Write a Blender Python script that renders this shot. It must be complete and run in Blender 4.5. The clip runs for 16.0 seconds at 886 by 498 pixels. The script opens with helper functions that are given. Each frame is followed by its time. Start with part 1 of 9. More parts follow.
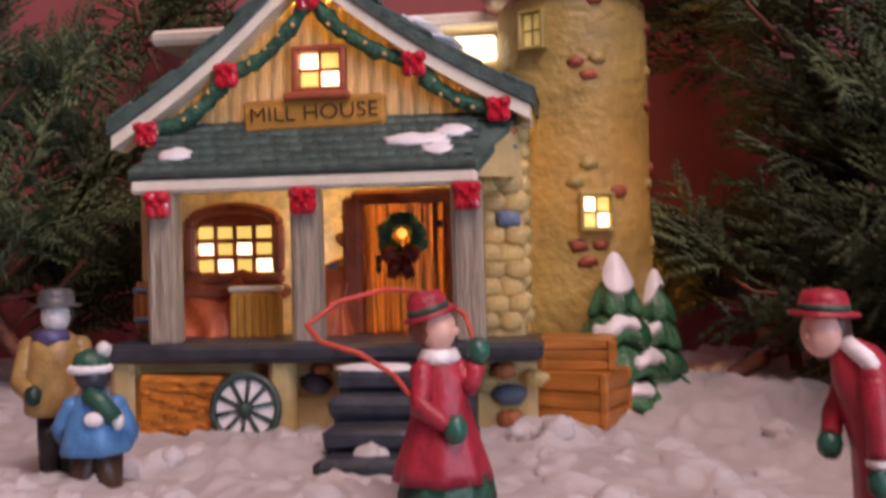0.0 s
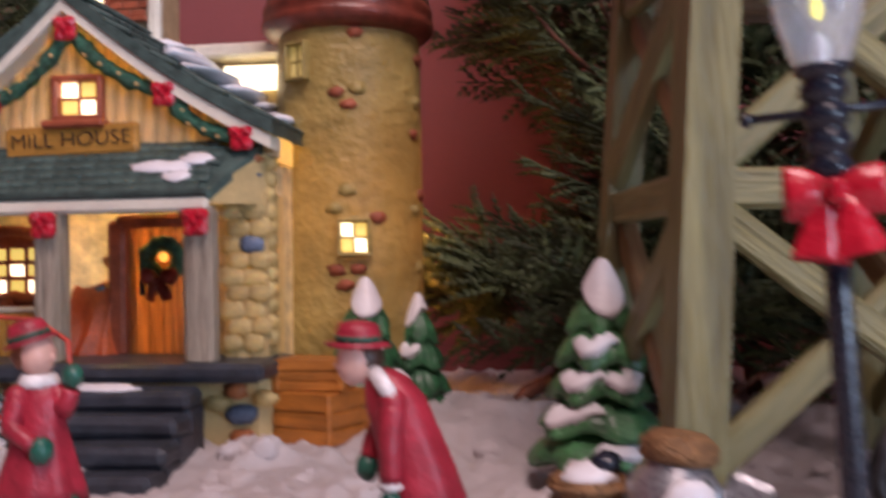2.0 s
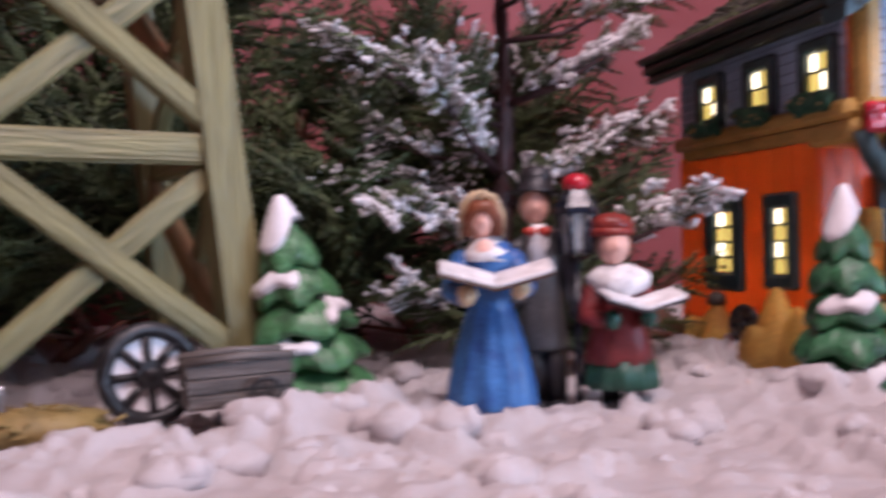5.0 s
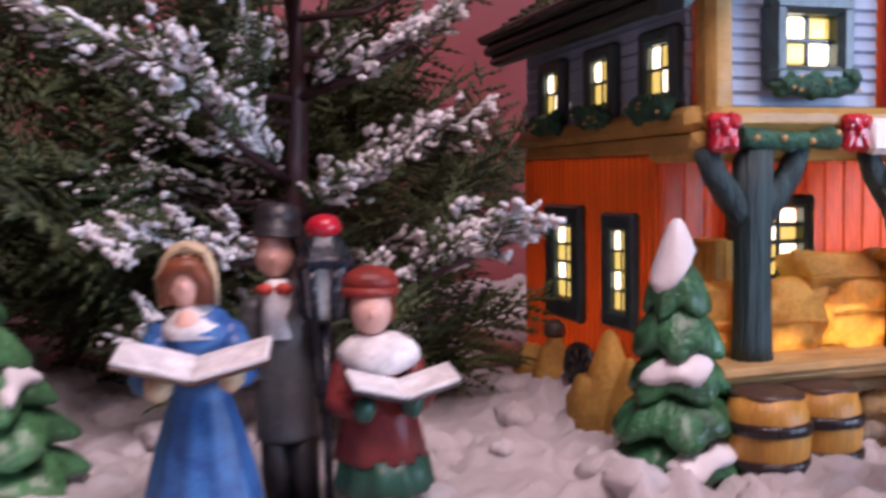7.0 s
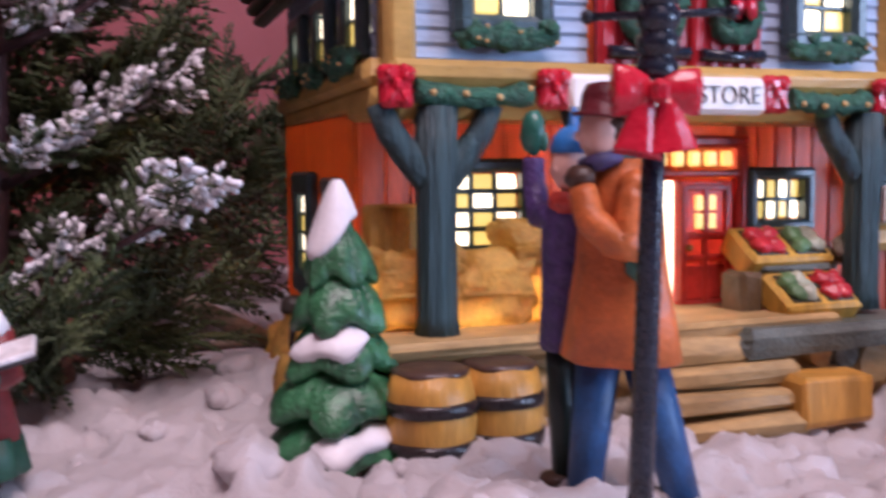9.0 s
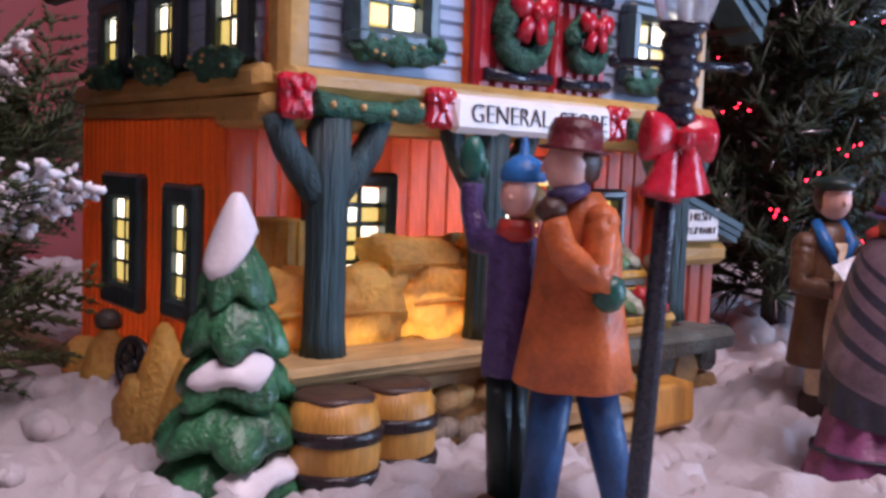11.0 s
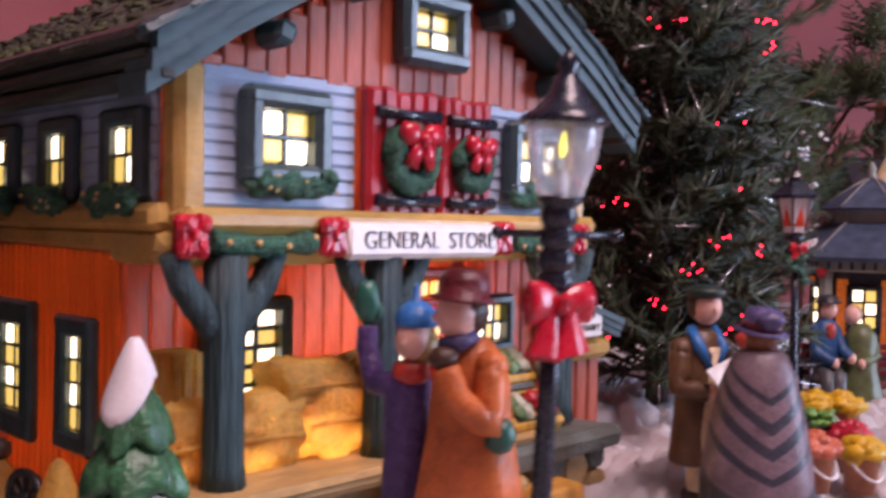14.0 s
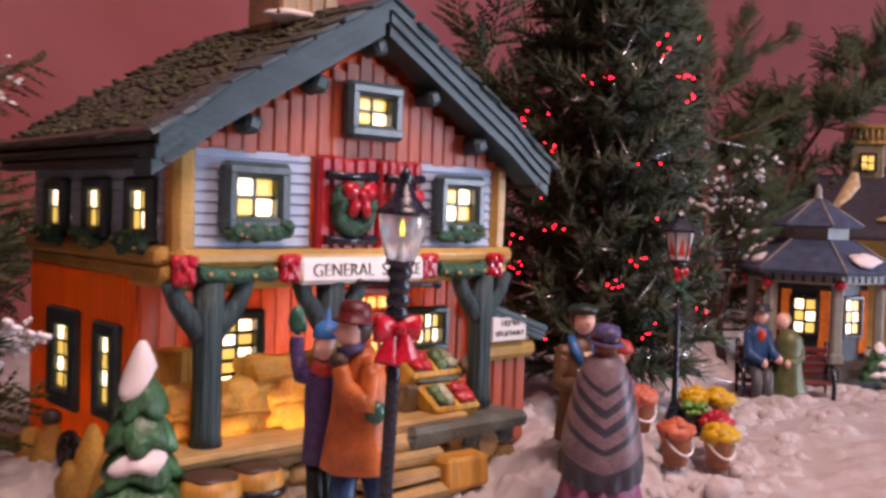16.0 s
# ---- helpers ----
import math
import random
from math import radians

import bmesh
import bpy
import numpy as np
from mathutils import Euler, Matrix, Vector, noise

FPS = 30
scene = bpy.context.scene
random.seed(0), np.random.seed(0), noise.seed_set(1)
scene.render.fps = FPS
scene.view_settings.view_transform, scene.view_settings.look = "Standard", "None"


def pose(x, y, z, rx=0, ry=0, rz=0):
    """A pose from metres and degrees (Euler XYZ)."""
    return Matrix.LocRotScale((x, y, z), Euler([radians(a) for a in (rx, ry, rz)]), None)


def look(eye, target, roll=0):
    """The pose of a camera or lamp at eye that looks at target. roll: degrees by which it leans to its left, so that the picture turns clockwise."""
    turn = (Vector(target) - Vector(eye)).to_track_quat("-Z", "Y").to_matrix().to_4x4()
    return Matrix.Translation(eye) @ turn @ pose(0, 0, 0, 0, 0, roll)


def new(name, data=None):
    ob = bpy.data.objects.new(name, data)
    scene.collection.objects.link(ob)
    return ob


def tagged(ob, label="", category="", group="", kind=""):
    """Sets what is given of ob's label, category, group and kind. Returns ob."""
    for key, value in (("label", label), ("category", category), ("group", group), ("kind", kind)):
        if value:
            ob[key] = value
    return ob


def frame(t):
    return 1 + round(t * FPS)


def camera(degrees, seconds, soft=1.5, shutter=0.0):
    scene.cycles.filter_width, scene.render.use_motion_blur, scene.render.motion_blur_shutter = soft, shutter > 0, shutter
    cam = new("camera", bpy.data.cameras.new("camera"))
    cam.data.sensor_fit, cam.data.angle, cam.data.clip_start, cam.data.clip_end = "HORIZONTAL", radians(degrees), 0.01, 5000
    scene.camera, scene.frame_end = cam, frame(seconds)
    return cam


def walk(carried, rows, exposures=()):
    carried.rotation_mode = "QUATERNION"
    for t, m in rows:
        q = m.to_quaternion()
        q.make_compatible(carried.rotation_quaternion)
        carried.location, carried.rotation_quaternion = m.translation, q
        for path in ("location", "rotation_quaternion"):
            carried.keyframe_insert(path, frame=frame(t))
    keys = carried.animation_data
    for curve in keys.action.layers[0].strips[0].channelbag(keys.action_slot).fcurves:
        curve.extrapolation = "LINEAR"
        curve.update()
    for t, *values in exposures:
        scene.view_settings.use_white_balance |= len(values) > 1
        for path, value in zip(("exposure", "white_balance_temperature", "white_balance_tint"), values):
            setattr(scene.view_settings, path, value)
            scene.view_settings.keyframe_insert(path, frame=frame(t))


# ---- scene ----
cam = camera(49.0, 16.0, soft=3.0, shutter=0.8)
PATH = [
    (0, (0.00495, -0.01213, 0.05766), (0.00652, 0.98782, 0.06735), -1.28),
    (0.5, (0.01736, -0.00031, 0.06246), (-0.00970, 0.99870, 0.09772), -0.98),
    (1, (0.04390, -0.01007, 0.06794), (0.02399, 0.98901, 0.10592), -0.90),
    (1.5, (0.07293, -0.01613, 0.06712), (0.06404, 0.98314, 0.10416), -0.96),
    (2, (0.09025, -0.02424, 0.06006), (0.09853, 0.97547, 0.08287), -0.87),
    (2.5, (0.10546, -0.04635, 0.04765), (0.16644, 0.95165, 0.06422), -0.82),
    (3, (0.11257, -0.06413, 0.03917), (0.25029, 0.92616, 0.05803), -0.93),
    (3.5, (0.11737, -0.07233, 0.03660), (0.32020, 0.90674, 0.05325), -0.91),
    (4, (0.12308, -0.07710, 0.03946), (0.41719, 0.87853, 0.05565), -0.96),
    (4.5, (0.13001, -0.08198, 0.04360), (0.52183, 0.83804, 0.04894), -1.04),
    (5, (0.14109, -0.08723, 0.04804), (0.61390, 0.79394, 0.04599), -1.00),
    (5.2, (0.14858, -0.09016, 0.04927), (0.63896, 0.78135, 0.04838), -0.57),
    (7.3, (0.23207, -0.05247, 0.07785), (0.75831, 0.79504, 0.00851), -0.79),
    (7.5, (0.24492, -0.05213, 0.07947), (0.77117, 0.79540, 0.01043), -0.66),
    (8, (0.26684, -0.05791, 0.07583), (0.80552, 0.78234, 0.01416), -0.31),
    (8.5, (0.27649, -0.06812, 0.06998), (0.82116, 0.76782, 0.00269), -0.38),
    (9, (0.28612, -0.07653, 0.06598), (0.84173, 0.75132, -0.01118), -0.47),
    (9.5, (0.28767, -0.07860, 0.06596), (0.91074, 0.69833, -0.02437), 0.10),
    (10, (0.27647, -0.06682, 0.06828), (0.98598, 0.63286, -0.01568), 1.01),
    (10.2, (0.27114, -0.05835, 0.07018), (1.01035, 0.60986, -0.01388), 1.40),
    (12.3, (0.23437, -0.02277, 0.07164), (1.09004, 0.48758, -0.01427), 1.70),
    (12.5, (0.23604, -0.02069, 0.06842), (1.10147, 0.47296, -0.01727), 1.66),
    (13, (0.23419, -0.02292, 0.07774), (1.09954, 0.47611, 0.03154), 1.63),
    (13.5, (0.23559, -0.02732, 0.08289), (1.10030, 0.47395, 0.05110), 1.25),
    (14, (0.24463, -0.04032, 0.08893), (1.11106, 0.45842, 0.06557), 1.11),
    (14.5, (0.24392, -0.05904, 0.09794), (1.10882, 0.44237, 0.07473), 1.27),
    (15, (0.22686, -0.08233, 0.10540), (1.09012, 0.42180, 0.08028), 1.40),
    (15.5, (0.20948, -0.10071, 0.10678), (1.06385, 0.41761, 0.06941), 1.25),
    (16, (0.18942, -0.12010, 0.10622), (1.02885, 0.42212, 0.06922), 1.78),
]
walk(cam, [(t, look(eye, target, roll)) for t, eye, target, roll in PATH], exposures=[(0.0, -0.25, 6750, 24), (1.5, -0.34, 6650, 22), (2.5, -0.18, 6050, 20), (3.2, 0.03, 5800, 19), (4.5, 0.08, 5900, 20), (7.5, -0.10, 6050, 25), (9.0, -0.06, 5750, 25), (10.0, -0.24, 5700, 23), (12.5, -0.12, 5500, 23), (14.0, -0.08, 6350, 30), (16.0, -0.12, 7300, 31)])

# ---- world and large lights ----
world = bpy.data.worlds.new("room_dark")
world.use_nodes = True
world.node_tree.nodes["Background"].inputs[0].default_value = (0.5, 0.6, 0.8, 1)
world.node_tree.nodes["Background"].inputs[1].default_value = 0.15
scene.world = world


def lamp(name, kind, matrix, energy, color, size=0.1, size_y=None):
    data = bpy.data.lights.new(name, kind)
    data.energy, data.color = energy, color
    if kind == "AREA":
        data.shape, data.size, data.size_y = "RECTANGLE", size, size_y or size
    else:
        data.shadow_soft_size = size
    ob = new(name, data)
    ob.matrix_world = matrix
    return ob


# daylight in the window behind the camera, and an added warm fill without a fixture
lamp("window_daylight", "AREA", look((1.50, -1.92, 0.25), (0.55, 0.35, 0.05)), 52.0, (0.58, 0.78, 1.0), 0.92, 0.92)
lamp("room_fill", "AREA", look((0.26, -0.50, 1.15), (0.24, 0.1, 0.0)), 19.5, (1.0, 0.77, 0.72), 0.6, 0.6)

# ---- geometry helpers ----
TAU = 2 * math.pi
rnd = random.Random(7)


class Geo:
    """Collects vertices and faces, with a material slot and a smooth flag per face."""

    def __init__(self, m=None):
        self.v, self.f, self.n, self.m, self.slot = [], [], 0, m or Matrix(), 0

    def add(self, verts, faces, smooth=False, slot=None):
        a = np.asarray(verts, float).reshape(-1, 3)
        w = np.array(self.m)
        self.v.append(a @ w[:3, :3].T + w[:3, 3])
        faces = np.asarray(faces, int)
        k = self.slot if slot is None else slot
        self.f.append((faces + self.n, smooth, k))
        self.n += len(a)

    def box(self, c, s, bev=0.0, m=None, slot=None, jit=0.0):
        h = [x / 2 for x in s]
        if bev <= 0:
            bev = min(s) * 0.06
        bev = min(bev, min(h) * 0.6)
        m = m or Matrix()
        vs, idx = [], {}
        for k, sg in enumerate([(a, b, d) for a in (-1, 1) for b in (-1, 1) for d in (-1, 1)]):
            for ax in range(3):
                p = Vector([sg[i] * (h[i] if i == ax else h[i] - bev) for i in range(3)])
                idx[(sg, ax)] = len(vs)
                vs.append(p)
        quads, tris = [], []
        for ax in range(3):
            o = [i for i in range(3) if i != ax]
            for s0 in (-1, 1):
                q = []
                for a, b in ((-1, -1), (1, -1), (1, 1), (-1, 1)):
                    sg = [0, 0, 0]
                    sg[ax], sg[o[0]], sg[o[1]] = s0, a, b
                    q.append(idx[(tuple(sg), ax)])
                quads.append(q)
        for ax in range(3):
            a, b = [i for i in range(3) if i != ax]
            for sa in (-1, 1):
                for sb in (-1, 1):
                    p = [0, 0, 0]
                    p[a], p[b] = sa, sb
                    lo, hi = list(p), list(p)
                    lo[ax], hi[ax] = -1, 1
                    quads.append([idx[(tuple(lo), a)], idx[(tuple(hi), a)], idx[(tuple(hi), b)], idx[(tuple(lo), b)]])
        for sg in [(a, b, d) for a in (-1, 1) for b in (-1, 1) for d in (-1, 1)]:
            tris.append([idx[(sg, 0)], idx[(sg, 1)], idx[(sg, 2)]])

        def turned(f):
            p = [vs[i] for i in f]
            nrm = (p[1] - p[0]).cross(p[2] - p[0])
            return f if nrm.dot(sum(p, Vector()) / len(p)) > 0 else f[::-1]

        quads, tris = [turned(f) for f in quads], [turned(f) for f in tris]
        if jit:
            vs = [p + Vector([rnd.uniform(-jit, jit) for _ in range(3)]) for p in vs]
        t = Matrix.Translation(c) @ m
        vs = [t @ p for p in vs]
        n0 = self.n
        self.add(vs, quads, False, slot)
        self.f.append((np.array(tris) + n0, False, self.slot if slot is None else slot))

    def shell(self, lo, hi, skip=(), slot=None):
        """A thin porcelain box from lo to hi without the sides named in skip."""
        x0, y0, z0 = lo
        x1, y1, z1 = hi
        v = [(x, y, z) for z in (z0, z1) for y in (y0, y1) for x in (x0, x1)]
        f = {"-z": [0, 2, 3, 1], "+z": [4, 5, 7, 6], "-y": [0, 1, 5, 4], "+y": [2, 6, 7, 3], "-x": [0, 4, 6, 2], "+x": [1, 3, 7, 5]}
        self.add(v, [q for k, q in f.items() if k not in skip], False, slot)

    def plate(self, c, w, h, d, side="y", bev=0.0008, slot=None):
        """A raised panel with bevelled rim and an open back, facing -y (or -x)."""
        a, b = w / 2, h / 2
        v = [(-a, 0, -b), (a, 0, -b), (a, 0, b), (-a, 0, b), (-a, -d + bev, -b), (a, -d + bev, -b), (a, -d + bev, b), (-a, -d + bev, b)]
        v += [(-a + bev, -d, -b + bev), (a - bev, -d, -b + bev), (a - bev, -d, b - bev), (-a + bev, -d, b - bev)]
        f = [[8, 9, 10, 11]]
        for i in range(4):
            j = (i + 1) % 4
            f += [[i, j, 4 + j, 4 + i], [4 + i, 4 + j, 8 + j, 8 + i]]
        if side == "x":
            v = [(y, -x, z) for x, y, z in v]
        self.add([(c[0] + x, c[1] + y, c[2] + z) for x, y, z in v], f, False, slot)

    def tube(self, pts, radii, n=8, caps=True, smooth=True, slot=None, flat=1.0, wob=0.0):
        pts = [Vector(p) for p in pts]
        if not hasattr(radii, "__len__"):
            radii = [radii] * len(pts)
        up = Vector((0, 0, 1))
        vs = []
        for i, p in enumerate(pts):
            d = (pts[min(i + 1, len(pts) - 1)] - pts[max(i - 1, 0)]).normalized()
            a = d.cross(up)
            a = Vector((1, 0, 0)) if a.length < 1e-3 else a.normalized()
            b = d.cross(a).normalized()
            for k in range(n):
                an = TAU * k / n
                r = radii[i] * (1 + wob * rnd.uniform(-1, 1))
                vs.append(p + a * math.cos(an) * r + b * math.sin(an) * r * flat)
        q = [[i * n + k, i * n + (k + 1) % n, (i + 1) * n + (k + 1) % n, (i + 1) * n + k] for i in range(len(pts) - 1) for k in range(n)]
        n0 = self.n
        k0 = self.slot if slot is None else slot
        self.add(vs, q, smooth, slot)
        if caps:
            self.f.append((np.array([list(range(n))[::-1]]) + n0, False, k0))
            self.f.append((np.array([list(range(n))]) + n0 + (len(pts) - 1) * n, False, k0))

    def lathe(self, prof, n=16, c=(0, 0, 0), folds=0, amp=0.0, sx=1.0, sy=1.0, smooth=True, slot=None, lean=(0, 0), phase=0.0, caps=True):
        """prof: (radius, height) from below; folds and amp: ripples, as the third value of a profile row times amp."""
        vs = []
        for row in prof:
            r, z = row[0], row[1]
            k = row[2] if len(row) > 2 else 0.0
            for i in range(n):
                an = TAU * i / n
                rr = r * (1 + amp * k * math.cos(folds * an + phase))
                vs.append((c[0] + rr * math.cos(an) * sx + lean[0] * z, c[1] + rr * math.sin(an) * sy + lean[1] * z, c[2] + z))
        q = [[j * n + i, j * n + (i + 1) % n, (j + 1) * n + (i + 1) % n, (j + 1) * n + i] for j in range(len(prof) - 1) for i in range(n)]
        n0, k0 = self.n, self.slot if slot is None else slot
        self.add(vs, q, smooth, slot)
        if caps:
            self.f.append((np.array([list(range(n))[::-1]]) + n0, False, k0))
            self.f.append((np.array([list(range(n))]) + n0 + (len(prof) - 1) * n, False, k0))

    def ball(self, c, r, nu=12, nv=8, slot=None, rough=0.0, m=None, freq=None, flat_base=False, pw=1.0, open_back=False):
        r = (r, r, r) if not hasattr(r, "__len__") else r
        off = Vector((rnd.random() * 50, rnd.random() * 50, 0))
        m = m or Matrix()
        vs = []
        for j in range(nv + 1):
            th = math.pi * j / nv
            for i in range(nu):
                ph = TAU * i / nu
                d = Vector((math.sin(th) * math.cos(ph), math.sin(th) * math.sin(ph), -math.cos(th)))
                k = 1 + (rough * noise.noise(d * (freq or 2.0) + off) if rough else 0)
                if pw != 1.0:
                    d = Vector([math.copysign(abs(q) ** pw, q) for q in d])
                p = Vector((d.x * r[0] * k, d.y * r[1] * k, d.z * r[2] * k))
                if flat_base and p.z < 0:
                    p.z *= 0.15
                vs.append(Vector(c) + m @ p)
        q = [[j * nu + i, j * nu + (i + 1) % nu, (j + 1) * nu + (i + 1) % nu, (j + 1) * nu + i] for j in range(nv) for i in range(nu)]
        if open_back:
            lim = c[1] + r[1] * 0.35
            q = [f for f in q if sum(vs[i].y for i in f) / 4 < lim]
        self.add(vs, q, True, slot)

    def prism(self, poly, y0, y1, slot=None, smooth=False):
        """A polygon in x and z (counter-clockwise seen from -y), drawn out along y."""
        k = len(poly)
        vs = [(x, y0, z) for x, z in poly] + [(x, y1, z) for x, z in poly]
        sl = self.slot if slot is None else slot
        n0 = self.n
        self.add(vs, [[(i + 1) % k, i, k + i, k + (i + 1) % k] for i in range(k)], smooth, slot)
        self.f.append((np.array([list(range(k))]) + n0, False, sl))
        self.f.append((np.array([list(range(k))[::-1]]) + n0 + k, False, sl))

    def strip(self, line, thick, y0, y1, slot=None):
        """A slab under a line of (x, z) points, thick downwards."""
        up = [(x, z) for x, z in line]
        n = len(up)
        vs = [(x, y, z - d) for y in (y0, y1) for d in (0, thick) for x, z in up]
        q = []
        for i in range(n - 1):
            q.append([i, i + 1, 2 * n + i + 1, 2 * n + i])
            q.append([n + i + 1, n + i, 3 * n + i, 3 * n + i + 1])
            q.append([i + 1, i, n + i, n + i + 1])
            q.append([2 * n + i, 2 * n + i + 1, 3 * n + i + 1, 3 * n + i])
        for i in (0, n - 1):
            a = [i, 2 * n + i, 3 * n + i, n + i]
            q.append(a if i == 0 else a[::-1])
        self.add(vs, q, False, slot)

    def mesh(self, name, mats):
        me = bpy.data.meshes.new(name)
        co = np.concatenate(self.v) if self.v else np.zeros((0, 3))
        loops, starts, mat, sm, at = [], [], [], [], 0
        for f, s, k in self.f:
            w = f.shape[1]
            loops.append(f.ravel())
            starts.append(at + np.arange(len(f)) * w)
            at += f.size
            mat.append(np.full(len(f), k)), sm.append(np.full(len(f), s))
        loops, starts = np.concatenate(loops), np.concatenate(starts)
        me.vertices.add(len(co)), me.loops.add(len(loops)), me.polygons.add(len(starts))
        me.vertices.foreach_set("co", co.ravel().astype(np.float32))
        me.loops.foreach_set("vertex_index", loops.astype(np.int32))
        me.polygons.foreach_set("loop_start", starts.astype(np.int32))
        me.polygons.foreach_set("material_index", np.concatenate(mat).astype(np.int32))
        me.polygons.foreach_set("use_smooth", np.concatenate(sm).astype(bool))
        for m in mats if isinstance(mats, (list, tuple)) else [mats]:
            me.materials.append(m)
        me.update(calc_edges=True)
        me.validate()
        return me


def thing(name, m, label, category, group="", kind=""):
    ob = new(name)
    ob.empty_display_size = 0.01
    ob.matrix_world = m
    return tagged(ob, label, category, group, kind)


def part(name, geo, mats, parent, label=""):
    ob = new(name, geo.mesh(name, mats))
    ob.parent = parent
    return tagged(ob, label) if label else ob


def piece(name, me, parent, m):
    ob = new(name, me)
    ob.parent = parent
    ob.matrix_basis = m
    return ob


def single(name, geo, mats, m, label, category, group="", kind=""):
    ob = new(name, geo.mesh(name, mats))
    ob.matrix_world = m
    return tagged(ob, label, category, group, kind)


def writing(name, text, size, parent, m, mat, squeeze=1.0):
    cu = bpy.data.curves.new(name, "FONT")
    cu.body, cu.size, cu.extrude, cu.align_x, cu.align_y = text, size, 0.0003, "CENTER", "CENTER"
    cu.offset = -0.00016
    tmp = bpy.data.objects.new(name, cu)
    scene.collection.objects.link(tmp)
    me = bpy.data.meshes.new_from_object(tmp.evaluated_get(bpy.context.evaluated_depsgraph_get()))
    bpy.data.objects.remove(tmp)
    me.materials.clear()
    me.materials.append(mat)
    ob = new(name, me)
    ob.parent = parent
    ob.matrix_basis = m @ Matrix.Diagonal((squeeze, 1, 1, 1))
    return ob


# ---- materials ----
def material(name, col, rough=0.45, var=0.25, scale=120.0, bump=0.3, fine=900.0, metal=0.0, through_light=0.0, grain=None, coat=0.0, piece_var=0.0, second=None, glow=None, glow_power=0.0, sheen=0.0, bump_size=0.0006):
    """A surface with two scales of variation. grain: stretches the pattern along an axis; through_light: share of light let through thin porcelain."""
    ma = bpy.data.materials.new(name)
    ma.use_nodes = True
    nt = ma.node_tree
    nd, ln = nt.nodes, nt.links
    bs = nd["Principled BSDF"]
    co = nd.new("ShaderNodeTexCoord")
    mp = nd.new("ShaderNodeMapping")
    mp.inputs["Scale"].default_value = grain or (1, 1, 1)
    ln.new(co.outputs["Object"], mp.inputs["Vector"])
    big, small = nd.new("ShaderNodeTexNoise"), nd.new("ShaderNodeTexNoise")
    big.inputs["Scale"].default_value, big.inputs["Detail"].default_value = scale, 3.0
    small.inputs["Scale"].default_value, small.inputs["Detail"].default_value = fine, 2.0
    for n in (big, small):
        ln.new(mp.outputs[0], n.inputs["Vector"])
    ramp = nd.new("ShaderNodeValToRGB")
    c2 = second or [min(1, c * (1 + var)) for c in col]
    ramp.color_ramp.elements[0].color = (*[c * (1 - var) for c in col], 1)
    ramp.color_ramp.elements[1].color = (*c2, 1)
    ramp.color_ramp.elements[0].position, ramp.color_ramp.elements[1].position = 0.32, 0.68
    ln.new(big.outputs["Fac"], ramp.inputs["Fac"])
    mix = nd.new("ShaderNodeMix")
    mix.data_type, mix.blend_type = "RGBA", "MULTIPLY"
    mix.inputs[0].default_value = min(1.0, var * 1.2)
    ln.new(ramp.outputs[0], mix.inputs[6])
    sr = nd.new("ShaderNodeMapRange")
    sr.inputs[1].default_value, sr.inputs[2].default_value, sr.inputs[3].default_value, sr.inputs[4].default_value = 0.25, 0.75, 0.55, 1.3
    ln.new(small.outputs["Fac"], sr.inputs[0])
    ln.new(sr.outputs[0], mix.inputs[7])
    out = mix.outputs[2]
    if piece_var:
        oi = nd.new("ShaderNodeObjectInfo")
        r2 = nd.new("ShaderNodeMapRange")
        r2.inputs[3].default_value, r2.inputs[4].default_value = 1 - piece_var, 1 + piece_var
        ln.new(oi.outputs["Random"], r2.inputs[0])
        m2 = nd.new("ShaderNodeMix")
        m2.data_type, m2.blend_type = "RGBA", "MULTIPLY"
        m2.inputs[0].default_value = 1.0
        ln.new(out, m2.inputs[6]), ln.new(r2.outputs[0], m2.inputs[7])
        out = m2.outputs[2]
    ln.new(out, bs.inputs["Base Color"])
    rr = nd.new("ShaderNodeMapRange")
    rr.inputs[3].default_value, rr.inputs[4].default_value = max(0.03, rough - 0.12), min(1.0, rough + 0.12)
    ln.new(small.outputs["Fac"], rr.inputs[0])
    ln.new(rr.outputs[0], bs.inputs["Roughness"])
    bs.inputs["Metallic"].default_value = metal
    bs.inputs["Coat Weight"].default_value = coat
    bs.inputs["Coat Roughness"].default_value = 0.15
    bs.inputs["Sheen Weight"].default_value = sheen
    if glow:
        bs.inputs["Emission Color"].default_value = (*glow, 1)
        bs.inputs["Emission Strength"].default_value = glow_power
    if bump:
        add = nd.new("ShaderNodeMath")
        add.operation = "MULTIPLY_ADD"
        add.inputs[1].default_value = 1.6
        ln.new(big.outputs["Fac"], add.inputs[0]), ln.new(small.outputs["Fac"], add.inputs[2])
        bu = nd.new("ShaderNodeBump")
        bu.inputs["Strength"].default_value, bu.inputs["Distance"].default_value = bump, bump_size
        ln.new(add.outputs[0], bu.inputs["Height"])
        ln.new(bu.outputs[0], bs.inputs["Normal"])
    if through_light:
        tr, ms = nd.new("ShaderNodeBsdfTranslucent"), nd.new("ShaderNodeMixShader")
        ln.new(out, tr.inputs["Color"])
        ms.inputs[0].default_value = through_light
        ln.new(bs.outputs[0], ms.inputs[1]), ln.new(tr.outputs[0], ms.inputs[2])
        ln.new(ms.outputs[0], nd["Material Output"].inputs["Surface"])
    return ma


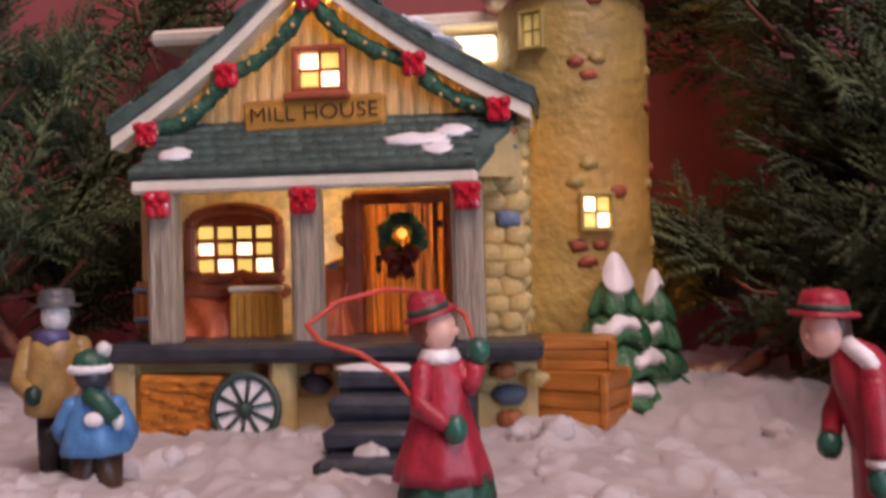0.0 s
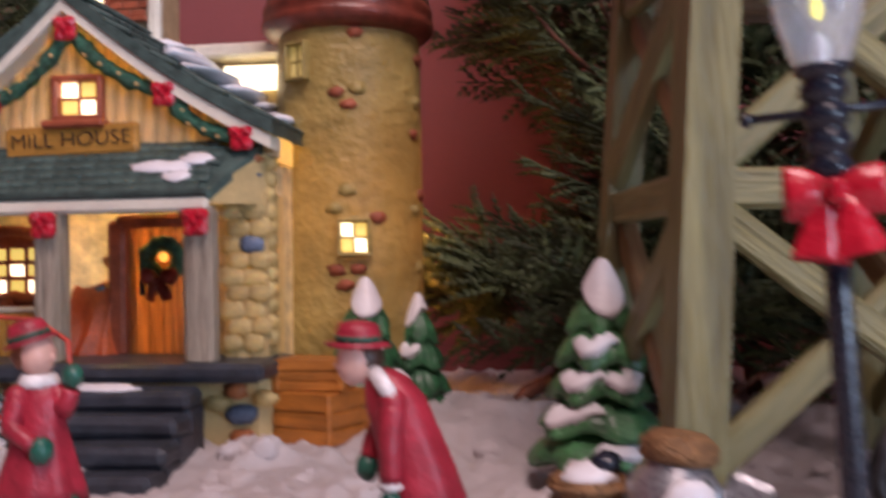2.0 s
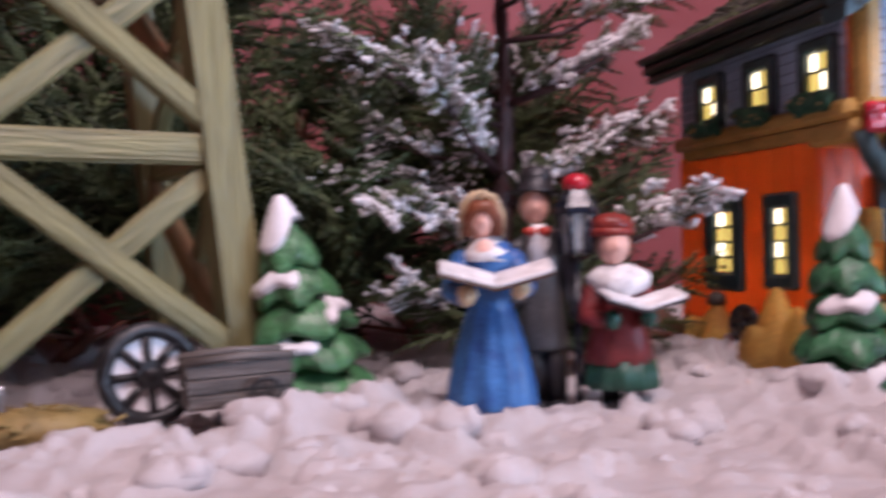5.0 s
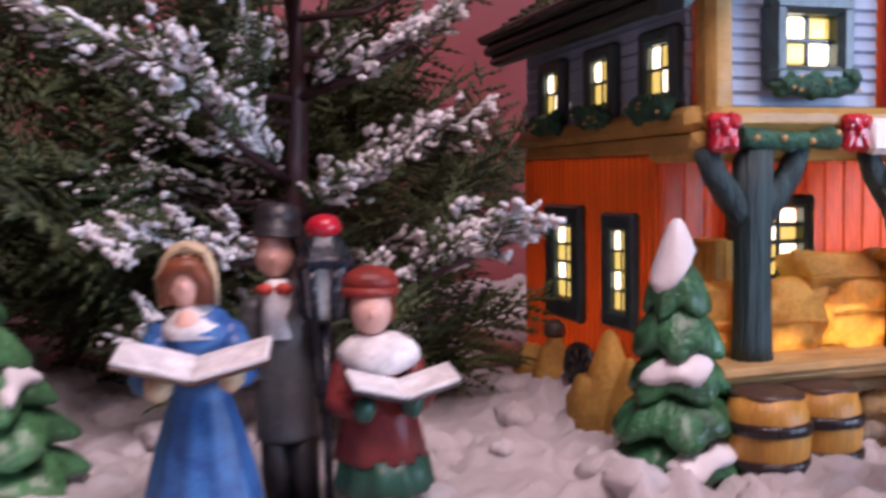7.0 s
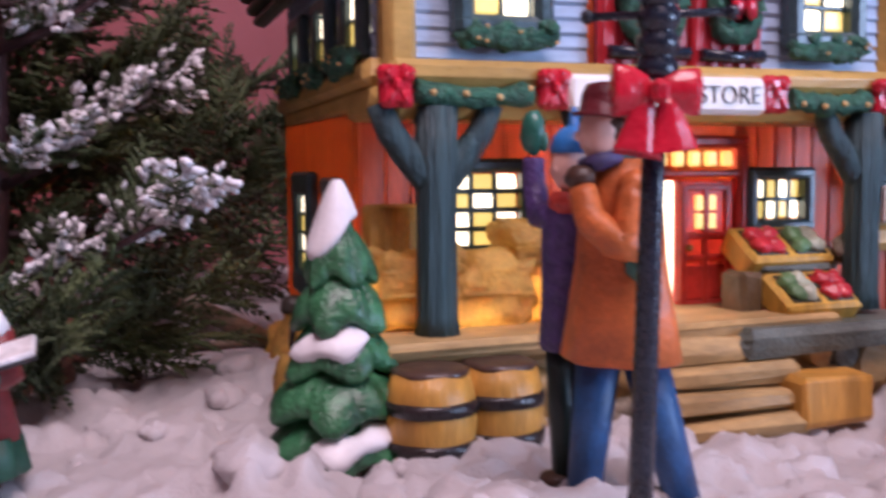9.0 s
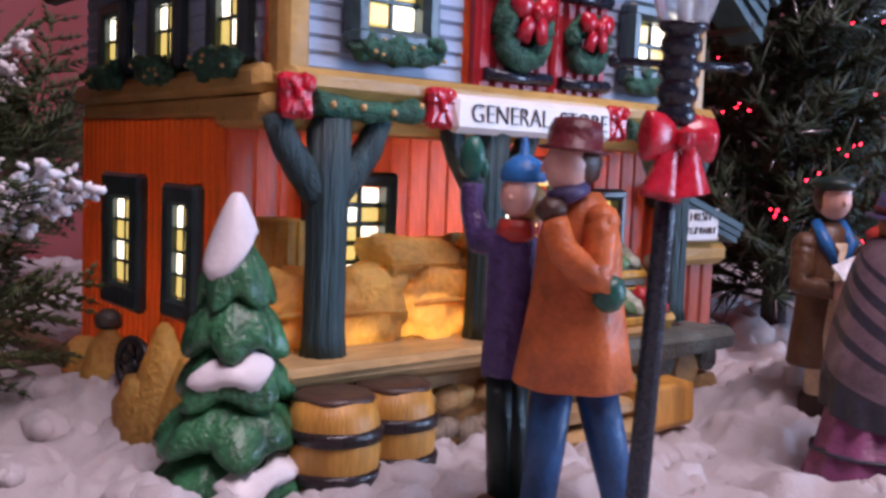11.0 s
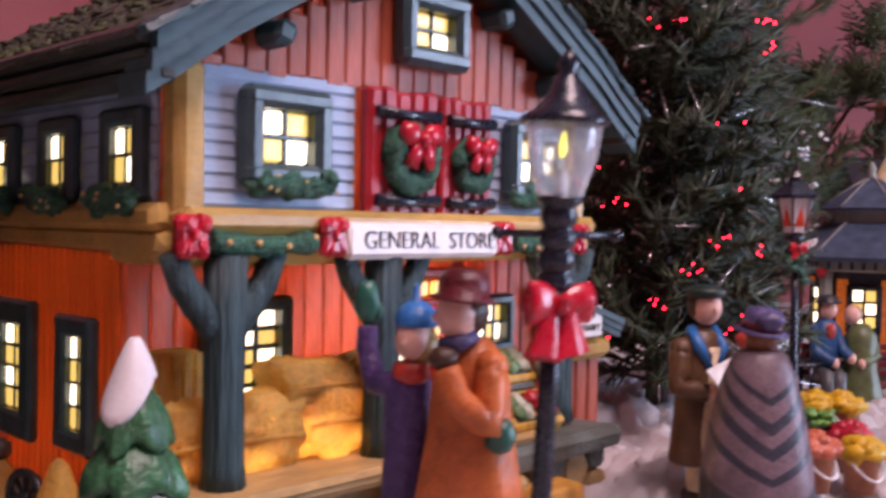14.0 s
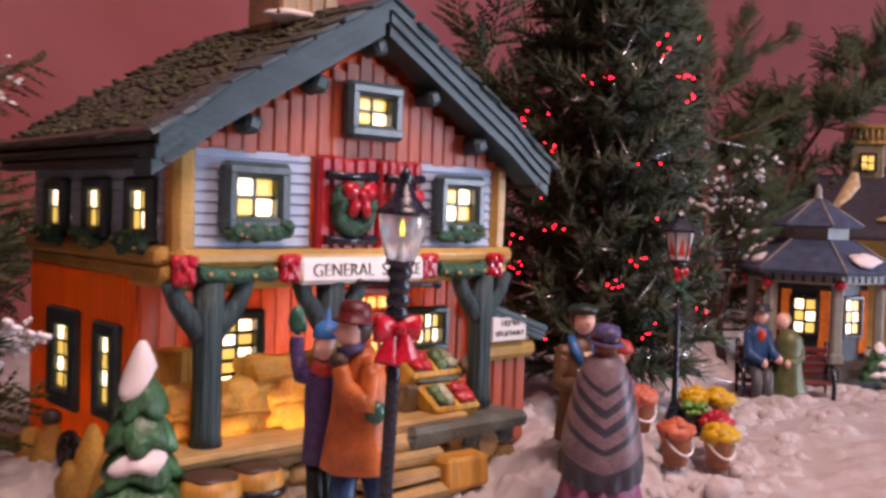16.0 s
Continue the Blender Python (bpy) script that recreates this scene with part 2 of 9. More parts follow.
def glass(name, tint=(1, 1, 1), rough=0.03):
    ma = bpy.data.materials.new(name)
    ma.use_nodes = True
    bs = ma.node_tree.nodes["Principled BSDF"]
    bs.inputs["Base Color"].default_value = (*tint, 1)
    bs.inputs["Transmission Weight"].default_value = 0.84
    bs.inputs["Roughness"].default_value, bs.inputs["IOR"].default_value = rough, 1.35
    return ma


SNOW = material("fluffy_snow", (0.80, 0.765, 0.77), 0.95, 0.03, 240, 0.7, 1400, through_light=0.42, bump_size=0.0007, sheen=0.3)
SNOWP = material("painted_snow", (0.77, 0.76, 0.785), 0.4, 0.06, 150, 0.2, 900)
WALLRED = material("red_wall_paint", (0.31, 0.076, 0.076), 0.60, 0.10, 9, 0.15, 300, bump_size=0.0008)
CEILW = material("white_ceiling_paint", (0.75, 0.70, 0.68), 0.7, 0.05, 6, 0.1, 200)
FLOORW = material("wooden_floor", (0.22, 0.12, 0.07), 0.4, 0.3, 8, 0.2, 60, grain=(1, 8, 1))
TABLE = material("dark_table_wood", (0.16, 0.06, 0.05), 0.4, 0.3, 20, 0.2, 200, grain=(1, 8, 1))
PANE_HI = material("pane_bright", (0.9, 0.8, 0.5), 0.3, 0.05, 200, 0, 900, glow=(1.0, 0.84, 0.52), glow_power=3.6)
PANE_MID = material("pane_yellow", (0.8, 0.62, 0.2), 0.3, 0.15, 200, 0, 900, glow=(1.0, 0.72, 0.16), glow_power=1.0)
PANE_LOW = material("pane_dull", (0.62, 0.52, 0.22), 0.35, 0.2, 200, 0.1, 900, glow=(0.9, 0.68, 0.18), glow_power=0.3)
TEALROOF = material("slate_green_roof", (0.052, 0.088, 0.078), 0.5, 0.35, 160, 0.6, 900, piece_var=0.25)
TEALTRIM = material("teal_grey_trim", (0.026, 0.066, 0.076), 0.48, 0.30, 120, 0.4, 700, grain=(0.4, 1, 1))
POSTWOOD = material("dark_teal_post", (0.035, 0.074, 0.080), 0.5, 0.38, 150, 1.0, 800, grain=(3, 3, 0.13), bump_size=0.0011)
DARKTRIM = material("dark_blue_slate", (0.035, 0.042, 0.055), 0.42, 0.3, 140, 0.4, 900)
CREAM = material("cream_porcelain", (0.74, 0.58, 0.28), 0.4, 0.12, 70, 0.5, 500, through_light=0.32)
CREAMWALL = material("cream_porch_wall", (0.74, 0.62, 0.38), 0.4, 0.30, 130, 0.8, 500, through_light=0.15)
CREAMTRIM = material("ivory_trim", (0.74, 0.70, 0.58), 0.4, 0.1, 90, 0.25, 700)
SILO = material("ochre_porcelain", (0.375, 0.285, 0.090), 0.45, 0.2, 45, 0.6, 260, through_light=0.03, bump_size=0.002)
PLANK = material("whitewashed_planks", (0.74, 0.60, 0.36), 0.5, 0.34, 200, 0.8, 900, grain=(5, 1, 0.2), through_light=0.40, piece_var=0.10)
GREYPOST = material("weathered_post", (0.38, 0.32, 0.24), 0.55, 0.32, 200, 1.0, 900, grain=(3, 3, 0.2), bump_size=0.001)
BRICKRED = material("painted_brick_red", (0.32, 0.085, 0.04), 0.5, 0.3, 150, 0.4, 900, piece_var=0.25)
WINRED = material("red_brown_frame", (0.38, 0.095, 0.045), 0.42, 0.25, 140, 0.3, 700, through_light=0.12)
DOORWOOD = material("orange_door_wood", (0.44, 0.17, 0.04), 0.45, 0.65, 210, 0.9, 900, grain=(5, 5, 0.12), through_light=0.30, piece_var=0.15)
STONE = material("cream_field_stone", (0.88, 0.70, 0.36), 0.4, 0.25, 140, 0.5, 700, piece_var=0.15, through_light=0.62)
STONEBLUE = material("blue_field_stone", (0.10, 0.135, 0.20), 0.5, 0.3, 200, 0.5, 900, piece_var=0.2)
STONEORANGE = material("rust_field_stone", (0.38, 0.13, 0.045), 0.5, 0.3, 200, 0.5, 900, piece_var=0.2)
CRATE = material("orange_crate_wood", (0.42, 0.15, 0.025), 0.42, 0.3, 100, 0.4, 700, grain=(0.4, 1, 2.5))
REDBOW = material("glossy_red_bow", (0.52, 0.012, 0.03), 0.28, 0.2, 150, 0.35, 500, coat=0.3)
GARLAND = material("painted_garland", (0.028, 0.125, 0.075), 0.45, 0.45, 400, 1.0, 1500, bump_size=0.0012)
GOLDDOT = material("gold_dot", (0.65, 0.42, 0.16), 0.35, 0.2, 300, 0, 900)
SIGNWOOD = material("sign_wood", (0.52, 0.26, 0.05), 0.45, 0.25, 120, 0.4, 800, grain=(0.3, 1, 3), through_light=0.2)
SIGNWHITE = material("white_sign_paint", (0.80, 0.78, 0.74), 0.4, 0.05, 150, 0.15, 900)
INK = material("black_lettering", (0.012, 0.012, 0.014), 0.5, 0.2, 300, 0, 900)
BLACK = material("glossy_black_paint", (0.011, 0.017, 0.030), 0.27, 0.3, 200, 0.15, 700, coat=0.15)
BLACK.node_tree.nodes["Principled BSDF"].inputs["Specular IOR Level"].default_value = 0.50
TARP = material("burnt_red_cloth", (0.62, 0.135, 0.05), 0.42, 0.3, 70, 0.4, 600, through_light=0.25)
HAY = material("straw_bale", (0.52, 0.18, 0.018), 0.6, 0.4, 260, 0.8, 1200, grain=(0.5, 1, 2))
PINE = material("painted_pine_green", (0.035, 0.145, 0.062), 0.36, 0.50, 160, 0.7, 900, coat=0.25, bump_size=0.001)
PINELIGHT = material("bright_pine_green", (0.060, 0.19, 0.075), 0.36, 0.50, 160, 0.7, 900, coat=0.25, bump_size=0.001)
WMILL = material("grey_green_timber", (0.20, 0.188, 0.082), 0.5, 0.30, 190, 0.9, 900, grain=(0.09, 1, 1), bump_size=0.001)
WMLEG = material("grey_green_leg_timber", (0.20, 0.188, 0.082), 0.5, 0.30, 190, 0.9, 900, grain=(1, 1, 0.09), bump_size=0.001)
WMBROWN = material("brown_washed_timber", (0.22, 0.13, 0.055), 0.5, 0.35, 160, 0.9, 900, grain=(0.09, 1, 1), bump_size=0.001)
NEEDLE = material("cedar_green", (0.038, 0.062, 0.022), 0.55, 0.5, 40, 0.0, 900, second=(0.10, 0.14, 0.05))
NEEDLED = material("fir_green", (0.010, 0.023, 0.010), 0.50, 0.5, 90, 0.0, 900, second=(0.042, 0.070, 0.026))
TWIG = material("reddish_twig", (0.20, 0.075, 0.045), 0.6, 0.35, 150, 0.5, 900)
DARKTWIG = material("dark_plum_stem", (0.05, 0.022, 0.025), 0.5, 0.3, 150, 0.4, 900)
ORANGEWALL = material("orange_board_wall", (0.46, 0.095, 0.014), 0.4, 0.42, 90, 0.7, 800, grain=(3, 3, 0.2), through_light=0.24, piece_var=0.12)
PINKBOARD = material("salmon_board", (0.52, 0.125, 0.065), 0.42, 0.22, 120, 0.35, 800, grain=(2, 2, 0.3), through_light=0.25, piece_var=0.12)
BLUESIDE = material("pale_blue_siding", (0.34, 0.45, 0.60), 0.42, 0.14, 120, 0.35, 800, grain=(0.3, 1, 1), piece_var=0.06)
YELLOWBEAM = material("yellow_ochre_beam", (0.64, 0.41, 0.12), 0.32, 0.2, 80, 0.4, 600, grain=(0.4, 0.6, 1), through_light=0.22)
TEALFRAME = material("dark_teal_frame", (0.033, 0.068, 0.078), 0.35, 0.25, 150, 0.35, 800, coat=0.2)
SHUTTER = material("crimson_shutter", (0.40, 0.02, 0.028), 0.36, 0.22, 150, 0.4, 800, grain=(3, 1, 0.3))
MOSSROOF = material("mossy_dark_roof", (0.045, 0.042, 0.038), 0.75, 0.4, 130, 0.9, 600, second=(0.07, 0.072, 0.042), bump_size=0.002)
REDDOOR = material("red_door_paint", (0.48, 0.045, 0.03), 0.36, 0.25, 130, 0.35, 700, through_light=0.24)
SACK = material("golden_sacking", (0.93, 0.62, 0.18), 0.5, 0.24, 90, 1.0, 700, through_light=0.64, bump_size=0.0011)
PRODUCEBOX = material("ochre_produce_box", (0.60, 0.36, 0.06), 0.42, 0.25, 150, 0.4, 800, grain=(2, 2, 0.3), through_light=0.12)
LOG = material("tan_log", (0.43, 0.29, 0.12), 0.5, 0.3, 110, 0.5, 800, grain=(0.4, 1, 1))
BARREL = material("barrel_wood", (0.52, 0.26, 0.045), 0.42, 0.25, 150, 0.4, 800, grain=(2, 2, 0.3))
CHIMNEY = material("tan_chimney", (0.36, 0.25, 0.14), 0.5, 0.25, 100, 0.5, 700, piece_var=0.15)
BLUEROOF = material("blue_slate_roof", (0.05, 0.075, 0.13), 0.45, 0.3, 120, 0.4, 800)
GZWHITE = material("grey_white_porcelain", (0.27, 0.29, 0.26), 0.45, 0.15, 90, 0.3, 700)
SILVER = material("silver_metal_paint", (0.42, 0.43, 0.45), 0.3, 0.2, 100, 0.3, 700, metal=0.7)
WICKER = material("brown_wicker", (0.24, 0.125, 0.05), 0.55, 0.4, 350, 1.0, 1200, bump_size=0.001)
GREYWOOD = material("grey_cart_wood", (0.12, 0.105, 0.095), 0.55, 0.35, 160, 0.6, 900, grain=(0.3, 1, 3))
TYRE = material("dark_wheel_iron", (0.018, 0.018, 0.02), 0.4, 0.3, 150, 0.3, 700)
SKIN = material("figurine_skin", (0.78, 0.47, 0.38), 0.4, 0.12, 220, 0.1, 900)
REDL = material("red_bulb", (0.5, 0.01, 0.02), 0.3, 0, 100, 0, 100, glow=(1.0, 0.010, 0.020), glow_power=34.0)
YELL = material("amber_bulb", (0.6, 0.4, 0.02), 0.3, 0, 100, 0, 100, glow=(1.0, 0.62, 0.05), glow_power=10.0)
TINSEL = material("silver_tinsel", (0.75, 0.78, 0.8), 0.2, 0.1, 100, 0, 100, metal=0.8)
LAMPGLASS = glass("lamp_globe_glass", (0.95, 0.97, 1.0), 0.05)
PAINT = {}


def paint(name, col, rough=0.42, **kw):
    if name not in PAINT:
        PAINT[name] = material(name, col, rough, kw.pop("var", 0.28), kw.pop("scale", 170), kw.pop("bump", 0.35), kw.pop("fine", 1000), **kw)
    return PAINT[name]
# ---- the room ----
def plain(name, c, s, mat, label, category, bev=0.002):
    g = Geo()
    g.box((0, 0, 0), s, bev)
    return single(name, g, mat, Matrix.Translation(c), label, category, kind="structure")


NY, CORNER, EX, SY0 = 0.62, 1.75, 2.60, -1.95
plain("wall_north", ((CORNER - 1.4) / 2, NY + 0.05, 0.55), (CORNER + 1.4, 0.1, 2.7), WALLRED, "dusky red painted wall behind the village", "wall")
# the corner of the room is cut off by a slanting wall
slant = plain("wall_northeast", (0, 0, 0), (1.75, 0.1, 2.7), WALLRED, "dusky red painted slanting corner wall", "wall")
slant.matrix_world = Matrix.Translation((2.218, -0.090, 0.55)) @ Matrix.Rotation(math.atan2(-1.47, 0.85), 4, "Z")
plain("wall_east", (EX + 0.05, -1.40, 0.55), (0.1, 1.10, 2.7), WALLRED, "dusky red painted side wall", "wall")
# the south wall has the window opening
for c, s in (((-0.2125, SY0 - 0.05, 0.55), (2.475, 0.1, 2.7)), ((2.2875, SY0 - 0.05, 0.55), (0.625, 0.1, 2.7)), ((1.50, SY0 - 0.05, -0.5125), (0.95, 0.1, 0.575)), ((1.50, SY0 - 0.05, 1.3125), (0.95, 0.1, 1.175))):
    plain("wall_south", c, s, WALLRED, "dusky red painted window wall", "wall")
plain("wall_west", (-1.4, -0.69, 0.55), (0.1, 2.52, 2.7), WALLRED, "dusky red painted side wall", "wall")
plain("floor", (0.6, -0.65, -0.83), (4.1, 2.7, 0.06), FLOORW, "brown wooden floor boards", "floor")
plain("ceiling", (0.6, -0.65, 1.93), (4.1, 2.7, 0.06), CEILW, "white painted ceiling", "ceiling")
g = Geo()
g.box((1.50, SY0 - 0.06, 0.25), (0.95, 0.012, 0.95), 0.001)
single("window_1", g, material("bright_window_sky", (0.7, 0.8, 0.95), 0.4, 0, 5, 0, 10, glow=(0.66, 0.82, 1.0), glow_power=1.5), Matrix(), "daylit window pane", "window", kind="structure")

# ---- table and snow ----
g = Geo()
g.box((0.45, 0.0, -0.024), (1.98, 1.2, 0.04), 0.004)
single("table_top", g, TABLE, Matrix(), "dark reddish brown wooden display table", "table", kind="structure")


def domes(x, y, cell, lo, hi, seed, sharp=18.0):
    """Height of soft round clumps scattered one to a cell, melted into one another."""
    rs = np.random.RandomState(seed)
    n = 257
    px, py, ph, pr = rs.rand(n, n), rs.rand(n, n), rs.uniform(lo, hi, (n, n)), rs.uniform(0.55, 1.0, (n, n))
    ix, iy = np.floor(x / cell).astype(int), np.floor(y / cell).astype(int)
    acc = np.zeros_like(x)
    for dx in (-1, 0, 1):
        for dy in (-1, 0, 1):
            a, b = (ix + dx) % n, (iy + dy) % n
            d2 = ((x / cell - ix - dx - px[a, b]) ** 2 + (y / cell - iy - dy - py[a, b]) ** 2) / pr[a, b] ** 2
            acc += np.exp(sharp * ph[a, b] / hi * np.clip(1 - d2, 0, 1))
    return hi * np.log(acc / 9.0 + 1e-9) / sharp + hi * math.log(9.0) / sharp * 0.5


def smooth01(v, a, b):
    k = np.clip((v - a) / (b - a), 0, 1)
    return k * k * (3 - 2 * k)


RISE0, RISE1 = 0.0035, 0.0045


def snow_height(x, y):
    x, y = np.asarray(x, float), np.asarray(y, float)
    # the clumps are warped so that no two are alike
    wx = x + 0.006 * np.sin(y * 210 + 3 * np.sin(x * 130)) + 0.0025 * np.sin(y * 640 + x * 300)
    wy = y + 0.006 * np.sin(x * 190 + 2 * np.sin(y * 150)) + 0.0025 * np.sin(x * 590 - y * 350)
    z = -0.0045 + domes(wx, wy, 0.034, 0.002, 0.0085, 3) + domes(wx + 0.4, wy, 0.0145, 0.001, 0.0070, 5) + domes(wx, wy + 0.7, 0.0070, 0.0002, 0.0019, 9, 8.0) - 0.0009
    # lower and smoother where the mill's snow blanket lies, a dip that bares the table, raised banks
    mill = smooth01(0.075 - x, 0, 0.03) * smooth01(y, 0.17, 0.19)
    z = z * (1 - 0.45 * mill) + 0.004 * mill
    along, across = (x - 0.063) * 0.912 + (y - 0.167) * 0.41, (y - 0.167) * 0.912 - (x - 0.063) * 0.41
    bare = smooth01(along, -0.042, -0.030) * smooth01(0.019 - along, 0, 0.008) * smooth01(across, -0.028, -0.018) * smooth01(0.0075 - across, 0, 0.0022)
    cap = -0.0026 + 0.17 * np.maximum(0.0, -0.016 - across)
    fore = smooth01(along, -0.060, -0.042) * smooth01(0.030 - along, 0, 0.010) * smooth01(-across, 0.008, 0.013)
    z = z - fore * np.maximum(0.0, z - cap)
    bank = np.exp(-((x - 0.555) / 0.035) ** 2 - ((y - 0.045) / 0.03) ** 2)
    z = z + 0.016 * bank + 0.008 * smooth01(x, 0.6, 0.75) * smooth01(y, 0.06, 0.12)
    z = z - 0.0065 * smooth01(x, 0.66, 0.76) * smooth01(0.10 - y, -0.04, 0.04)
    z = z + 0.010 * np.exp(-((x - 0.105) / 0.05) ** 2 - ((y - 0.33) / 0.05) ** 2)
    z = z - 0.006 * np.exp(-((x + 0.012) / 0.032) ** 2 - ((y - 0.240) / 0.022) ** 2)
    z = z + (RISE0 + RISE1 * smooth01(0.10 - y, 0.0, 0.06)) * smooth01(x, 0.31, 0.36) * smooth01(0.49 - x, 0.0, 0.05) * smooth01(y, -0.06, 0.0)
    # clumps before the cart and at the foot of the lamp
    z = z + 0.0105 * np.exp(-((x - 0.226) / 0.036) ** 2 - ((y - 0.1475) / 0.011) ** 2)
    z = z + 0.0085 * np.exp(-((x - 0.1500) / 0.010) ** 2 - ((y - 0.0915) / 0.007) ** 2)
    z = z + 0.0075 * np.exp(-((x - 0.401) / 0.022) ** 2 - ((y - 0.190) / 0.030) ** 2)
    z = z + 0.0050 * np.exp(-((x - 0.285) / 0.034) ** 2 - ((y - 0.121) / 0.010) ** 2)
    z = z + 0.0045 * np.exp(-((x - 0.578) / 0.018) ** 2 - ((y - 0.004) / 0.014) ** 2)
    # thin places still cover the table, but for the bare strip
    z = np.maximum(np.maximum(z, 0.00055 + 0.45 * z), -0.0034)
    return z * (1 - bare) - 0.012 * bare


def snow_sheet(name, x0, x1, y0, y1, step, label):
    xs = np.concatenate([np.arange(x0, -0.16, 0.004), np.arange(-0.16, 0.70, step), np.arange(0.70, x1, 0.0032)])
    ys = np.concatenate([np.arange(y0, -0.02, 0.004), np.arange(-0.02, 0.24, step), np.arange(0.24, y1, 0.003)])
    gx, gy = np.meshgrid(xs, ys)
    gz = snow_height(gx, gy)
    v = np.stack([gx, gy, gz], -1).reshape(-1, 3)
    n, m = len(xs), len(ys)
    i = (np.arange(m - 1)[:, None] * n + np.arange(n - 1)[None]).ravel()
    g = Geo()
    g.add(v, np.stack([i, i + 1, i + n + 1, i + n], -1), True)
    return single(name, g, SNOW, Matrix(), label, "snow", kind="structure")


snow_sheet("ground", -0.33, 1.38, -0.22, 0.56, 0.0016, "fluffy white artificial snow spread over the table")

# loose tufts of snow lying on the sheet
g = Geo()
r2 = random.Random(21)
tv = []
for k in range(900):
    x, y = r2.uniform(-0.15, 0.95), r2.uniform(-0.03, 0.30)
    if abs(x - 0.06) < 0.05 and abs(y - 0.145) < 0.045:
        continue
    tv.append((x, y, r2.uniform(0.0020, 0.0072) * (1 if x < 0.6 else 1.25)))
hz = snow_height([a[0] for a in tv], [a[1] for a in tv])
for (x, y, s), z in zip(tv, hz):
    m = Matrix.Rotation(r2.uniform(0, 6), 3, "Z").to_4x4()
    c = Vector((x, y, float(z) - s * 0.25))
    g.ball(c, (s * r2.uniform(0.8, 1.3), s * r2.uniform(0.8, 1.3), s * r2.uniform(0.6, 0.9)), 14, 9, rough=0.32, freq=2.0, m=m)
    for j in range(2):
        a = r2.uniform(0, 6.28)
        g.ball(c + Vector((math.cos(a), math.sin(a), r2.uniform(-0.1, 0.4))) * s * 0.75, s * r2.uniform(0.4, 0.62), 9, 7, rough=0.35, freq=2.0, m=m)
single("snow_tufts", g, SNOW, Matrix(), "loose white tufts of artificial snow", "snow", kind="stuff")


# ---- parts shared by the buildings ----
def bow(parent, c, s, mat=REDBOW, m=None, name="bow"):
    """A moulded ribbon bow: two puffed loops, a knot and two flaring tails."""
    w = s * 0.98
    base = Matrix.Translation(c) @ (m or Matrix())
    g = Geo(base)
    g.box((0, -s * 0.13, 0.0), (s * 0.20, s * 0.20, s * 0.26), s * 0.06, jit=s * 0.01)
    ob = part(name, g, mat, parent, "glossy red bow")
    for sx, h in ((-1, 1.0), (1, 0.92)):
        g = Geo(base @ pose(0, 0, 0, 0, sx * 90, 0))
        g.lathe([(0.07 * w, 0.02 * w, 0), (0.17 * w, 0.11 * w, 0.6), (0.25 * w * h, 0.27 * w, 1), (0.27 * w * h, 0.42 * w, 1), (0.262 * w * h, 0.485 * w, 1), (0.12 * w, 0.475 * w, 0.5)], 24, (0, -0.02 * w, 0), 4, 0.07, 1.0, 0.46, phase=0.8)
        part("bow_loop", g, mat, ob)
        g = Geo(base @ Matrix.Translation((sx * 0.10 * w, 0, 0)) @ pose(0, 0, 0, 0, -sx * 9, 0))
        g.lathe([(0.24 * w, -0.62 * w, 0.8), (0.275 * w, -0.685 * w + 0.03 * w * sx, 1), (0.265 * w, -0.64 * w, 1), (0.21 * w, -0.44 * w, 1), (0.14 * w, -0.20 * w, 0.8), (0.07 * w, 0.0, 0.2)], 24, (0, -0.05 * w - 0.01 * w * sx, 0), 5, 0.10, 1.0, 0.40, phase=0.4)
        part("bow_tail", g, mat, ob)
    return ob

def square_bow(parent, c, s, slim=1.0):
    """A blocky moulded bow: loops above, knot, broad tails below, one lump."""
    g = Geo(Matrix.Translation(c) @ Matrix.Diagonal((slim, 1, 1, 1)))
    g.box((0, 0, 0), (s * 0.86, s * 0.40, s * 0.90), s * 0.14, jit=s * 0.02)
    for sx in (-1, 1):
        g.box((sx * s * 0.25, -s * 0.10, s * 0.24), (s * 0.44, s * 0.34, s * 0.40), s * 0.12, pose(0, 0, 0, 0, sx * 10, 0), jit=s * 0.02)
        g.box((sx * s * 0.22, -s * 0.08, -s * 0.26), (s * 0.38, s * 0.30, s * 0.42), s * 0.11, pose(0, 0, 0, 0, -sx * 9, 0), jit=s * 0.02)
        g.tube([(sx * s * 0.12, -s * 0.26, s * 0.12), (sx * s * 0.30, -s * 0.29, s * 0.30)], [s * 0.05, s * 0.07], 7)
        g.tube([(sx * s * 0.10, -s * 0.23, -s * 0.12), (sx * s * 0.24, -s * 0.24, -s * 0.38)], [s * 0.04, s * 0.06], 7)
    g.box((0, -s * 0.22, 0.02 * s), (s * 0.24, s * 0.22, s * 0.26), s * 0.07)
    return part("bow", g, REDBOW, parent, "moulded glossy red bow")


